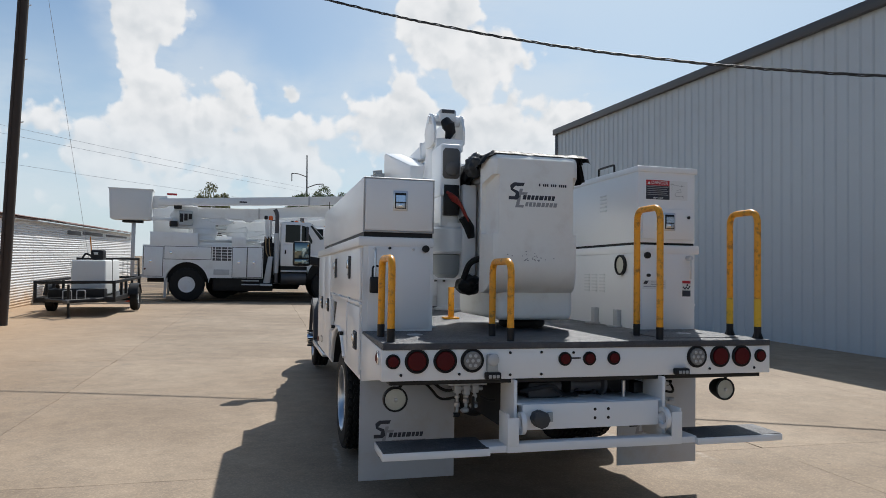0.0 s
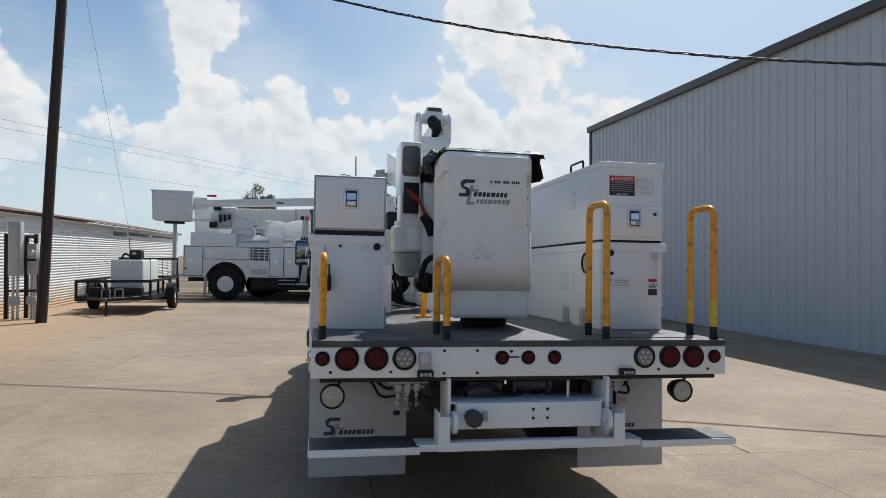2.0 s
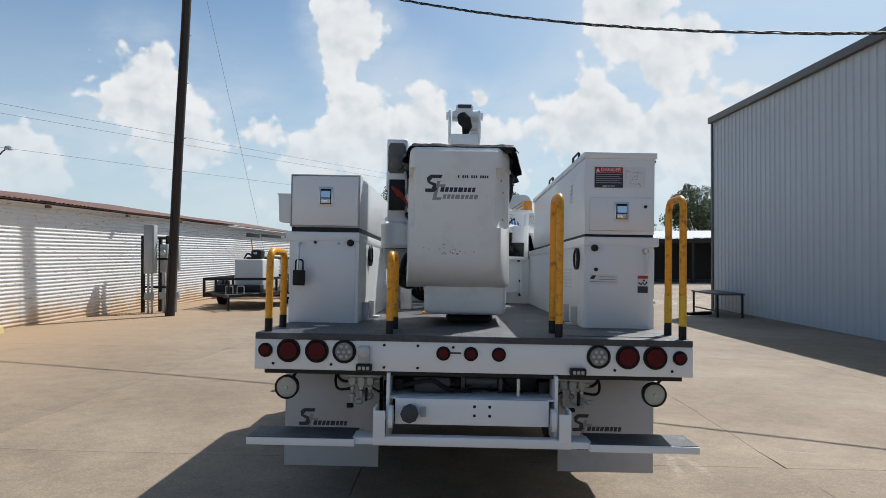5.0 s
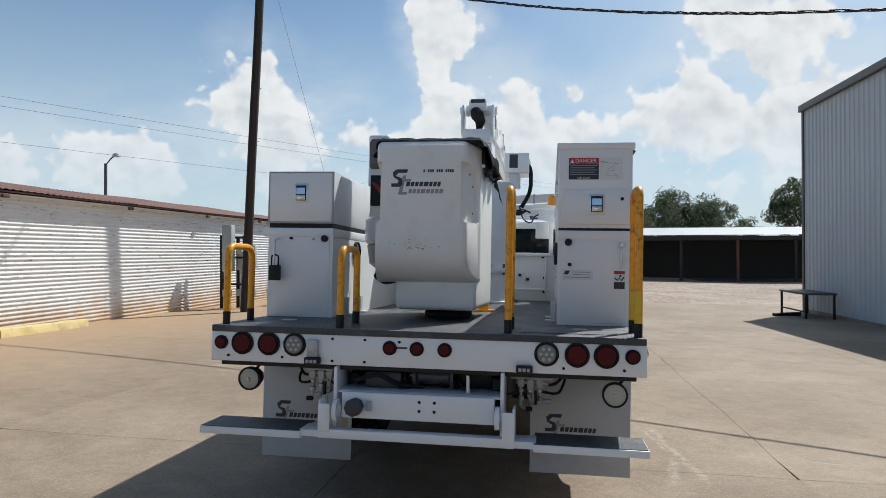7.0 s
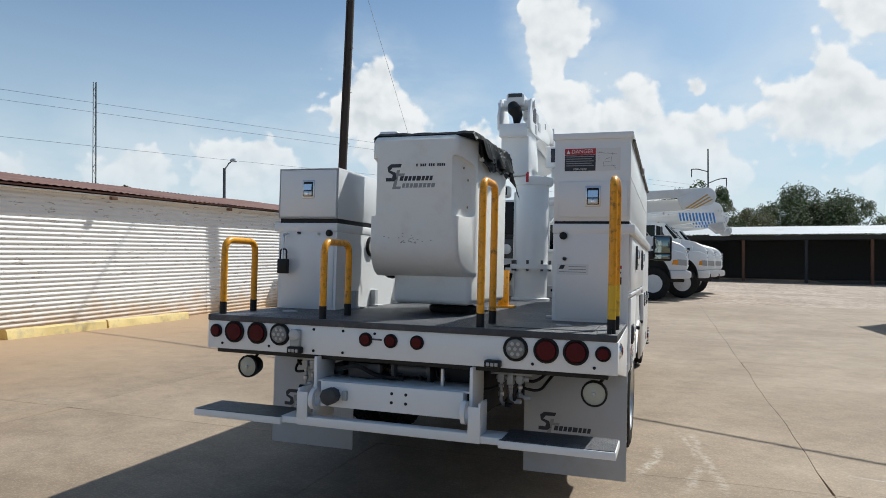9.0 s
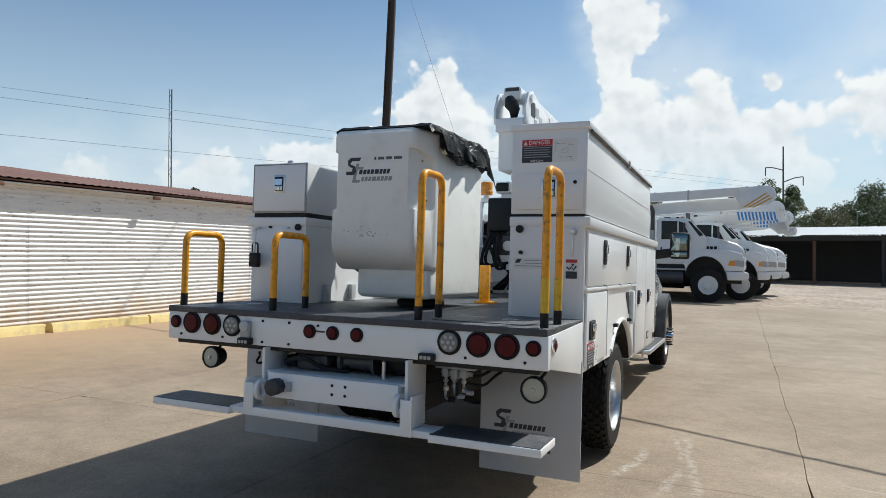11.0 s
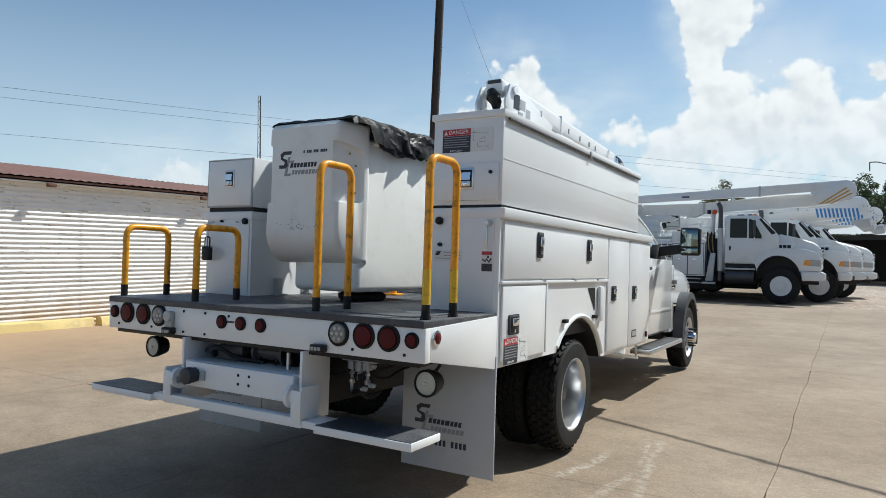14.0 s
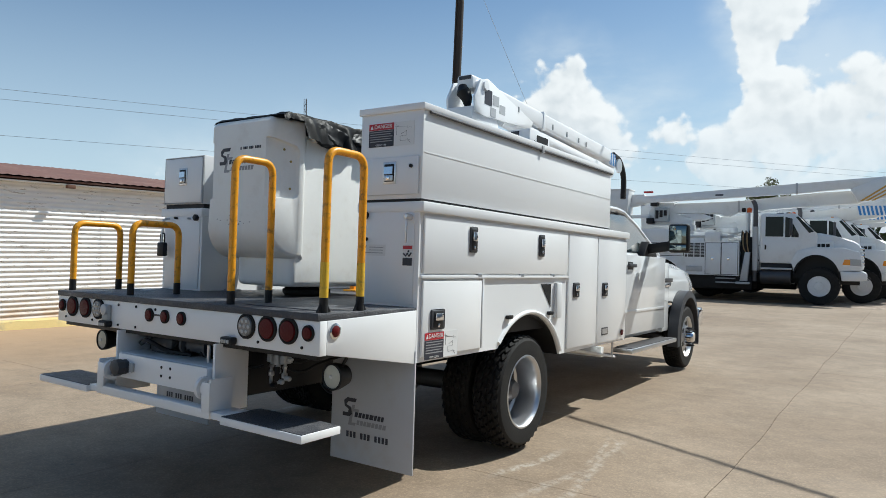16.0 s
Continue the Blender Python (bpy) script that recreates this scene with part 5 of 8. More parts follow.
# bucket with its hooded front, cover and mount
def rounded_tub():
    bm = bmesh.new()
    prism(bm, [(0.745, 1.222), (1.62, 1.222), (1.62, 2.24), (0.80, 2.24), (0.80, 1.47), (0.745, 1.47)], "x", -0.345, 0.262)
    for v in bm.verts:
        v.co.x += -(1.62 - v.co.y) * 0.028 if v.co.x > 0 else (1.62 - v.co.y) * 0.035
    bmesh.ops.bevel(bm, geom=bm.edges[:], offset=0.04, segments=4, profile=0.5, affect="EDGES")
    return bm


bucket = part("bucket", rounded_tub(), FIBRE, truck, "white fibreglass lift bucket")
# hooded front: upright face, big rounded underside, a pocket let into each cheek
def hood_shape():
    poly = [(0.90, 2.33), (0.60, 2.33), (0.572, 2.30)]
    for k in range(13):
        a = math.radians(180 + 90 * k / 12)
        poly.append((0.572 + 0.22 + 0.22 * math.cos(a), 1.625 + 0.22 * math.sin(a)))
    poly += [(0.90, 1.405)]
    poly = [(0.83, z) if y > 0.85 else (y, z) for y, z in poly]
    bm = prism(bmesh.new(), poly, "x", -0.44, 0.262)
    for v in bm.verts:
        v.co.x += -max(0.0, 0.80 - v.co.y) * 0.36 if v.co.x > 0 else max(0.0, 0.80 - v.co.y) * 0.12
    for left, width in ((True, 0.055), (False, 0.045)):
        rim = [e for e in bm.edges if all((v.co.x < -0.3) == left and (v.co.x > 0.1) != left for v in e.verts)]
        bmesh.ops.bevel(bm, geom=rim, offset=width, segments=4, profile=0.5, affect="EDGES", clamp_overlap=True)
    return mesh_of("bucket_hood", bm, FIBRE)


def carve(me, cutters, width, seg):
    """Cuts pockets into a mesh and rounds the new edges."""
    ob = bpy.data.objects.new("carved", me)
    scene.collection.objects.link(ob)
    tools = []
    for bm in cutters:
        c = bpy.data.objects.new("pocket", mesh_of("pocket", bm, FIBRE))
        scene.collection.objects.link(c)
        tools.append(c)
        mod = ob.modifiers.new("pocket", "BOOLEAN")
        mod.operation, mod.object, mod.solver = "DIFFERENCE", c, "EXACT"
    bev = ob.modifiers.new("round", "BEVEL")
    bev.width, bev.segments, bev.limit_method, bev.angle_limit = width, seg, "ANGLE", radians(40)
    out = bpy.data.meshes.new_from_object(ob.evaluated_get(bpy.context.evaluated_depsgraph_get()))
    for o in [ob] + tools:
        bpy.data.objects.remove(o)
    out.polygons.foreach_set("use_smooth", [True] * len(out.polygons))
    out.set_sharp_from_angle(angle=radians(50))
    return out


def pocket_tool(s):
    """Pocket open to the front, its back edge at a sloping flange."""
    xi, xo = (0.228, 0.36) if s > 0 else (-0.405, -0.54)
    a, b = sorted((xi, xo))
    bm = prism(bmesh.new(), [(0.40, 1.80), (0.755, 1.805), (0.775, 1.83), (0.775, 2.13), (0.755, 2.155), (0.62, 2.19), (0.40, 2.21)], "x", a, b, 0.012, 2)
    for v in bm.verts:
        v.co.x -= s * (0.80 - v.co.y) * (0.36 if s > 0 else 0.12)
    return bm


hood = share("bucket_hood", carve(hood_shape(), [pocket_tool(1), pocket_tool(-1)], 0.012, 3), bucket)
part("rim_lip", box(bmesh.new(), -0.37, 0.28, 0.88, 1.64, 2.20, 2.25, 0.02, 3), FIBRE, bucket)
BRASS = mat("brass", (0.4, 0.3, 0.1), 0.4, metal=0.8)
for y, z in ((0.69, 2.125), (0.735, 2.05), (0.735, 1.87)):
    part("fastener", lathe(bmesh.new(), [(0.008, 0), (0.008, 0.006), (0.002, 0.008)], (0.226 - (0.80 - y) * 0.36, y, z), "x", 10), BRASS, bucket)
maker_logo(hood, pose(-0.312, 0.5715, 2.03), 0.285)
for k in range(14):
    if k in (1, 5, 9):
        continue
    part("text_bar", box(bmesh.new(), -0.10 + k * 0.0145, -0.09 + k * 0.0145, 0.5695, 0.5712, 2.125, 2.143), LOGO_DARK, hood)
# scuffs low on the hood: small dark nicks
rng = random.Random(4)
sb = bmesh.new()
for k in range(46):
    x, z = rng.gauss(-0.14, 0.07), rng.gauss(1.625, 0.025)
    w = rng.uniform(0.002, 0.007)
    box(sb, x - w, x + w, 0.5692 + max(0, (1.66 - z)) ** 2 * 2.2, 0.5702 + max(0, (1.66 - z)) ** 2 * 2.2 + 0.002, z - 0.0025, z + 0.0025)
tagged(part("scuff", sb, LOGO_GREY, hood), kind="stuff")


def bucket_cover():
    """Black vinyl cover: a crumpled sheet over the rim, hanging at the edges."""
    bm = bmesh.new()
    nx, ny = 56, 84
    x0, x1, y0, y1 = -0.47, 0.335, 0.60, 1.78
    g = []
    for j in range(ny + 1):
        row = []
        for i in range(nx + 1):
            u, v = i / nx, j / ny
            x, y = x0 + (x1 - x0) * u, y0 + (y1 - y0) * v
            edge = min(u, 1 - u) * (x1 - x0)
            back = (1 - v) * (y1 - y0)
            front = v * (y1 - y0)
            z = 2.358 + 0.007 * noise.noise((x * 5, y * 5, 1.0)) + (0.010 + 0.03 * v) * abs(noise.noise((x * 9 + 3, y * 5.5, 2.0))) + 0.005 * abs(noise.noise((x * 22, y * 13, 4.0)))
            fall = max(0.0, 0.07 - edge) / 0.07
            hang = 0.13 + 0.06 * noise.noise((x * 2, y * 3.2, 5.0)) + 0.04 * v
            if front < 0.16:
                hang *= max(0.0, front / 0.16) if u < 0.95 else 0.3
            z -= fall ** 1.6 * max(hang, 0.015)
            if back < 0.1:
                z -= ((0.1 - back) / 0.1) ** 1.5 * 0.16
            if front < 0.05:
                z -= (0.05 - front) * 0.5
            bulge = fall * (0.03 * math.sin(y * 17 + 3 * noise.noise((y * 4, x, 0))) + 0.03 * noise.noise((y * 14, z * 9, 7.0)) + 0.012 * noise.noise((y * 34, z * 25, 3.0))) * (1 if u > 0.5 else -1)
            row.append(bm.verts.new((x + bulge - fall * 0.02 * (1 if u > 0.5 else -1), y, z)))
        g.append(row)
    for j in range(ny):
        for i in range(nx):
            bm.faces.new((g[j][i], g[j][i + 1], g[j + 1][i + 1], g[j + 1][i]))
    bmesh.ops.solidify(bm, geom=bm.faces, thickness=0.006)
    return bm


part("bucket_cover", bucket_cover(), TARP, bucket, "crumpled black vinyl bucket cover", 50)
wad = bmesh.new()
bmesh.ops.create_icosphere(wad, subdivisions=4, radius=1.0)
for v in wad.verts:
    d = 1 + 0.22 * noise.noise(v.co * 2.3) + 0.1 * noise.noise(v.co * 6)
    v.co = Vector((v.co.x * 0.07 * d - 0.425, v.co.y * 0.16 * d + 0.95, v.co.z * 0.085 * d + 2.30))
part("cover_roll", wad, TARP, bucket, "", 60)

def bunched(x, y0, y1, z, r, seed):
    """Gathered vinyl along an edge: deep irregular folds."""
    bm = bmesh.new()
    n, m = 70, 30
    g = []
    for j in range(n + 1):
        v = j / n
        y = y0 + (y1 - y0) * v
        taper = min(1.0, 6 * v + 0.25, 5 * (1 - v) + 0.2)
        row = []
        for i in range(m):
            a = 2 * math.pi * i / m
            f = 0.70 + 0.95 * abs(noise.noise((math.cos(a) * 1.1 + seed, y * 6.5 + 1.6 * math.sin(a), 0.7))) + 0.35 * noise.noise((y * 6, math.cos(a), math.sin(a) + seed)) - 0.18 * abs(noise.noise((y * 26 + a * 1.5, seed, 2.0)))
            row.append(bm.verts.new((x + r * 0.55 * taper * f * math.cos(a), y + 0.02 * noise.noise((a, y * 9, seed)), z - 0.02 * v + r * taper * f * math.sin(a) + 0.018 * math.sin(9 * y + seed))))
        g.append(row)
    for j in range(n):
        for i in range(m):
            bm.faces.new((g[j][i], g[j][(i + 1) % m], g[j + 1][(i + 1) % m], g[j + 1][i]))
    bm.faces.new(g[0][::-1])
    bm.faces.new(g[-1])
    return bm


part("cover_folds", bunched(0.265, 0.83, 1.72, 2.265, 0.085, 1.0), TARP, bucket, "", 40)
part("cover_folds", bunched(-0.425, 0.80, 1.60, 2.30, 0.07, 5.0), TARP, bucket, "", 40)

TUBE_TAN = mat("tube_inside", (0.13, 0.12, 0.11), 0.6, var=0.2)
# bucket mount on the left: levelling arm, pivot, hoses, rotator
mount = part("bucket_mount", box(bmesh.new(), -0.63, -0.475, 1.15, 1.45, 2.10, 2.49, 0.02, 3), WHITE, truck, "white boom tip and bucket mount")
part("mount_face", prism(bmesh.new(), [(-0.60, 2.23), (-0.505, 2.23), (-0.488, 2.25), (-0.488, 2.43), (-0.505, 2.455), (-0.60, 2.455), (-0.617, 2.43), (-0.617, 2.25)], "y", 1.143, 1.152, 0.003), TUBE_TAN, mount)
part("pivot", lathe(bmesh.new(), [(0.05, 0), (0.05, -0.03), (0.035, -0.04), (0.002, -0.04)], (-0.55, 1.145, 2.30), "y", 22), TUBE_TAN, mount)
part("mount_arm", box(bmesh.new(), -0.62, -0.485, 1.18, 1.42, 1.88, 2.12, 0.012), WHITE, mount)
part("slot", box(bmesh.new(), -0.605, -0.49, 1.142, 1.182, 1.96, 2.185, 0.004), BLACK, mount)
for k in range(4):
    part("hose", sweep(bmesh.new(), bend([(-0.585 + k * 0.012, 1.14, 2.13 - k * 0.018), (-0.52 + k * 0.012, 1.10, 2.09 - k * 0.018), (-0.45 + k * 0.008, 1.12, 1.97 - k * 0.018)], 0.05, 4), 0.011, 8), HOSE, mount)
part("hose_wrap", sweep(bmesh.new(), [(-0.46, 1.14, 1.95), (-0.41, 1.15, 1.88), (-0.39, 1.16, 1.8)], [0.035, 0.04, 0.03], 10), TARP, mount)
rot = part("rotator", lathe(bmesh.new(), [(0.14, 0), (0.155, 0.02), (0.155, 0.18), (0.13, 0.2), (0.13, 0.23), (0.02, 0.23)], (-0.52, 1.3, 1.68), "z", 30), WHITE, mount)
part("rotator_foot", lathe(bmesh.new(), [(0.06, 0), (0.10, 0.03), (0.12, 0.17), (0.10, 0.18)], (-0.54, 1.3, 1.50), "z", 24), GREY_BOX, mount)
part("bracket", box(bmesh.new(), -0.46, -0.35, 1.15, 1.5, 1.5, 2.2, 0.02), WHITE, mount)
bag = bmesh.new()
bmesh.ops.create_icosphere(bag, subdivisions=4, radius=1.0)
for v in bag.verts:
    d = 1 + 0.2 * noise.noise(v.co * 2.0) + 0.08 * noise.noise(v.co * 6)
    v.co = Vector((v.co.x * 0.10 * d - 0.43, v.co.y * 0.10 * d + 1.05, v.co.z * 0.07 * d + 1.455))
part("hose_bag", bag, TARP, mount, "black vinyl hose cover", 60)
part("hose_strap", sweep(bmesh.new(), bend([(-0.49, 1.0, 1.5), (-0.46, 0.95, 1.62), (-0.36, 0.86, 1.66), (-0.34, 0.86, 1.5), (-0.42, 0.98, 1.43)], 0.05, 4), 0.022, 8), TARP, mount)

# boom: folded over the cab, elbow above the pedestal
pedestal = part("pedestal", lathe(bmesh.new(), [(0.2, 0), (0.2, 0.02), (0.17, 0.03), (0.17, 1.2), (0.02, 1.2)], (0.11, 3.45, 1.15), "z", 32), WHITE, truck, "white boom pedestal")
part("flange", lathe(bmesh.new(), [(0.17, 0), (0.215, 0.0), (0.215, 0.05), (0.17, 0.05)], (0.11, 3.45, 1.47), "z", 32), WHITE, pedestal)
part("turntable", lathe(bmesh.new(), [(0.1, 0), (0.2, 0.0), (0.215, 0.03), (0.215, 0.08), (0.1, 0.1)], (0.11, 3.45, 2.33), "z", 32), WHITE, pedestal)
for k in range(8):
    a = 2 * math.pi * k / 8
    part("flange_bolt", cyl(bmesh.new(), (0.11 + 0.195 * math.cos(a), 3.45 + 0.195 * math.sin(a), 1.45), (0.11 + 0.195 * math.cos(a), 3.45 + 0.195 * math.sin(a), 1.56), 0.014, 8), DARK_STEEL, pedestal)
part("red_mark", box(bmesh.new(), 0.085, 0.11, 3.22, 3.236, 2.35, 2.45), DECAL_RED, pedestal)
turret = part("turret", prism(bmesh.new(), [(3.22, 2.42), (3.75, 2.42), (3.75, 2.6), (3.55, 2.95), (3.2, 2.95)], "x", -0.18, 0.11, 0.02), WHITE, truck)
elbow = thing("elbow", pose(0, 0, 0), "", "")
elbow.parent = truck
for x0, x1 in ((-0.205, -0.18), (0.105, 0.13)):
    ahead = [(3.5, 3.2), (4.35, 2.99), (4.30, 2.9)] if x0 > 0 else [(3.46, 3.2), (3.58, 3.05), (3.5, 2.88)]
    pts = [(3.22, 3.2), (3.36, 3.24)] + ahead + [(3.3, 2.86), (3.14, 2.88), (3.12, 3.02)]
    part("elbow_plate", prism(bmesh.new(), pts, "x", x0, x1, 0.006), WHITE, elbow)
part("elbow_web", prism(bmesh.new(), [(3.12, 2.80), (3.3, 2.80), (3.3, 2.93), (3.12, 2.93)], "x", -0.18, 0.105, 0.006), WHITE, elbow)
part("elbow_cylinder", lathe(bmesh.new(), [(0.06, -0.15), (0.06, 0.15)], (-0.017, 3.3, 3.155), "x", 20), WHITE, elbow)
for x in (-0.217, 0.142):
    part("pin_cap", lathe(bmesh.new(), [(0.045, -0.012), (0.045, 0.012)], (x, 3.3, 3.155), "x", 18), WHITE, elbow)
part("elbow_cap", prism(bmesh.new(), [(-0.13, 3.13), (0.05, 3.13), (0.05, 3.24), (0.03, 3.26), (-0.11, 3.26), (-0.13, 3.24)], "y", 3.2, 3.42, 0.008), WHITE, elbow)
part("cap_dark", box(bmesh.new(), -0.11, 0.03, 3.195, 3.203, 3.215, 3.25), FLARE, elbow)
part("hose_tail", sweep(bmesh.new(), [(-0.07, 3.21, 3.14), (-0.04, 3.18, 3.08), (-0.01, 3.2, 3.02), (-0.03, 3.25, 2.95)], [0.05, 0.07, 0.055, 0.03], 12), TARP, elbow)
boom = part("boom", box(bmesh.new(), -0.13, 0.06, 3.42, 6.75, 3.02, 3.20, 0.03, 3), WHITE, truck, "white telescopic boom folded over the cab")
boom.matrix_basis = pose(0.083, 3.42, 3.20, -2.4) @ Matrix.Diagonal((0.71, 1, 1, 1)) @ pose(0, -3.42, -3.20)
part("boom_tip", box(bmesh.new(), -0.115, 0.045, 6.7, 7.0, 2.98, 3.17, 0.03, 3), WHITE, boom)
for k in range(4):
    part("tip_stripe", prism(bmesh.new(), [(6.74 + k * 0.07, 2.99), (6.775 + k * 0.07, 2.99), (6.735 + k * 0.07, 3.16), (6.70 + k * 0.07, 3.16)], "x", 0.046, 0.049), DECAL_BLUE, boom)
part("lower_boom", cyl(bmesh.new(), (-0.02, 3.75, 2.93), (-0.02, 6.9, 2.9), 0.075, 18), WHITE, boom)
for y in (4.0, 4.62, 4.85, 5.25, 5.6, 5.85):
    part("boom_clip", box(bmesh.new(), 0.058, 0.074, y, y + 0.025, 3.06, 3.12, 0.003), GREY_BOX, boom)
part("boom_collar", box(bmesh.new(), -0.145, 0.075, 4.6, 4.66, 3.0, 3.215, 0.01), WHITE, boom)
part("end_pulley", lathe(bmesh.new(), [(0.10, -0.02), (0.10, 0.02)], (0.07, 7.05, 3.02), "x", 20), STEEL, boom)
part("hose_loop", sweep(bmesh.new(), bend([(0.0, 6.95, 3.15), (0.0, 7.2, 3.13), (0.0, 7.42, 2.95), (0.0, 7.42, 2.6)], 0.2, 6), 0.055, 12), RUBBER, boom, "black hose guard at the boom end")
for y0, y1, z0, z1 in ((3.30, 3.44, 2.98, 3.13), (3.46, 3.58, 3.0, 3.1), (3.42, 3.52, 2.88, 2.97), (3.60, 3.71, 2.94, 3.03)):
    part("data_plate", box(bmesh.new(), 0.13, 0.133, y0, y1, z0, z1), LOGO_DARK if z1 > 3.1 else GALV, elbow)
ctrl = part("control_box", box(bmesh.new(), 0.215, 0.48, 3.6, 4.05, 2.55, 2.765, 0.01), WHITE, truck)
part("control_face", box(bmesh.new(), 0.479, 0.483, 3.75, 4.0, 2.62, 2.72), BLACK, ctrl)
part("sign", box(bmesh.new(), 0.27, 0.36, 3.596, 3.6, 2.60, 2.745), LOGO_DARK, ctrl)
part("control_post", box(bmesh.new(), 0.26, 0.38, 3.7, 3.9, 2.4, 2.56, 0.01), WHITE, ctrl)
part("hose_loop", sweep(bmesh.new(), bend([(0.42, 3.7, 2.68), (0.5, 3.7, 2.62), (0.5, 3.7, 2.35), (0.4, 3.7, 2.18)], 0.1, 5), 0.022, 10), RUBBER, ctrl)
# boom rest and gauges over the cab
rest = part("boom_rest", box(bmesh.new(), -0.4, -0.15, 5.75, 5.85, 2.75, 2.93, 0.02), GREY_BOX, truck)
part("rest_fin", box(bmesh.new(), -0.45, -0.40, 5.76, 5.84, 2.78, 2.9, 0.006), GALV, rest)
part("rest_post", box(bmesh.new(), -0.32, -0.26, 5.77, 5.83, 2.1, 2.75, 0.004), WHITE, rest)
part("rest_bar", cyl(bmesh.new(), (-0.42, 5.8, 2.93), (-0.30, 5.8, 2.95), 0.035, 12), GREY_BOX, rest)
part("upper_cover", prism(bmesh.new(), [(4.0, 2.78), (5.7, 3.20), (5.8, 3.20), (5.8, 2.8), (4.0, 2.45)], "x", -0.27, -0.03, 0.02), WHITE, truck)

# headboard behind the cab
hb = part("headboard", box(bmesh.new(), -0.76, 0.76, 4.2, 4.24, 1.15, 1.68, 0.004), WHITE, truck, "white steel headboard with window frame")
for x in (-0.74, 0.12, 0.70):
    part("upright", box(bmesh.new(), x, x + 0.05, 4.19, 4.24, 1.68, 2.24, 0.004), WHITE, hb)
part("top_rail", box(bmesh.new(), -0.76, 0.76, 4.18, 4.25, 2.2, 2.255, 0.006), WHITE, hb)
part("clip_bar", box(bmesh.new(), 0.655, 0.68, 4.16, 4.19, 1.25, 1.66, 0.004), WHITE, hb)
part("equipment_box", box(bmesh.new(), 0.55, 0.70, 4.05, 4.18, 1.86, 2.05, 0.006), WHITE, hb)
for x0, x1 in ((0.17, 0.33), (0.70, 0.55)):
    part("corner_gusset", prism(bmesh.new(), [(x0, 2.2), (x1, 2.2), (x0, 2.02)], "y", 4.195, 4.215), WHITE, hb)
part("sill_rail", box(bmesh.new(), -0.74, 0.72, 4.15, 4.2, 1.66, 1.70, 0.005), WHITE, hb)
part("lower_rib", box(bmesh.new(), -0.74, 0.72, 4.18, 4.2, 1.27, 1.29, 0.003), WHITE, hb)
for x, z in ((0.24, 1.645), (0.62, 1.64), (0.64, 1.40), (0.64, 1.24), (0.2, 1.22), (0.45, 1.38), (0.36, 1.43)):
    part("clamp", box(bmesh.new(), x, x + 0.028, 4.165, 4.2, z, z + 0.03, 0.004), BLACK, hb)
part("wire", sweep(bmesh.new(), bend([(0.36, 4.16, 2.24), (0.40, 4.15, 2.08), (0.50, 4.15, 2.03), (0.53, 4.15, 2.12), (0.58, 4.16, 2.14)], 0.06, 4), 0.008, 7), RUBBER, hb)
part("wire", sweep(bmesh.new(), bend([(0.28, 4.16, 2.17), (0.40, 4.14, 2.20), (0.49, 4.15, 2.16)], 0.04, 4), 0.009, 7), RUBBER, hb)
part("lamp_plate", prism(bmesh.new(), [(0.27, 2.13), (0.37, 2.13), (0.45, 2.18), (0.35, 2.18)], "y", 4.13, 4.17), BLACK, hb)
vm = part("valve_stack", box(bmesh.new(), -0.46, -0.13, 3.72, 3.95, 1.84, 2.2, 0.02), BLACK, truck, "black hydraulic control stack")
part("stack_post", box(bmesh.new(), -0.14, -0.11, 3.7, 3.8, 1.15, 2.3, 0.006), WHITE_FLAT, vm)
part("gauge_box", box(bmesh.new(), -0.36, -0.13, 3.74, 3.86, 1.58, 1.79, 0.006), DARK_STEEL, vm)
part("gauge", lathe(bmesh.new(), [(0.055, 0), (0.055, -0.02), (0.04, -0.03), (0.002, -0.03)], (-0.22, 3.74, 1.68), "y", 20), DECAL_WHITE, vm)
part("stack_lamp", box(bmesh.new(), -0.38, -0.2, 3.72, 3.86, 2.25, 2.38, 0.03), WHITE, vm)
part("lamp_lens", box(bmesh.new(), -0.365, -0.225, 3.713, 3.722, 2.27, 2.36, 0.01), BLACK, vm)
hr = random.Random(12)
for k in range(8):
    x0, x1 = -0.46 + 0.03 * k, -0.5 + hr.uniform(0.0, 0.2)
    part("hose", sweep(bmesh.new(), bend([(x0, 3.8, 1.86), (x1, 3.72 - hr.uniform(0, 0.1), 1.66), (x1 - 0.05 + hr.uniform(0, 0.25), 3.66, 1.45 - hr.uniform(0, 0.1)), (-0.28 + hr.uniform(-0.1, 0.2), 3.8, 1.52), (-0.2, 3.9, 1.3 + hr.uniform(0, 0.2)), (-0.5 + hr.uniform(0, 0.2), 4.05, 1.2)], 0.14, 5), 0.017, 8), RUBBER, vm)
part("stack_foot", box(bmesh.new(), -0.22, -0.06, 3.68, 3.86, 1.42, 1.48, 0.006), WHITE_FLAT, vm)
bc = part("amber_beacon", lathe(bmesh.new(), [(0.06, 0), (0.06, 0.03), (0.055, 0.035), (0.058, 0.1), (0.05, 0.115), (0.002, 0.12)], (0.74, 4.27, 2.25), "z", 22), AMBER, truck, "amber beacon")
part("beacon_arm", box(bmesh.new(), 0.66, 0.80, 4.2, 4.33, 2.225, 2.25, 0.004), WHITE, truck)
part("amber_beacon", lathe(bmesh.new(), [(0.075, 0), (0.075, 0.04), (0.07, 0.045), (0.072, 0.13), (0.06, 0.15), (0.002, 0.155)], (-0.66, 4.22, 2.29), "z", 22), AMBER, truck, "amber beacon")
part("beacon_post", cyl(bmesh.new(), (-0.66, 4.22, 2.2), (-0.66, 4.22, 2.3), 0.03, 12), WHITE, truck)
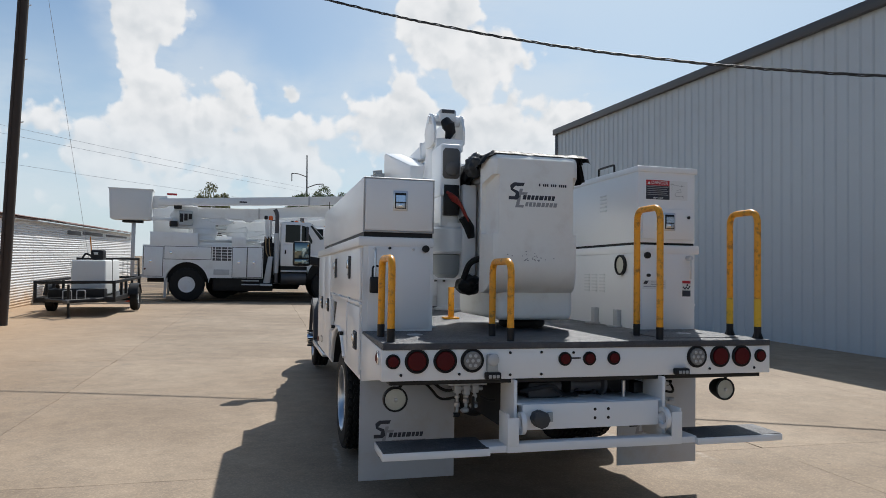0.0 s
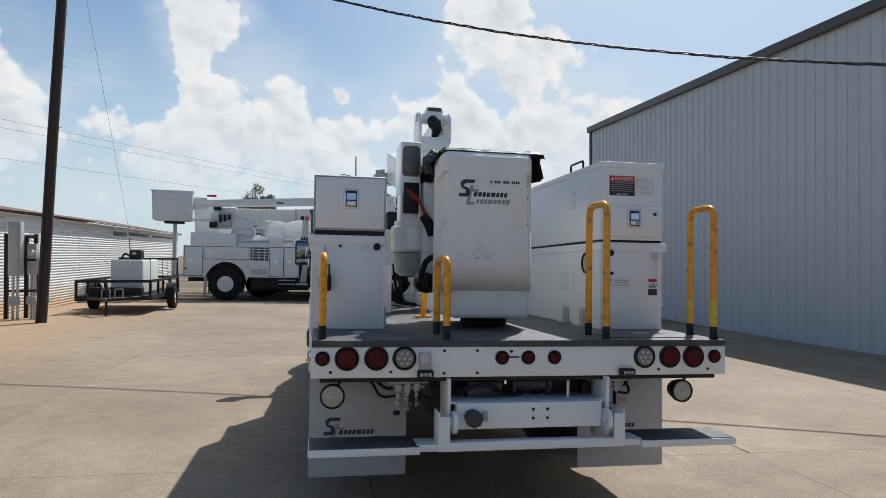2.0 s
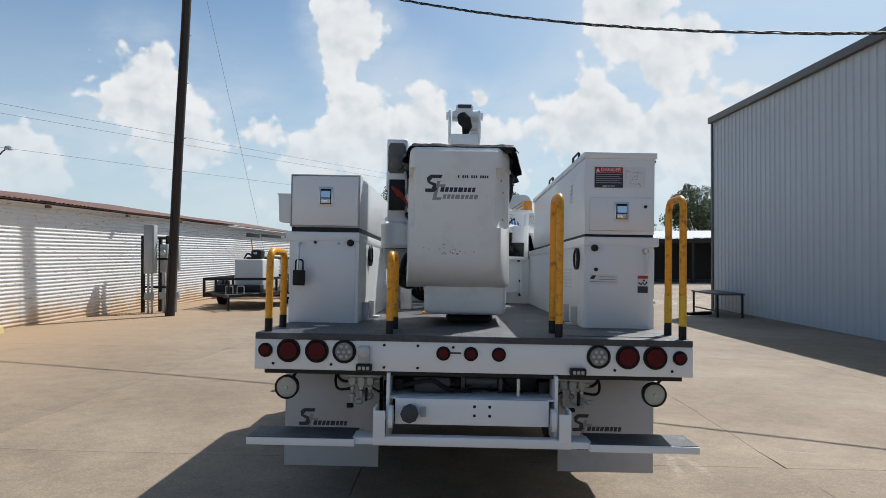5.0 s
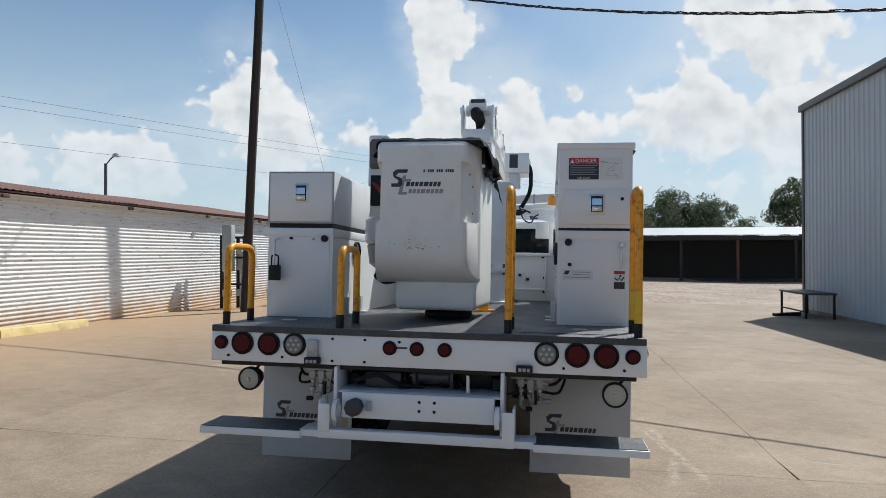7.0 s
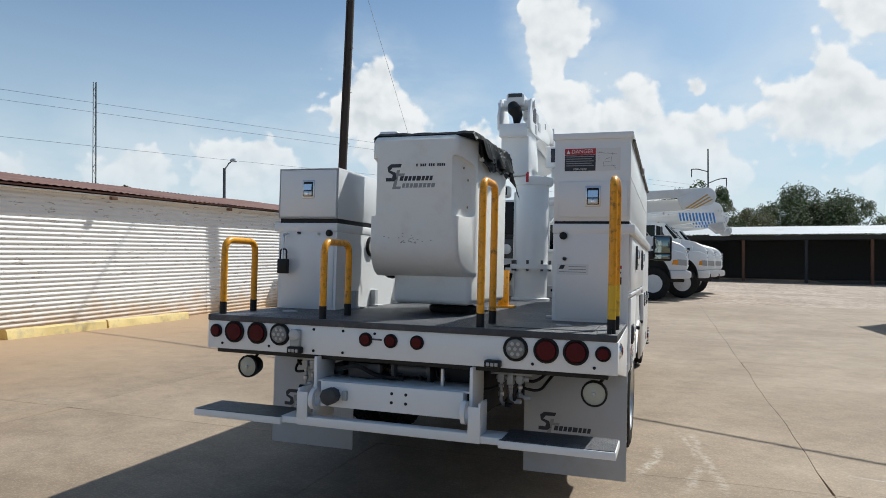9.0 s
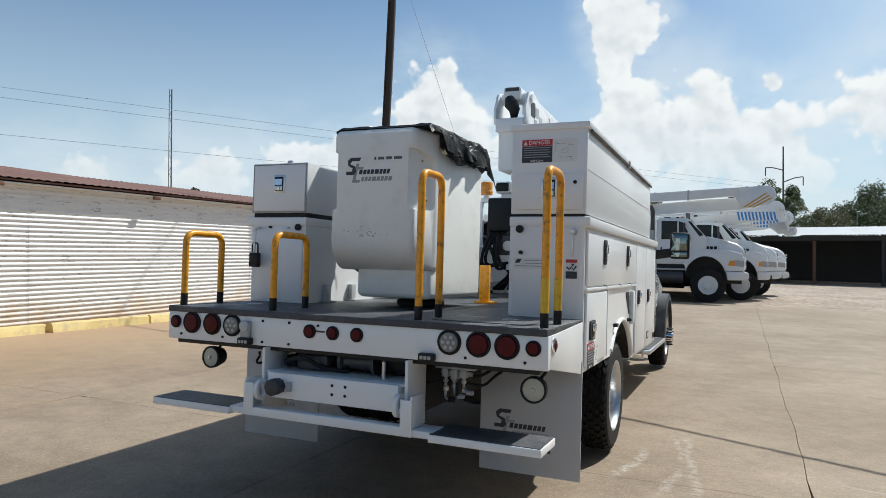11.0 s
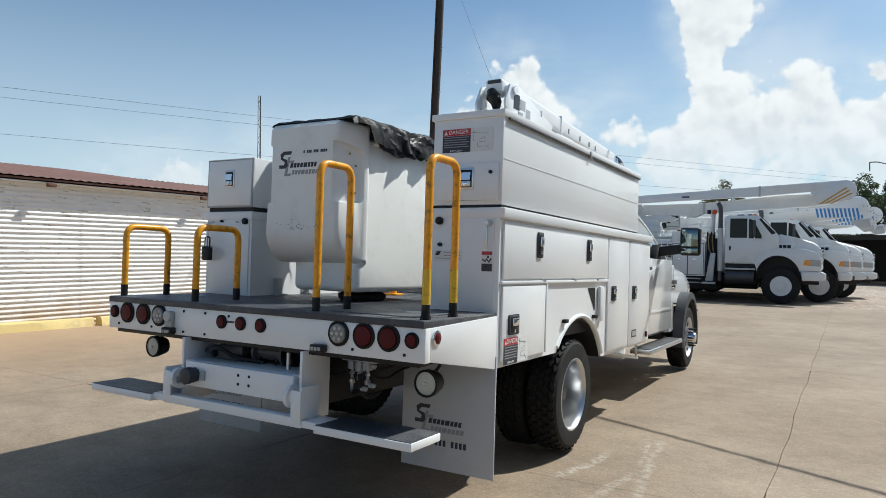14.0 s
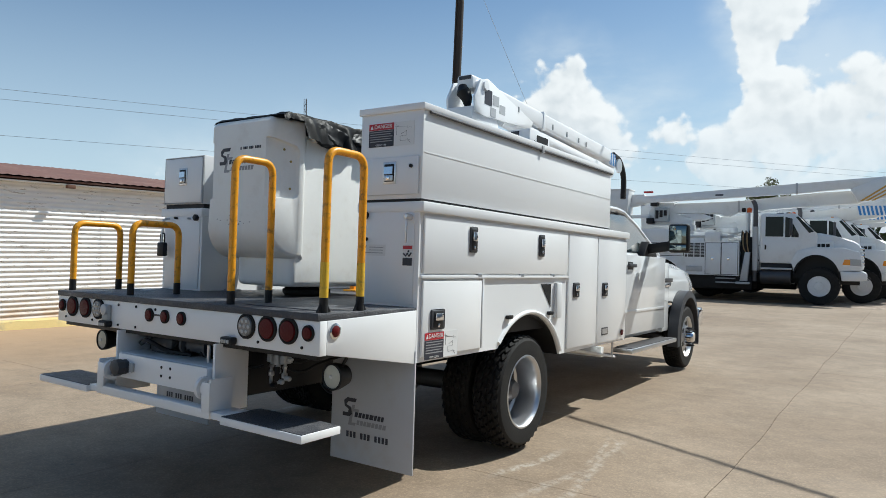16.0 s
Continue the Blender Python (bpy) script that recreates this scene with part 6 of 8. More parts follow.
part("reel", lathe(bmesh.new(), [(0.05, -0.05), (0.16, -0.05), (0.16, 0.05), (0.05, 0.05)], (-0.62, 2.3, 1.75), "y", 26), GALV, truck)
part("mount_leg", box(bmesh.new(), -0.62, -0.52, 2.6, 2.75, 1.15, 1.75, 0.006), WHITE, truck)
for k in range(4):
    part("hose", sweep(bmesh.new(), bend([(-0.55 + 0.04 * k, 2.9, 1.9), (-0.6 + 0.05 * k, 2.6, 1.5), (-0.5 + 0.03 * k, 2.7, 1.25), (-0.2, 3.2, 1.2)], 0.15, 5), 0.016, 8), RUBBER, truck)


# cab
def section(bm, rings, close=True):
    """Skin through rings of points with the same count."""
    vs = [[bm.verts.new(p) for p in r] for r in rings]
    n = len(vs[0])
    for a, b in zip(vs, vs[1:]):
        for k in range(n - (0 if close else 1)):
            bm.faces.new((a[k], a[(k + 1) % n], b[(k + 1) % n], b[k]))
    if close:
        bm.faces.new(vs[0][::-1])
        bm.faces.new(vs[-1])
    return bm


def half_ring(y, pts):
    """Mirror a right-hand outline (x, z) from roof centre down to floor centre into a closed ring."""
    r = [(x, y, z) for x, z in pts]
    return r + [(-x, y, z) for x, z in reversed(pts)]


cab = thing("cab", pose(0, 0, 0), "", "")
cab.parent = truck
cab.matrix_basis = Matrix.Translation((0, 4.36 * (1 - 1.1434), 0)) @ Matrix.Diagonal((1, 1.1434, 1, 1))
# lower shell: doors and cowl
low = [(0.5, 1.60), (0.93, 1.60), (1.0, 1.52), (1.03, 1.30), (1.015, 1.0), (0.99, 0.72), (0.93, 0.62), (0.4, 0.60)]
shell = bmesh.new()
section(shell, [half_ring(y, [(x * k, z) for x, z in low]) for y, k in ((4.36, 0.985), (4.42, 1.0), (5.2, 1.0), (6.1, 1.0))])
part("cab_shell", shell, CAB_WHITE, cab, "white cab shell")
# greenhouse


def strip(bm, pts, r):
    sweep(bm, pts, r, 8)


for s in (-1, 1):
    post = bmesh.new()
    strip(post, [(s * 0.955, 4.42, 1.58), (s * 0.86, 4.50, 1.98), (s * 0.78, 4.6, 2.06)], 0.05)
    strip(post, [(s * 0.80, 4.55, 2.06), (s * 0.81, 5.0, 2.08), (s * 0.80, 5.25, 2.06), (s * 0.84, 5.55, 1.92), (s * 0.90, 5.95, 1.68), (s * 0.93, 6.1, 1.58)], 0.032)
    part("door_frame", post, CAB_WHITE, cab)
rf = bmesh.new()
section(rf, [[(x, y, z + dz) for x, z in [(-0.8, 2.05), (-0.6, 2.1), (0, 2.13), (0.6, 2.1), (0.8, 2.05), (0.78, 2.02), (0, 2.06), (-0.78, 2.02)]] for y, dz in ((4.48, -0.03), (4.6, 0.01), (5.1, 0.02), (5.35, -0.01))])
part("roof", rf, CAB_WHITE, cab)
# glass
for s in (-1, 1):
    gl = bmesh.new()
    prism(gl, [(4.52, 1.60), (4.60, 2.0), (5.22, 2.02), (5.5, 1.92), (5.95, 1.62)], "x", -0.004, 0.004)
    for v in gl.verts:
        v.co.x = v.co.x + s * (0.945 - (v.co.z - 1.60) * 0.27)
    part("side_window", gl, CAB_GLASS, cab)
ws = bmesh.new()
section(ws, [[(x * k, y + (1 - abs(x)) * 0.1, z) for x in (-0.9, -0.5, 0, 0.5, 0.9)] for y, z, k in ((6.08, 1.60, 1.0), (5.70, 1.84, 0.95), (5.36, 2.05, 0.87))], close=False)
part("windscreen", ws, CAB_GLASS, cab)
rw = part("rear_window", box(bmesh.new(), -0.72, 0.72, 4.42, 4.43, 1.62, 1.99, 0.003), GLASS, cab)
part("cab_back", box(bmesh.new(), -0.85, 0.85, 4.40, 4.45, 1.99, 2.07, 0.01), CAB_WHITE, cab)
seat_b = part("seat_back", box(bmesh.new(), 0.2, 0.65, 4.6, 4.75, 1.2, 1.85, 0.06, 3), FLARE, cab)
# bonnet and wings
bon = bmesh.new()
nose = [(0.4, 1.60), (0.78, 1.56), (0.93, 1.47), (1.0, 1.30), (1.0, 1.02), (0.97, 1.0), (0.4, 0.98)]
section(bon, [half_ring(y, [(x * kx, z * kz + dz) for x, z in nose]) for y, kx, kz, dz in ((6.08, 1.02, 1.0, 0.0), (6.5, 1.0, 1.0, -0.03), (7.2, 0.98, 0.97, -0.03), (7.55, 0.94, 0.94, -0.02), (7.68, 0.86, 0.9, 0.02))])
part("bonnet", bon, CAB_WHITE, cab)
part("grille", box(bmesh.new(), -0.72, 0.72, 7.62, 7.72, 0.95, 1.36, 0.03), CHROME, cab)
part("front_bumper", box(bmesh.new(), -1.02, 1.02, 7.62, 7.86, 0.58, 0.86, 0.04, 3), CHROME, cab)
for s in (-1, 1):
    ar = []
    for rr, x0 in ((0.56, 1.0), (0.56, 1.13), (0.48, 1.14), (0.47, 1.0)):
        ar.append([(s * x0, 6.80 + rr * 0.84 * math.cos(t), 0.50 + rr * 1.13 * math.sin(t)) for t in [math.radians(a) for a in range(-12, 193, 8)]])
    fb = bmesh.new()
    section(fb, [[ring[k] for ring in ar] for k in range(len(ar[0]))])
    part("wheel_flare", fb, FLARE, cab, "grey-black plastic wheel flare")
    a, b = sorted((s * 0.6, s * 1.01))
    part("wing_panel", box(bmesh.new(), a, b, 6.1, 6.32, 0.62, 1.5, 0.02), CAB_WHITE, cab)
    # door details
    dr = part("door", box(bmesh.new(), *sorted((s * 1.024, s * 1.036)), 4.47, 6.08, 0.68, 1.56, 0.006), CAB_WHITE, cab)
    hn = part("door_handle", box(bmesh.new(), *sorted((s * 1.036, s * 1.075)), 4.84, 5.04, 1.425, 1.465, 0.012), FLARE, dr)
    part("handle_recess", box(bmesh.new(), *sorted((s * 1.034, s * 1.040)), 4.86, 5.0, 1.40, 1.485, 0.002), BLACK, dr)
    part("moulding", box(bmesh.new(), *sorted((s * 1.036, s * 1.044)), 4.5, 6.06, 0.92, 0.95, 0.003), CAB_WHITE, dr)
    em = part("model_badge", box(bmesh.new(), *sorted((s * 1.012, s * 1.022)), 6.14, 6.34, 1.19, 1.23, 0.002), CHROME, cab)
    part("model_badge", box(bmesh.new(), *sorted((s * 1.012, s * 1.022)), 6.14, 6.42, 1.25, 1.30, 0.002), DARK_STEEL, cab)
    # mirror
    mr = part("door_mirror", box(bmesh.new(), *sorted((s * 1.27, s * 1.50)), 5.44, 5.54, 1.61, 1.94, 0.03, 3), BLACK, cab, "black tow mirror on its arm")
    part("mirror_glass", box(bmesh.new(), *sorted((s * 1.29, s * 1.48)), 5.434, 5.442, 1.715, 1.92, 0.006), MIRROR, mr)
    part("wide_mirror_glass", box(bmesh.new(), *sorted((s * 1.29, s * 1.48)), 5.434, 5.442, 1.635, 1.70, 0.006), MIRROR, mr)
    part("mirror_arm", prism(bmesh.new(), [(0.97, 1.58), (1.33, 1.64), (1.33, 1.75), (0.97, 1.70)] if s > 0 else [(-0.97, 1.58), (-1.33, 1.64), (-1.33, 1.75), (-0.97, 1.70)], "y", 5.47, 5.55, 0.012), BLACK, mr)
    part("mirror_base", prism(bmesh.new(), [(5.35, 1.56), (5.8, 1.56), (5.7, 1.66), (5.5, 1.74)], "x", *sorted((s * 0.93, s * 1.03)), 0.01), BLACK, mr)
    # running board
    sb_ = part("running_board", box(bmesh.new(), *sorted((s * 0.93, s * 1.16)), 4.73, 6.2, 0.50, 0.55, 0.012), STEEL, cab, "silver running board")
    part("tread", box(bmesh.new(), *sorted((s * 0.95, s * 1.14)), 4.76, 6.1, 0.55, 0.556), DARK_STEEL, sb_)
    part("board_bracket", box(bmesh.new(), *sorted((s * 0.5, s * 1.0)), 4.3, 4.36, 0.5, 0.6), WHITE, sb_)
part("step_plate", prism(bmesh.new(), [(3.3, 0.66), (4.3, 0.51), (4.3, 0.53), (3.3, 0.685)], "x", 0.8, 1.15, 0.004), WHITE_FLAT, truck)
part("jounce", cyl(bmesh.new(), (1.15, 4.2, 0.53), (1.15, 4.2, 0.72), 0.012, 8), STEEL, truck)
part("antenna", cyl(bmesh.new(), (-0.95, 6.3, 1.5), (-0.97, 6.3, 2.55), 0.006, 6), BLACK, truck)


# ---- parked utility trucks ----
def half_arch(cx, cz, rx, rz, a0=4, a1=176, step=8):
    return [(cx + rx * math.cos(a), cz + rz * math.sin(a)) for a in [math.radians(v) for v in range(a0, a1 + 1, step)]]


def far_wheel(t, wx, s, k):
    """Tall off-road tyre on a white disc wheel; k: the disc's share of the size."""
    c = (wx, s * 0.98, 0.68)
    whl = part("wheel", lathe(bmesh.new(), [(0.38 * k, -0.17), (0.56, -0.2), (0.655, -0.175), (0.68, -0.13), (0.68, 0.13), (0.655, 0.175), (0.56, 0.2), (0.38 * k, 0.17)], c, "y", 44, closed=True), RUBBER, t)
    for n in range(26):
        a = 2 * math.pi * n / 26
        lug = box(bmesh.new(), -0.05, 0.05, -0.17, 0.17, 0.66, 0.688)
        bmesh.ops.transform(lug, matrix=Matrix.Translation(c) @ Matrix.Rotation(a, 4, "Y"), verts=lug.verts)
        part("tread_lug", lug, RUBBER, whl, smooth=0)
    rim = part("rim", lathe(bmesh.new(), [(0.38 * k, -0.15), (0.385 * k, s * 0.165), (0.35 * k, s * 0.17), (0.32 * k, s * 0.10), (0.21 * k, s * 0.13), (0.18 * k, s * 0.13), (0.16 * k, s * 0.19), (0.02, s * 0.195)], c, "y", 32), FAR_WHITE, whl)
    part("rim_groove", lathe(bmesh.new(), [(0.334 * k, s * 0.118), (0.334 * k, s * 0.126), (0.318 * k, s * 0.116), (0.318 * k, s * 0.108)], c, "y", 32, closed=True), DARK_STEEL, rim)
    for n in range(8):
        a = 2 * math.pi * (n + 0.4) / 8
        part("hand_hole", lathe(bmesh.new(), [(0.034, 0), (0.034, s * 0.012), (0.002, s * 0.012)], (wx + 0.262 * k * math.cos(a), s * 1.094, 0.68 + 0.262 * k * math.sin(a)), "y", 10), BLACK, rim)


def far_truck(m, label, kind):
    """Lifted conventional-cab utility truck with folded boom. Local x ahead, y to its left, origin on the ground under the front axle."""
    t = thing("utility_truck", m, label, "truck", "row of parked utility trucks")
    # cab, bonnet, wings
    cabm = part("cab", prism(bmesh.new(), [(-2.03, 1.50), (-2.03, 3.30), (-1.95, 3.40), (-0.84, 3.40), (-0.74, 3.34), (-0.16, 2.70), (-0.08, 2.60), (-0.08, 1.95), (-0.55, 1.95), (-0.86, 1.50)], "y", -1.06, 1.06, 0.05, 3), FAR_WHITE, t)
    part("bonnet", prism(bmesh.new(), [(-0.12, 2.69), (0.5, 2.56), (1.08, 2.38), (1.30, 2.22), (1.40, 1.95), (1.42, 1.30), (0.68, 1.30), (0.66, 1.88), (-0.12, 1.88)], "y", -0.86, 0.86, 0.09, 3), FAR_WHITE, t)
    part("windscreen", prism(bmesh.new(), [(-0.715, 3.325), (-0.70, 3.34), (-0.15, 2.735), (-0.165, 2.72)], "y", -0.95, 0.95), GLASS, cabm)
    part("wheel_well", box(bmesh.new(), -0.88, 0.66, -0.72, 0.72, 0.95, 1.86), BLACK, t)
    part("visor_lamp", box(bmesh.new(), -1.1, -1.0, -0.6, -0.3, 3.40, 3.46, 0.02), AMBER, cabm)
    for s in (-1, 1):
        def side(a, b):
            return sorted((s * a, s * b))
        arch = half_arch(-0.11, 1.0, 0.75, 0.83)
        part("wing", prism(bmesh.new(), [(0.64, 1.28), (1.34, 1.28), (1.38, 1.62), (1.26, 1.98), (0.75, 2.12), (-0.2, 2.14), (-0.75, 1.98), (-0.98, 1.5), (-0.90, 1.5)] + [p for p in arch[::-1]], "y", *side(0.76, 1.10), 0.02), FAR_WHITE, t)
        part("arch_lip", prism(bmesh.new(), half_arch(-0.11, 0.99, 0.78, 0.86) + half_arch(-0.11, 0.99, 0.735, 0.815)[::-1], "y", *side(0.9, 1.125)), BLACK, t)
        part("side_window", prism(bmesh.new(), [(-1.84, 2.52), (-1.84, 3.28), (-1.22, 3.28), (-1.22, 2.52)], "y", *side(1.058, 1.064)), GLASS, cabm)
        part("quarter_window", prism(bmesh.new(), [(-1.16, 2.50), (-1.16, 3.27), (-1.0, 3.22), (-0.70, 2.62), (-0.70, 2.50)], "y", *side(1.058, 1.064)), GLASS, cabm)
        part("windscreen_wrap", prism(bmesh.new(), [(-0.80, 3.25), (-0.73, 3.29), (-0.20, 2.71), (-0.36, 2.66)], "y", *side(1.052, 1.063)), GLASS, cabm)
        door = part("door", box(bmesh.new(), -1.92, -0.62, *side(1.056, 1.070), 1.58, 2.46, 0.01), FAR_WHITE, cabm)
        part("door_handle", box(bmesh.new(), -1.86, -1.80, *side(1.07, 1.10), 2.02, 2.2, 0.008), BLACK, door)
        part("mirror", box(bmesh.new(), -1.0, -0.9, *side(1.2, 1.42), 2.55, 3.2, 0.03), FLARE, t)
        part("mirror_arm", sweep(bmesh.new(), [(-0.95, s * 1.05, 3.25), (-0.95, s * 1.32, 3.22), (-0.95, s * 1.32, 2.48), (-0.95, s * 1.05, 2.45)], 0.016, 6), CHROME, t)
        part("headlamp", prism(bmesh.new(), [(0.98, 1.48), (1.33, 1.46), (1.32, 1.70), (0.98, 1.72)], "y", *side(1.098, 1.108)), CLEAR_LENS, t)
        part("indicator", prism(bmesh.new(), [(0.74, 1.50), (0.98, 1.49), (0.98, 1.70), (0.80, 1.69)], "y", *side(1.098, 1.116)), AMBER, t)
        part("side_marker", box(bmesh.new(), -0.28, -0.19, *side(0.93, 0.955), 2.13, 2.28, 0.01), AMBER, t)
        part("vent_panel", box(bmesh.new(), -0.35, 0.45, *side(0.78, 0.94), 2.05, 2.36, 0.03), FAR_WHITE, t)
        for k in range(3):
            part("vent", box(bmesh.new(), -0.10 + 0.15 * k, 0.02 + 0.15 * k, *side(0.93, 0.955), 2.14, 2.26, 0.01), BLACK, t)
        for k in range(6):
            part("grille_bar", box(bmesh.new(), 1.31 - 0.02 * (k > 3), 1.43, *side(0.52, 0.90), 1.42 + 0.13 * k, 1.48 + 0.13 * k, 0.012), CHROME if k % 2 else FAR_WHITE, t)
        part("fuel_tank", cyl(bmesh.new(), (-2.0, s * 0.86, 0.98), (-0.95, s * 0.86, 0.98), 0.29, 20), DARK_STEEL, t)
        part("cab_step", box(bmesh.new(), -2.0, -0.9, *side(0.8, 1.12), 1.26, 1.33, 0.01), GALV, t)
        part("step_skirt", box(bmesh.new(), -2.0, -0.9, *side(0.7, 0.98), 1.1, 1.5, 0.01), BLACK, t)
        far_wheel(t, 0.0, s, 1.0)
        far_wheel(t, -5.75, s, 0.86)
        # service body
        arch = half_arch(-5.75, 0.70, 0.84, 0.90)
        outline = [(-2.75, 0.97), (-2.75, 2.32), (-7.43, 2.27), (-7.43, 0.95), (-6.62, 0.95)] + arch[::-1] + [(-4.85, 0.97)]
        body = part("service_body", prism(bmesh.new(), outline, "y", *side(0.65, 1.22)), FAR_WHITE, t)
        for a, b, z0, z1 in ((-7.38, -6.68, 1.02, 2.2), (-6.62, -4.84, 1.72, 2.22), (-3.98, -3.42, 1.02, 2.24), (-3.38, -2.80, 1.02, 2.25)):
            part("door_seal", box(bmesh.new(), a - 0.022, b + 0.022, *side(1.219, 1.2225), z0 - 0.022, z1 + 0.022), DARK_STEEL, body)
            d = part("locker_door", box(bmesh.new(), a, b, *side(1.22, 1.236), z0, z1, 0.01), FAR_WHITE, body)
            part("latch", box(bmesh.new(), a + 0.2, a + 0.3, *side(1.236, 1.25), (z0 + z1) / 2 - 0.05, (z0 + z1) / 2 + 0.05, 0.01), CHROME, d)
        part("grille_recess", box(bmesh.new(), -4.77, -4.03, *side(1.218, 1.224), 1.68, 2.24), DARK_STEEL, body)
        for k in range(4):
            part("grille_slat", box(bmesh.new(), -4.77, -4.03, *side(1.22, 1.25), 1.78 + k * 0.12, 1.81 + k * 0.12, 0.004), FAR_WHITE, body)
        for k in range(3):
            part("grille_slat", box(bmesh.new(), -4.68 + 0.24 * k, -4.65 + 0.24 * k, *side(1.22, 1.255), 1.68, 2.24, 0.004), FAR_WHITE, body)
        part("step_pocket", box(bmesh.new(), -4.72, -4.1, *side(1.22, 1.232), 1.1, 1.32, 0.01), GALV, body)
        part("top_locker", box(bmesh.new(), -7.17, -5.36, *side(0.70, 1.21), 2.27, 2.80, 0.012), FAR_WHITE, body)
        part("top_locker", box(bmesh.new(), -4.02, -3.45, *side(0.75, 1.21), 2.3, 2.68, 0.012), FAR_WHITE, body)
        part("tray", box(bmesh.new(), -5.3, -4.05, *side(0.70, 1.15), 2.3, 2.42, 0.01), FAR_WHITE, body)
        for k in range(4):
            part("tray_pole", cyl(bmesh.new(), (-5.3, s * (0.8 + 0.09 * k), 2.46 + 0.05 * (k % 2)), (-3.0, s * (0.8 + 0.09 * k), 2.5 + 0.05 * (k % 2)), 0.035, 8), TANK, body)
        part("rear_leg", prism(bmesh.new(), [(-6.62, 0.95), (-6.48, 0.95), (-6.54, 0.15), (-6.62, 0.15)], "y", *side(1.0, 1.1)), GALV, body)
        part("tail_lamp", lathe(bmesh.new(), [(0.04, 0), (0.04, s * 0.012), (0.005, s * 0.016)], (-7.33, s * 1.236, 1.3), "y", 12), RED_LENS, body)
        part("step_rack", box(bmesh.new(), -3.6, -2.9, *side(0.9, 1.2), 0.68, 0.72, 0.006), GALV, body)
        part("step_rack", box(bmesh.new(), -3.6, -2.9, *side(0.9, 1.2), 0.84, 0.88, 0.006), GALV, body)
    # black block added to darken the underbody and hide the wheels behind
    part("under_tank", box(bmesh.new(), -4.75, -2.3, -0.9, 0.9, 0.42, 0.98, 0.05), BLACK, t)
    part("rear_well", box(bmesh.new(), -6.66, -4.84, -0.68, 0.68, 0.85, 1.62), BLACK, t)
    part("bumper", prism(bmesh.new(), [(0.66, 1.26), (1.40, 1.26), (1.52, 1.2), (1.52, 0.98), (1.40, 0.92), (0.72, 0.90)], "y", -1.13, 1.13, 0.04, 3), FAR_WHITE, t)
    part("grille", box(bmesh.new(), 1.36, 1.44, -0.55, 0.55, 1.38, 2.1, 0.03), DARK_STEEL, t)
    part("tow_hook", lathe(bmesh.new(), [(0.07, -0.015), (0.07, 0.015), (0.04, 0.015), (0.04, -0.015)], (1.56, -0.75, 1.02), "y", 16, closed=True), DARK_STEEL, t)
    part("exhaust_pipe", sweep(bmesh.new(), bend([(-2.2, -1.0, 0.8), (-2.2, -1.0, 3.72), (-2.3, -1.0, 3.92)], 0.1, 4), 0.085, 14), DARK_STEEL, t, "dark steel exhaust pipe")
    part("heat_shield", cyl(bmesh.new(), (-2.2, -1.0, 1.2), (-2.2, -1.0, 2.9), 0.105, 14), GALV, t)
    part("beacon_post", cyl(bmesh.new(), (-2.45, -0.8, 2.3), (-2.45, -0.8, 3.48), 0.04, 10), GALV, t)
    part("beacon", lathe(bmesh.new(), [(0.09, 0), (0.09, 0.16), (0.02, 0.2)], (-2.45, -0.8, 3.46), "z", 14), mat("amber_red", (0.75, 0.12, 0.01), 0.3), t)
    part("spot_lamp", box(bmesh.new(), -2.72, -2.58, -0.9, -0.75, 3.48, 3.64, 0.02), BLACK, t)
    part("chassis_rail", box(bmesh.new(), -7.3, 1.3, -0.45, 0.45, 0.75, 1.1, 0.01), BLACK, t)
    part("axle", cyl(bmesh.new(), (-5.75, -0.9, 0.62), (-5.75, 0.9, 0.62), 0.12, 12), BLACK, t)
    part("axle", cyl(bmesh.new(), (0, -0.9, 0.62), (0, 0.9, 0.62), 0.09, 12), BLACK, t)
    part("transfer_case", box(bmesh.new(), -3.2, -2.3, -0.4, 0.4, 0.62, 0.95, 0.04), BLACK, t)
    # outrigger leg and hoses between cab and body
    part("outrigger", prism(bmesh.new(), [(-2.72, 0.78), (-2.44, 0.78), (-2.36, 1.9), (-2.54, 1.9)], "y", -1.2, -1.0, 0.012), GALV, t)
    part("outrigger_pad", box(bmesh.new(), -2.86, -2.36, -1.25, -0.92, 0.66, 0.74, 0.01), GALV, t)
    rack = part("hose_rack", box(bmesh.new(), -2.72, -2.3, -0.9, 0.9, 1.1, 2.5, 0.01), BLACK, t)
    for k in range(7):
        part("hose", sweep(bmesh.new(), bend([(-2.68 + k * 0.045, -0.93, 2.75 - 0.05 * (k % 3)), (-2.70 + k * 0.05, -0.99, 2.35), (-2.66 + k * 0.05, -1.0, 2.0), (-2.5 + 0.02 * k, -0.95, 1.85)], 0.15, 4), 0.024, 7), (RUBBER, TANK_TAN, RUBBER)[k % 3], rack)
    part("deck", box(bmesh.new(), -7.35, -2.8, -0.65, 0.65, 1.1, 1.25), DARK_STEEL, t)
    # turret, winch, booms
    dz, dx = kind["drop"], kind["shift"]
    tip = 2.3 + dx
    part("turret", lathe(bmesh.new(), [(0.5, 1.2), (0.45, 1.5), (0.42, 2.7), (0.5, 2.8), (0.5, 3.0), (0.1, 3.0)], (-5.1, 0, 0), "z", 24), FAR_WHITE, t)
    part("turret_head", prism(bmesh.new(), [(-6.55, 3.0), (-4.7, 3.0), (-4.7, 3.3), (-5.4, 3.45 + dz), (-5.4, 3.95 + dz), (-6.2, 3.95 + dz), (-6.5, 3.6)], "y", -0.30, 0.45, 0.04), FAR_WHITE, t)
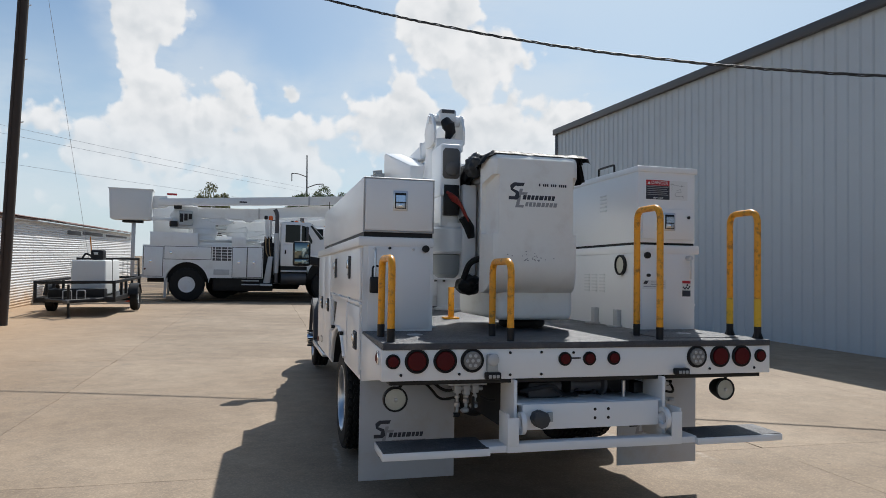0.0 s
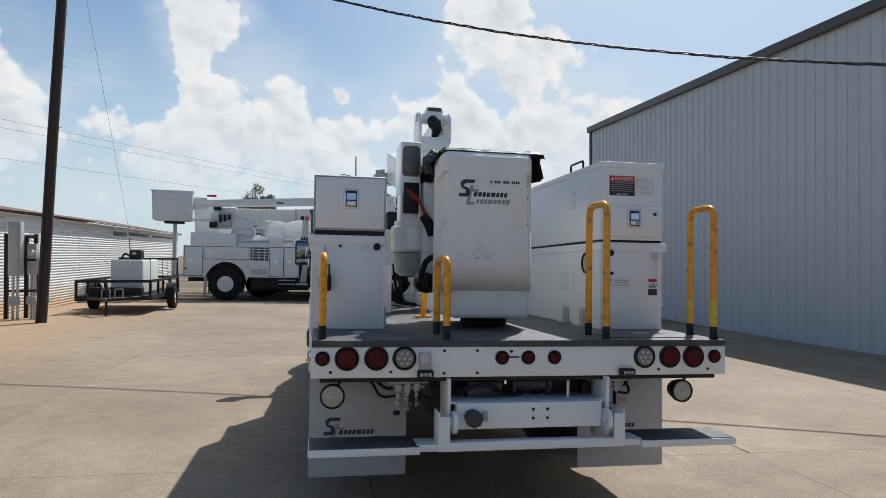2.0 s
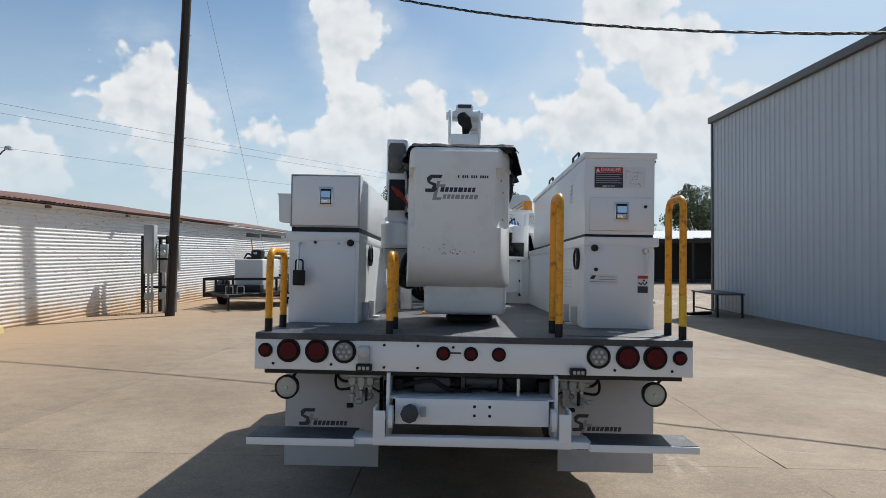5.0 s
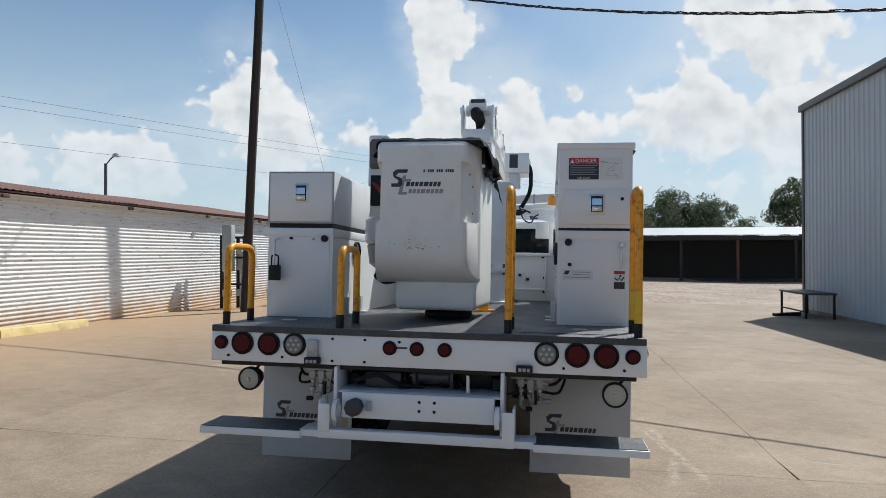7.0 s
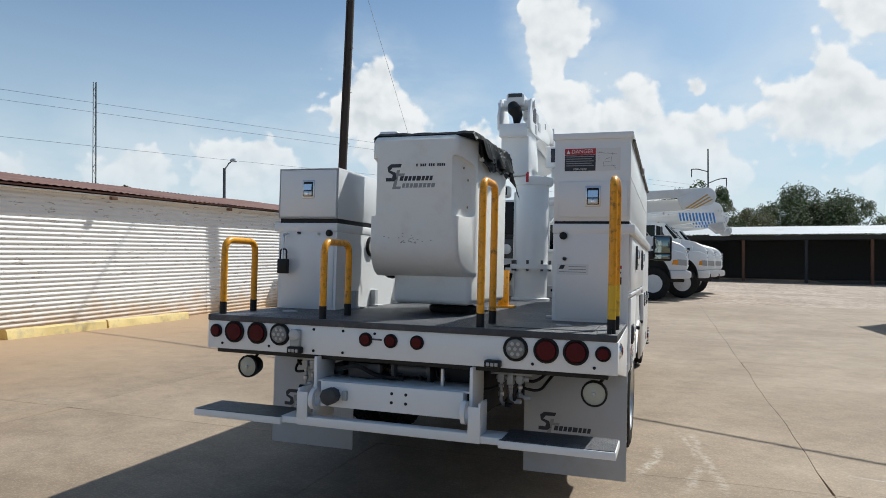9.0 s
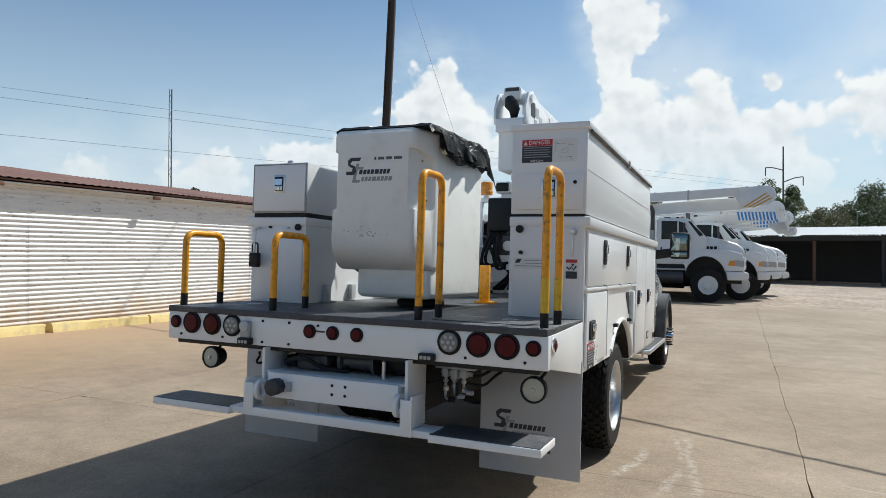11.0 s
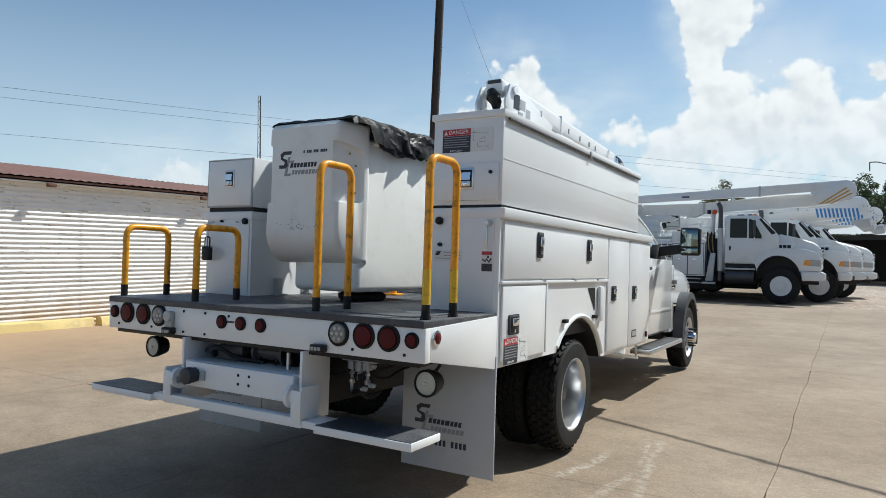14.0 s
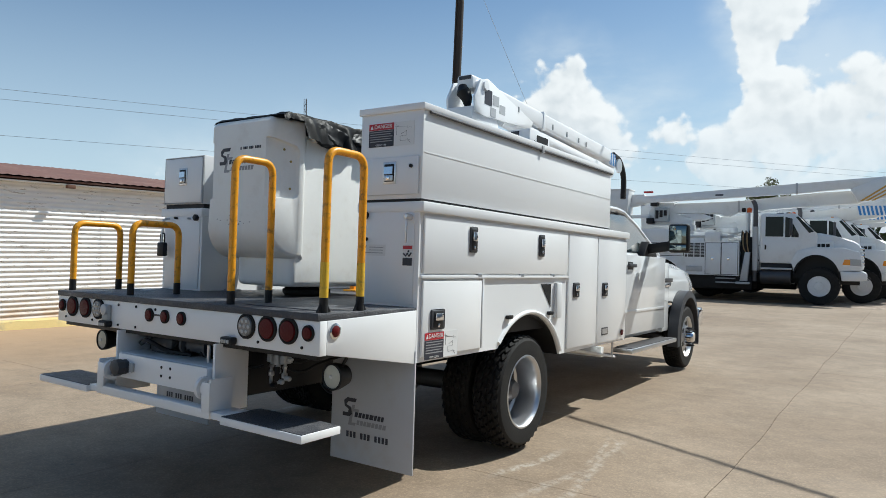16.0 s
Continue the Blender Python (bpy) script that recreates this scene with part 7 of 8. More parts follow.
    winch = part("winch", box(bmesh.new(), -6.15, -5.6, -0.72, -0.30, 3.12, 3.72, 0.04), GREY_BOX, t)
    for k in range(3):
        part("winch_panel", box(bmesh.new(), -6.1 + 0.17 * k, -5.97 + 0.17 * k, -0.735, -0.715, 3.25 + 0.06 * k, 3.6, 0.01), BLACK, winch)
    part("winch_motor", box(bmesh.new(), -6.5, -6.2, -0.65, -0.3, 3.05, 3.28, 0.02), BLACK, winch)
    part("winch_cap", box(bmesh.new(), -6.35, -6.05, -0.6, -0.3, 3.8 + dz, 4.0 + dz, 0.02), BLACK, winch)
    lower = part("lower_boom", prism(bmesh.new(), [(-5.95, 3.46 + dz), (-5.95, 3.90 + dz), (-3.0, 3.95 + dz), (-0.15, 4.22 + dz), (tip - 1.3, 4.28 + dz), (tip - 0.5, 4.1 + dz), (tip - 1.1, 3.78 + dz), (-0.15, 3.73 + dz), (-3.0, 3.54 + dz), (-3.25, 3.36 + dz), (-3.45, 3.36 + dz), (-3.6, 3.50 + dz)], "y", -0.26, 0.16, 0.025), FAR_WHITE, t)
    upper = part("upper_boom", prism(bmesh.new(), [(-6.95, 3.90 + dz), (-6.95, 4.20 + dz), (-5.84, 4.25 + dz), (-0.8, 4.56 + dz), (tip - 0.2, 4.75 + dz), (tip - 0.2, 4.45 + dz), (tip - 1.35, 4.33 + dz), (-0.8, 4.19 + dz), (-5.84, 3.95 + dz)], "y", -0.62, -0.32, 0.03), FAR_WHITE, t)
    tipc = (tip - 0.2, 4.36 + dz)
    knuckle = [(tip - 1.35, 4.30 + dz), (tip - 0.2, 4.752 + dz)] + [(tipc[0] + 0.39 * math.cos(a), tipc[1] + 0.39 * math.sin(a)) for a in [math.radians(v) for v in range(75, -91, -15)]] + [(tip - 1.1, 3.80 + dz)]
    elbow_ = part("boom_elbow", prism(bmesh.new(), knuckle, "y", -0.655, -0.285, 0.02), FAR_WHITE, t)
    if kind["gold"]:
        for k in range(3):
            x = tip - 1.05 + 0.17 * k
            part("boom_stripe", prism(bmesh.new(), [(x, 3.86 + dz), (x + 0.10, 3.86 + dz), (x + 0.93 - 0.08 * k, 4.44 + dz - 0.1 * k), (x + 0.86 - 0.08 * k, 4.46 + dz - 0.1 * k)], "y", -0.662, -0.656), DECAL_GOLD, elbow_)
    else:
        plate = part("stripe_plate", prism(bmesh.new(), [(tip - 1.75, 3.86 + dz), (tip - 1.75, 4.28 + dz), (tip - 0.3, 4.28 + dz), (tip - 0.12, 4.22 + dz), (tip - 0.03, 4.06 + dz), (tip - 0.12, 3.92 + dz), (tip - 0.3, 3.86 + dz)], "y", -0.672, -0.656), FAR_WHITE, elbow_)
        for k in range(11):
            x = tip - 1.72 + 0.145 * k
            part("boom_stripe", prism(bmesh.new(), [(x + 0.07, 3.88 + dz), (x + 0.15, 3.88 + dz), (x + 0.07, 4.26 + dz), (x - 0.01, 4.26 + dz)], "y", -0.678, -0.673), DECAL_BLUE, plate)
        for k in range(9):
            a = math.radians(100 - 25 * k)
            part("pin_bolt", lathe(bmesh.new(), [(0.028, 0), (0.028, -0.02), (0.012, -0.025)], (tip + 0.05 + 0.3 * math.cos(a), -0.657, 4.05 + dz + 0.3 * math.sin(a)), "y", 8), GREY_BOX, elbow_)
        part("sheave", lathe(bmesh.new(), [(0.03, -0.04), (0.22, -0.04), (0.2, 0.0), (0.22, 0.04), (0.03, 0.04)], (tip + 0.15, -0.5, 3.72 + dz), "y", 20), FAR_WHITE, t)
        part("jib_bracket", prism(bmesh.new(), [(tip - 0.5, 3.75 + dz), (tip + 0.2, 3.85 + dz), (tip + 0.3, 3.5 + dz), (tip - 0.1, 3.42 + dz)], "y", -0.6, -0.4, 0.02), GALV, t)
    part("lift_link", prism(bmesh.new(), [(-5.6, 3.12 + dz), (-5.6, 3.42 + dz), (-4.4, 3.50 + dz), (-3.9, 3.32 + dz), (-4.2, 3.20 + dz), (-5.2, 3.18 + dz)], "y", -0.24, 0.1, 0.03), FAR_WHITE, t)
    part("boom_rest", box(bmesh.new(), -2.62, -2.48, -0.3, 0.3, 2.4, 3.62 + dz, 0.01), FAR_WHITE, t)
    part("collar", box(bmesh.new(), -0.86, -0.78, -0.635, -0.305, 4.17 + dz, 4.585 + dz, 0.01), GALV, upper)
    part("collar", box(bmesh.new(), -2.95, -2.87, -0.275, 0.175, 3.52 + dz, 3.98 + dz, 0.01), GALV, lower)
    part("boom_plate", box(bmesh.new(), -3.75, -3.45, -0.628, -0.62, 4.16 + dz, 4.22 + dz), LOGO_DARK, upper)
    # bucket and its post at the rear end
    bk = part("bucket", prism(bmesh.new(), [(-8.74, 4.50 + dz), (-7.16, 4.50 + dz), (-7.13, 4.44 + dz), (-7.2, 3.30 + dz), (-7.28, 3.25 + dz), (-8.6, 3.25 + dz), (-8.68, 3.30 + dz)], "y", -1.1, -0.2, 0.03, 2), TANK, t)
    part("bucket_rim", box(bmesh.new(), -8.77, -7.11, -1.13, -0.17, 4.46 + dz, 4.51 + dz, 0.012), TANK, bk)
    part("bucket_arm", prism(bmesh.new(), [(-7.2, 3.75 + dz), (-6.6, 3.85 + dz), (-6.6, 4.3 + dz), (-7.2, 4.3 + dz)], "y", -0.6, -0.3, 0.03), FAR_WHITE, bk)
    part("bucket_link", box(bmesh.new(), -7.2, -6.4, -0.5, -0.35, 3.28 + dz, 3.42 + dz, 0.01), FAR_WHITE, bk)
    part("bucket_post", box(bmesh.new(), -7.92, -7.78, -0.7, -0.55, 1.0, 3.16 + dz, 0.01), GALV, t)
    part("post_foot", box(bmesh.new(), -7.92, -7.3, -0.7, -0.45, 0.95, 1.08, 0.01), GALV, t)
    part("bucket_foot", box(bmesh.new(), -8.25, -7.5, -0.9, -0.4, 3.15 + dz, 3.24 + dz, 0.01), BLACK, t)
    part("boom_flag", box(bmesh.new(), -6.62, -6.24, -0.66, -0.56, 4.34 + dz, 4.42 + dz, 0.01), DECAL_RED, t)
    return t


TANK_TAN = mat("hose_tan", (0.35, 0.24, 0.12), 0.6, var=0.15)
FX, FY = 0.74, 27.55
far_truck(pose(FX, FY, ground_z(FX, FY), 0, 1.1, 3.5), "white lifted utility truck with folded boom and gold stripes", dict(drop=0.0, shift=0.0, gold=True))
second = far_truck(pose(FX + 1.2, FY + 2.85, ground_z(FX + 1.2, FY + 2.85), 0, 1.1, 3.5), "white utility truck with folded boom and blue stripes", dict(drop=-0.38, shift=-0.75, gold=False))
for dx, dy in ((1.4, 5.85), (1.9, 8.75)):
    copy_thing(second, pose(FX + dx, FY + dy, ground_z(FX + dx, FY + dy), 0, 1.1, 3.5))
# the second truck has a blunter nose
for ob in second.children:
    if ob.name.split(".")[0] in ("bonnet", "bumper", "grille", "grille_bar", "headlamp", "indicator", "wing", "tow_hook"):
        ob.data = ob.data.copy()
        for v in ob.data.vertices:
            if v.co.x > 0.62:
                v.co.x = 0.62 + (v.co.x - 0.62) * 0.62


# ---- tank trailer ----
def tank_trailer():
    tx, ty = -7.0, 19.9
    t = thing("utility_trailer", pose(tx, ty, ground_z(tx, ty), 0, 0, 1), "black steel utility trailer carrying a white spray tank", "trailer")
    for s in (-1, 1):
        w = part("wheel", lathe(bmesh.new(), [(0.19, -0.1), (0.32, -0.12), (0.37, -0.09), (0.38, 0.0), (0.37, 0.09), (0.32, 0.12), (0.19, 0.1)], (s * 1.19, 0, 0.38), "x", 28, closed=True), RUBBER, t)
        part("rim", lathe(bmesh.new(), [(0.19, -0.09), (0.195, s * 0.08), (0.17, s * 0.04), (0.06, s * 0.05), (0.05, s * 0.09), (0.004, s * 0.09)], (s * 1.19, 0, 0.38), "x", 24), FAR_WHITE, w)
        arc = [(0.46 * math.cos(a), 0.40 + 0.46 * math.sin(a)) for a in [math.radians(v) for v in range(15, 166, 15)]]
        arc2 = [(0.44 * math.cos(a), 0.40 + 0.44 * math.sin(a)) for a in [math.radians(v) for v in range(165, 14, -15)]]
        part("mudguard", prism(bmesh.new(), arc + arc2, "x", *sorted((s * 1.04, s * 1.32))), BLACK, t)
        part("tongue", sweep(bmesh.new(), [(s * 0.8, -2.35, 0.5), (0.0, -3.3, 0.5)], 0.05, 6), BLACK, t)
        for y in (-2.4, -1.3, -0.55, 0.55, 2.1):
            part("stake", box(bmesh.new(), s * 1.0 - 0.035, s * 1.0 + 0.035, y - 0.035, y + 0.035, 0.46, 0.99, 0.004), BLACK, t)
        part("top_rail", box(bmesh.new(), s * 1.0 - 0.04, s * 1.0 + 0.04, -2.42, 2.15, 0.94, 1.02, 0.006), BLACK, t)
        part("floor_rail", box(bmesh.new(), s * 1.0 - 0.04, s * 1.0 + 0.04, -2.42, 2.15, 0.42, 0.56, 0.006), BLACK, t)
    for y in (-2.4, 2.12):
        part("cross_rail", box(bmesh.new(), -1.0, 1.0, y - 0.04, y + 0.04, 0.94, 1.02, 0.006), BLACK, t)
        part("cross_rail", box(bmesh.new(), -1.0, 1.0, y - 0.04, y + 0.04, 0.42, 0.56, 0.006), BLACK, t)
    # bed floor coloured black for the shade inside the trailer frame
    part("floor", box(bmesh.new(), -0.93, 0.93, -2.2, 2.1, 0.50, 0.53), BLACK, t)
    part("tool_tray", box(bmesh.new(), -0.75, 0.7, -2.15, -1.75, 0.53, 0.78, 0.02), BLACK, t)
    part("axle", cyl(bmesh.new(), (-1.1, 0, 0.35), (1.1, 0, 0.35), 0.04, 10), BLACK, t)
    part("jack", cyl(bmesh.new(), (0.0, -3.15, 0.04), (0.0, -3.15, 0.95), 0.035, 12), BLACK, t)
    part("jack_foot", lathe(bmesh.new(), [(0.1, 0.0), (0.1, 0.02), (0.04, 0.06)], (0, -3.15, 0.0), "z", 14), BLACK, t)
    part("coupler", box(bmesh.new(), -0.06, 0.06, -3.5, -3.2, 0.45, 0.55, 0.02), DARK_STEEL, t)
    for x in (-0.3, 0.05):
        part("hoop", sweep(bmesh.new(), bend([(x, -2.46, 0.5), (x, -2.46, 0.76), (x + 0.22, -2.46, 0.76), (x + 0.22, -2.46, 0.5)], 0.05, 4), 0.015, 8), GALV, t)
    tk = part("tank", box(bmesh.new(), -0.30, 0.62, -1.6, 0.62, 0.56, 1.60, 0.05, 3), TANK, t, "white plastic spray tank")
    part("tank_band", box(bmesh.new(), -0.31, 0.63, -0.62, -0.57, 0.56, 1.61, 0.01), RUBBER, tk)
    eng = part("engine", box(bmesh.new(), 0.15, 0.5, -1.3, -0.85, 1.60, 1.90, 0.05), BLACK, t, "black pump engine on the tank")
    part("engine_face", box(bmesh.new(), 0.24, 0.36, -1.31, -1.3, 1.76, 1.83, 0.004), GALV, eng)
    part("hose", sweep(bmesh.new(), bend([(0.15, -1.1, 1.7), (-0.02, -1.1, 1.82), (-0.12, -1.1, 1.61)], 0.1, 4), 0.03, 8), RUBBER, eng)
    part("flag_stick", cyl(bmesh.new(), (0.12, -0.9, 1.55), (0.06, -0.9, 2.3), 0.018, 8), mat("orange_stick", (0.6, 0.22, 0.03), 0.5), t)
    ramp = bmesh.new()
    for k in range(13):
        x = -0.93 + k * 0.155
        cyl(ramp, (x, 2.16, 0.42), (x, 2.16, 1.62), 0.012, 5)
    for k in range(9):
        z = 0.45 + k * 0.14
        cyl(ramp, (-0.95, 2.16, z), (0.95, 2.16, z), 0.01, 5)
    part("ramp_mesh", ramp, GALV, t, "raised galvanised mesh ramp")
    part("ramp_frame", sweep(bmesh.new(), [(-0.97, 2.16, 0.42), (-0.97, 2.16, 1.62), (0.97, 2.16, 1.62), (0.97, 2.16, 0.42)], 0.045, 6), BLACK, t)


tank_trailer()


def traffic_cone(x, y):
    t = thing("traffic_cone", pose(x, y, ground_z(x, y)), "orange plastic traffic cone with white collar", "cone", "cones by the parked trucks")
    part("base", box(bmesh.new(), -0.19, 0.19, -0.19, 0.19, 0, 0.04, 0.01), CONE_ORANGE, t)
    part("body", lathe(bmesh.new(), [(0.14, 0.03), (0.03, 0.70), (0.02, 0.71)], (0, 0, 0), "z", 20), CONE_ORANGE, t)
    part("collar", lathe(bmesh.new(), [(0.087, 0.36), (0.066, 0.49)], (0, 0, 0), "z", 20), DECAL_WHITE, t)


traffic_cone(-6.85, 25.3)
traffic_cone(-7.7, 25.9)
traffic_cone(-8.3, 26.6)


# ---- pole, cables, meters ----
def utility_pole():
    x, y = -7.84, 14.6
    g = ground_z(x, y)
    p = thing("utility_pole", pose(x, y, g), "dark creosoted timber utility pole leaning slightly", "pole")
    bm = bmesh.new()
    sweep(bm, [(0.55 * k / 11, 0.012 * math.sin(k), -0.2 + 1.0 * k) for k in range(12)], [0.128 - 0.001 * k for k in range(12)], 16)
    part("shaft", bm, WOOD_POLE, p)
    for z in (4.8, 6.3, 7.6):
        part("step_peg", cyl(bmesh.new(), (0.05 * z + 0.09, 0, z), (0.05 * z + 0.2, -0.02, z + 0.03), 0.012, 6), GALV, p)
    part("conduit", sweep(bmesh.new(), [(-0.03, -0.14, 0), (0.42, -0.13, 9)], 0.022, 8), WOOD_POLE, p)
    part("guy_wire", sweep(bmesh.new(), [(0.52, 0, 10.6), (-1.75, 17.0, 0.0)], 0.006, 5), WIRE, p)


utility_pole()


def cable_z(x):
    return 6.497 - 0.3934 * x + 0.01607 * x * x


def service_cable():
    a, b = Vector((-7.32, 14.5)), Vector((9.42, 3.55))
    t = thing("service_cable", pose(0, 0, 0), "black twisted overhead service cable", "cable")
    n = 420
    for ph in (0.0, 2.094, 4.189):
        bm = bmesh.new()
        pts = []
        for k in range(n + 1):
            s = k / n
            x = a.x + (b.x - a.x) * s
            y = a.y + (b.y - a.y) * s
            w = s * 2 * math.pi * 26 + ph + 1.5 * math.sin(s * 40)
            r = 0.0135 + 0.008 * max(0.0, math.sin(s * 57 + ph))
            pts.append((x + 0.55 * r * math.cos(w), y + 0.8 * r * math.cos(w), cable_z(x) + r * math.sin(w)))
        sweep(bm, pts, 0.0115, 5)
        part("strand", bm, CABLE, t)


service_cable()


def far_wires():
    for h0, off in ((9.0, 0.0), (8.4, 0.4), (6.6, -0.3)):
        bm = bmesh.new()
        pts = []
        for k in range(25):
            s = -0.75 + 2.0 * k / 24
            q = (k / 24 - 0.5) * 2
            pts.append(((-3.56 + 3.35 * s) * 9 + off, (2.35 + 6.29 * s) * 9, 1.55 + h0 - 0.5 * (1 - q * q)))
        sweep(bm, pts, 0.012, 4)
        tagged(solo("power_line", bm, WIRE, "thin grey overhead power line", "power line", "distant power lines"))


far_wires()


def line_pole():
    x, y = 21.5, 400.0
    g = ground_z(x, y)
    t = thing("line_pole", pose(x, y, g) @ Matrix.Scale(2.13, 4), "grey steel transmission pole with two bent arms", "pole")
    part("mast", cyl(bmesh.new(), (0, 0, 0), (0, 0, 28.5), 0.32, 10, 0.16), DARK_STEEL, t)
    part("arm", sweep(bmesh.new(), bend([(0, 0, 22.6), (-2.5, 0, 23.4), (-4.0, 0, 23.4)], 0.5, 3), 0.13, 6), DARK_STEEL, t)
    part("arm", sweep(bmesh.new(), bend([(0, 0, 19.6), (2.5, 0, 20.6), (4.4, 0, 20.8)], 0.5, 3), 0.13, 6), DARK_STEEL, t)
    part("insulator", cyl(bmesh.new(), (-4.0, 0, 21.3), (-4.0, 0, 23.4), 0.13, 6), DARK_STEEL, t)
    part("insulator", cyl(bmesh.new(), (4.4, 0, 18.6), (4.4, 0, 20.8), 0.13, 6), DARK_STEEL, t)


line_pole()


def yard_lamp():
    x, y = -25.2, 33.1
    t = thing("yard_lamp", pose(x, y, 0), "grey yard lamp on a tall slim pole", "lamp")
    part("post", cyl(bmesh.new(), (0, 0, 0), (0, 0, 7.0), 0.09, 10), DARK_STEEL, t)
    part("arm", sweep(bmesh.new(), [(0, 0, 6.9), (0.35, 0, 7.3), (0.6, 0, 7.45)], 0.04, 6), DARK_STEEL, t)
    part("head", lathe(bmesh.new(), [(0.05, 0.12), (0.2, 0.05), (0.24, -0.1), (0.1, -0.14)], (0.7, 0, 7.5), "z", 14), GALV, t)


yard_lamp()


def radio_mast():
    x, y = -254, 249
    t = thing("radio_mast", pose(x, y, 0) @ Matrix.Scale(3, 4), "thin lattice radio mast far away", "mast")
    for k in range(3):
        a = 2 * math.pi * k / 3
        part("leg", cyl(bmesh.new(), (0.3 * math.cos(a), 0.3 * math.sin(a), 0), (0.25 * math.cos(a), 0.25 * math.sin(a), 27.5), 0.06, 5), DARK_STEEL, t)
    bm = bmesh.new()
    for k in range(27):
        a = 2 * math.pi * k / 3
        b = a + 2 * math.pi / 3
        cyl(bm, (0.28 * math.cos(a), 0.28 * math.sin(a), k), (0.28 * math.cos(b), 0.28 * math.sin(b), k + 1), 0.03, 4)
    part("lacing", bm, DARK_STEEL, t)


radio_mast()


def meter_cluster():
    x, y = -8.72, 15.55
    g = ground_z(x, y)
    t = thing("meter_cluster", pose(x, y, g), "grey electrical meter boxes and conduits on black posts", "meter")
    for px, py, h in ((-0.28, 0.0, 2.2), (0.32, 0.25, 2.2), (0.0, 0.5, 2.15)):
        part("post", box(bmesh.new(), px - 0.045, px + 0.045, py - 0.045, py + 0.045, -0.1, h, 0.006), BLACK, t)
    for z in (0.7, 1.5, 2.1):
        part("cross_bar", box(bmesh.new(), -0.32, 0.4, 0.04, 0.1, z, z + 0.06, 0.006), BLACK, t)
    big = part("main_box", box(bmesh.new(), -0.14, 0.13, -0.28, 0.0, 1.12, 2.5, 0.012), GREY_BOX, t)
    part("box_door", box(bmesh.new(), -0.12, 0.11, -0.293, -0.28, 1.15, 2.47, 0.006), GREY_BOX, big)
    part("box_side_door", box(bmesh.new(), 0.13, 0.142, -0.26, -0.02, 1.15, 2.47, 0.006), GREY_BOX, big)
    mb = part("meter_box", box(bmesh.new(), 0.18, 0.40, 0.05, 0.25, 1.15, 1.95, 0.012), GREY_BOX, t)
    part("meter_dial", lathe(bmesh.new(), [(0.085, 0), (0.085, -0.07), (0.07, -0.1), (0.01, -0.11)], (0.29, 0.05, 1.72), "y", 20), GALV, mb)
    part("meter_box", box(bmesh.new(), 0.42, 0.60, 0.35, 0.5, 1.2, 1.9, 0.012), GREY_BOX, t)
    for px, py in ((-0.06, -0.16), (0.05, -0.16), (0.25, 0.15), (0.34, 0.15), (0.5, 0.42)):
        part("conduit", cyl(bmesh.new(), (px, py, -0.05), (px, py, 1.18), 0.035, 10), GALV, t)
    for px, py in ((-0.03, -0.2), (0.27, 0.1), (0.48, 0.38)):
        part("pull_box", box(bmesh.new(), px - 0.1, px + 0.14, py - 0.08, py + 0.06, 0.38, 0.58, 0.01), GREY_BOX, t)


meter_cluster()


# yellow wheel stops along the old building
def wheel_stop(y0, y1, seed):
    rng = random.Random(seed)
    bm = bmesh.new()
    prof = [(-0.11, -0.05), (-0.09, 0.14), (-0.06, 0.165), (0.05, 0.165), (0.08, 0.14), (0.11, -0.05)]
    n = 8
    rings = []
    for k in range(n + 1):
        y = y0 + (y1 - y0) * k / n
        rings.append([bm.verts.new((-9.2 + u + rng.uniform(-0.008, 0.008), y, ground_z(-9.2, y) + v + rng.uniform(-0.01, 0.006))) for u, v in prof])
    for a, b in zip(rings, rings[1:]):
        for k in range(len(prof) - 1):
            bm.faces.new((a[k], a[k + 1], b[k + 1], b[k]))
    bm.faces.new(rings[0][::-1])
    bm.faces.new(rings[-1])
    solo("wheel_stop", bm, KERB, "worn yellow concrete wheel stop by the iron wall", "wheel stop", "wheel stops along the wall")


for k, (a, b) in enumerate(((-2.0, 0.3), (0.4, 2.6), (2.7, 4.95), (5.1, 7.25), (7.3, 9.7))):
    wheel_stop(a, b, k)


# steel work table by the metal building
def work_table():
    x, y = 8.85, 19.6
    g = ground_z(x, y)
    t = thing("steel_table", pose(x, y, g, 0, 0, 0), "black steel frame table beside the metal building", "table")
    for px in (-0.45, 0.35):
        for py in (-1.1, 1.1):
            part("leg", box(bmesh.new(), px - 0.03, px + 0.03, py - 0.03, py + 0.03, 0, 0.74, 0.004), BLACK, t)
    part("top", box(bmesh.new(), -0.5, 0.4, -1.2, 1.2, 0.74, 0.80, 0.006), DARK_STEEL, t)
    part("brace", box(bmesh.new(), -0.47, -0.43, -1.1, 1.1, 0.2, 0.24), BLACK, t)
    pr = thing("steel_pipe", pose(x - 0.75, y - 0.3, g + 0.06), "black steel pipe lying on the concrete", "pipe")
    part("barrel", cyl(bmesh.new(), (-0.35, 0.1, 0), (0.6, 0.6, 0.0), 0.06, 12), BLACK, pr)


work_table()


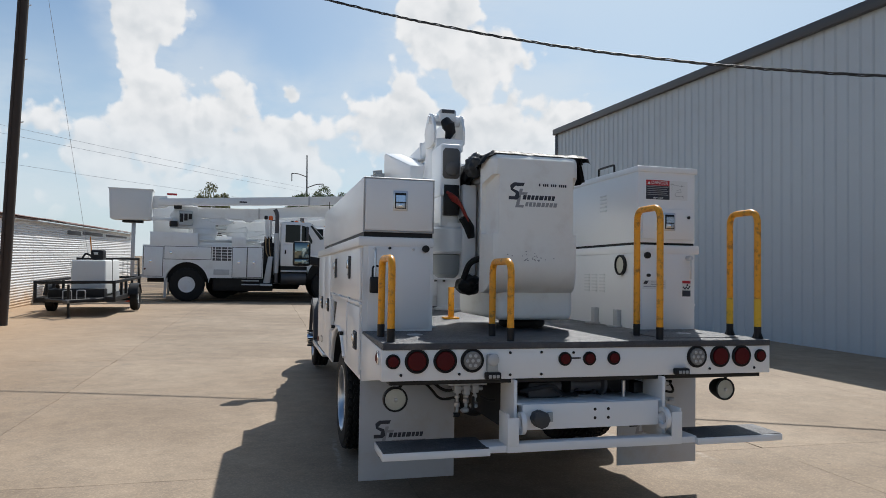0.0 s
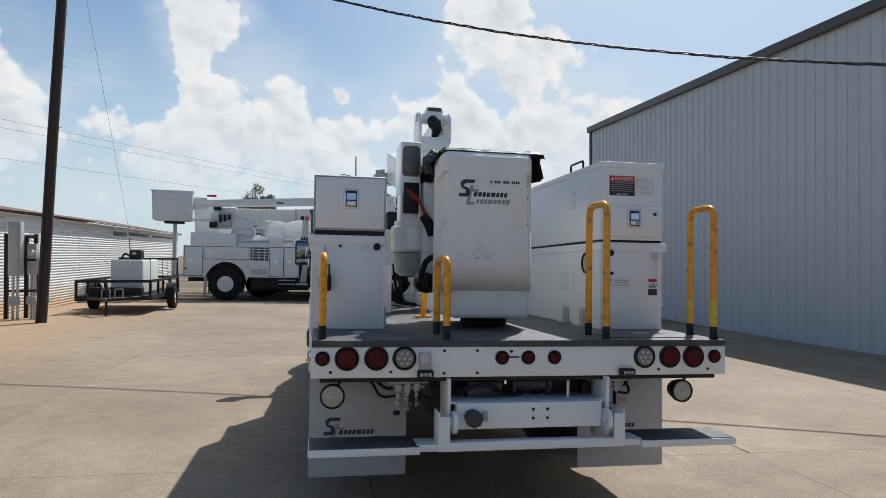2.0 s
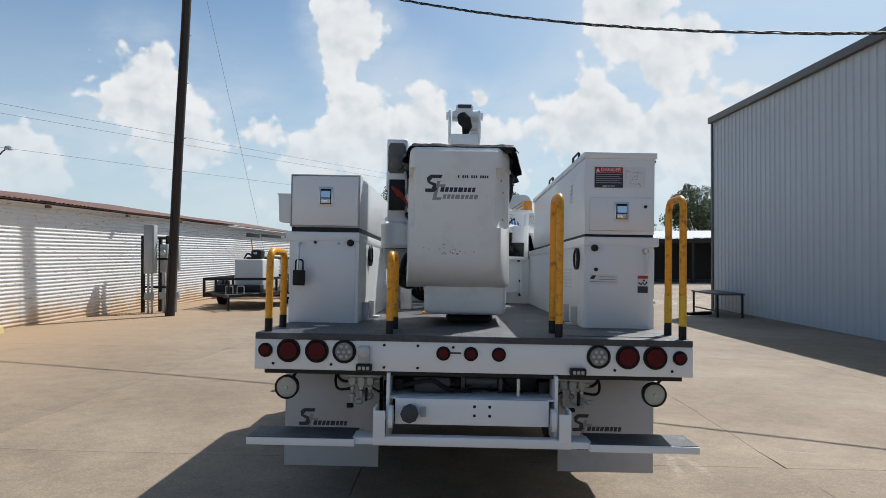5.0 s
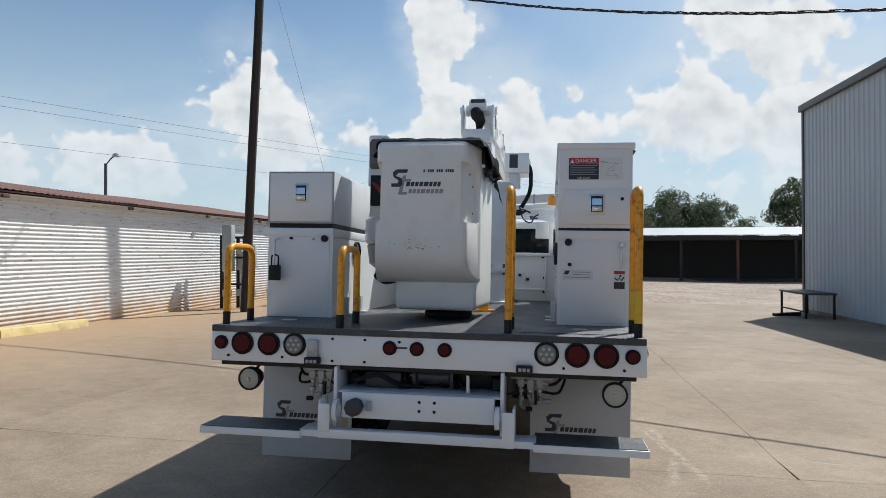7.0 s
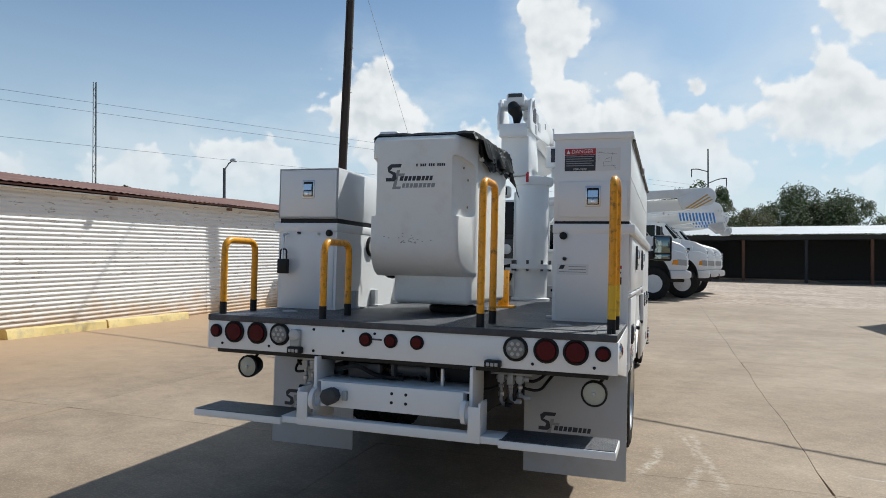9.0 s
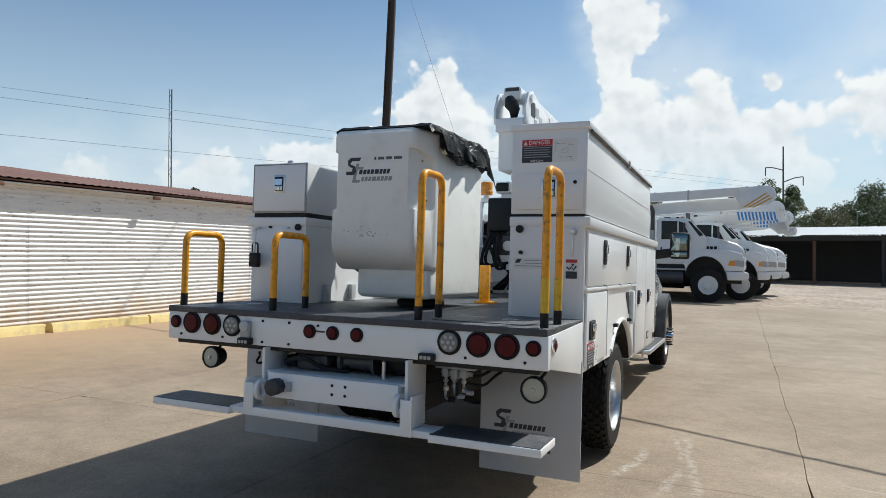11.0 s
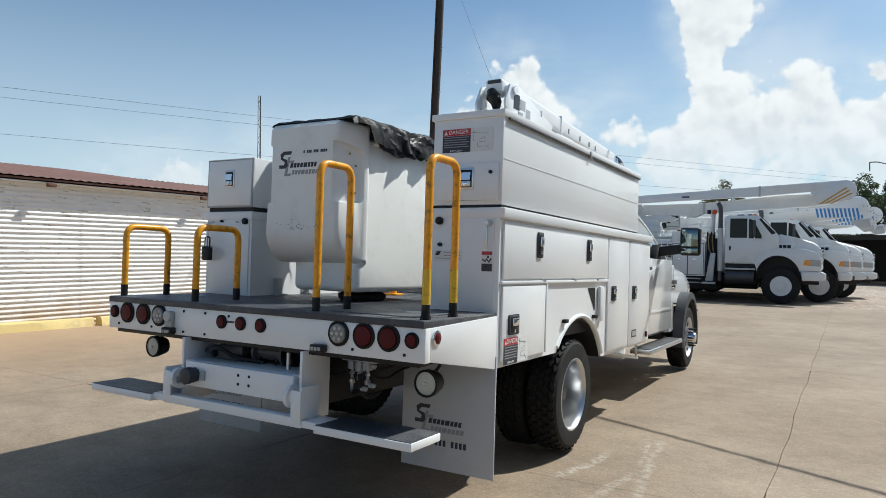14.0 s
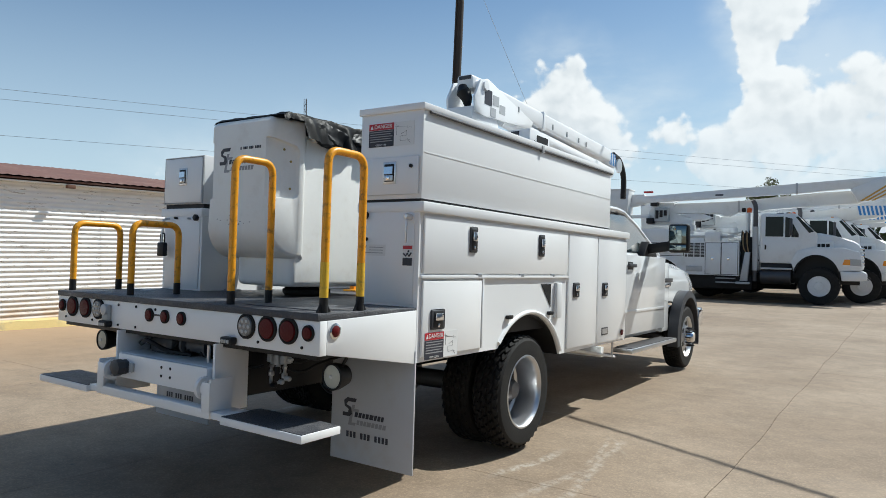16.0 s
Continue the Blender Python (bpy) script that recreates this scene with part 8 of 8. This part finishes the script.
# ---- trees ----
def tree(x, y, h, w, leaves, seed, density=1.0, label="leafy green tree behind the yard"):
    rng = random.Random(seed)
    g = ground_z(x, y)
    t = thing("tree", pose(x, y, g), label, "tree", "trees behind the yard")
    bm = bmesh.new()
    sweep(bm, [(0, 0, 0), (0.1, 0, h * 0.25), (0.0, 0.1, h * 0.55)], [0.03 * h, 0.024 * h, 0.012 * h], 8)
    tips = []
    for k in range(9):
        a = rng.uniform(0, 6.28)
        z0 = h * rng.uniform(0.22, 0.5)
        r = w * 0.5 * rng.uniform(0.5, 0.85)
        tip = (r * math.cos(a), r * math.sin(a), h * rng.uniform(0.5, 0.9))
        sweep(bm, [(0.05, 0, z0), (tip[0] * 0.45, tip[1] * 0.45, z0 * 0.5 + tip[2] * 0.5), tip], [0.012 * h, 0.008 * h, 0.003 * h], 5)
        tips.append(tip)
    part("trunk", bm, BARK, t)
    verts, faces = [], []
    clumps = []
    for k in range(int(70 * density)):
        tip = rng.choice(tips)
        c = Vector((tip[0] + rng.gauss(0, w * 0.13), tip[1] + rng.gauss(0, w * 0.13), tip[2] + rng.gauss(0, h * 0.09)))
        c.z = min(c.z, h * (1.0 - 0.5 * ((c.x ** 2 + c.y ** 2) / (w * 0.62) ** 2)))
        clumps.append((c, w * rng.uniform(0.06, 0.13)))
    for c, r in clumps:
        for _ in range(170):
            d = Vector((rng.gauss(0, 1), rng.gauss(0, 1), rng.gauss(0, 0.8))).normalized() * r * rng.uniform(0.5, 1.1)
            p = c + d
            s = rng.uniform(0.06, 0.15) * (h / 9)
            u = Vector((rng.gauss(0, 1), rng.gauss(0, 1), rng.gauss(0, 1))).normalized()
            v = u.orthogonal().normalized() * s * 0.55
            u = u * s
            b = len(verts)
            verts += [p - u, p + v, p + u, p - v]
            faces.append((b, b + 1, b + 2, b + 3))
    me = bpy.data.meshes.new("crown")
    me.from_pydata(verts, [], faces)
    me.materials.append(leaves)
    share("crown", me, t)


for k, (x, y, h, w, lf, dn) in enumerate(((-6.2, 66, 9.2, 5.0, LEAF_OLIVE, 0.4), (1.5, 71, 9.2, 5.0, LEAF, 1.0), (5.0, 74, 10.0, 5.5, LEAF, 1.0), (8.5, 78, 8.2, 7.0, LEAF_OLIVE, 1.0), (12.0, 84, 8.6, 6.0, LEAF_OLIVE, 1.0),
                                         (16.5, 84, 10.4, 8.5, LEAF, 1.5), (21.5, 85, 9.2, 8.0, LEAF, 1.4), (29.5, 80, 11.5, 7.0, LEAF, 1.3), (34.0, 84, 10.5, 8.0, LEAF, 1.2), (-60, 60, 10.5, 5.0, LEAF_OLIVE, 0.7))):
    tree(x, y, h, w, lf, k + 3, dn)
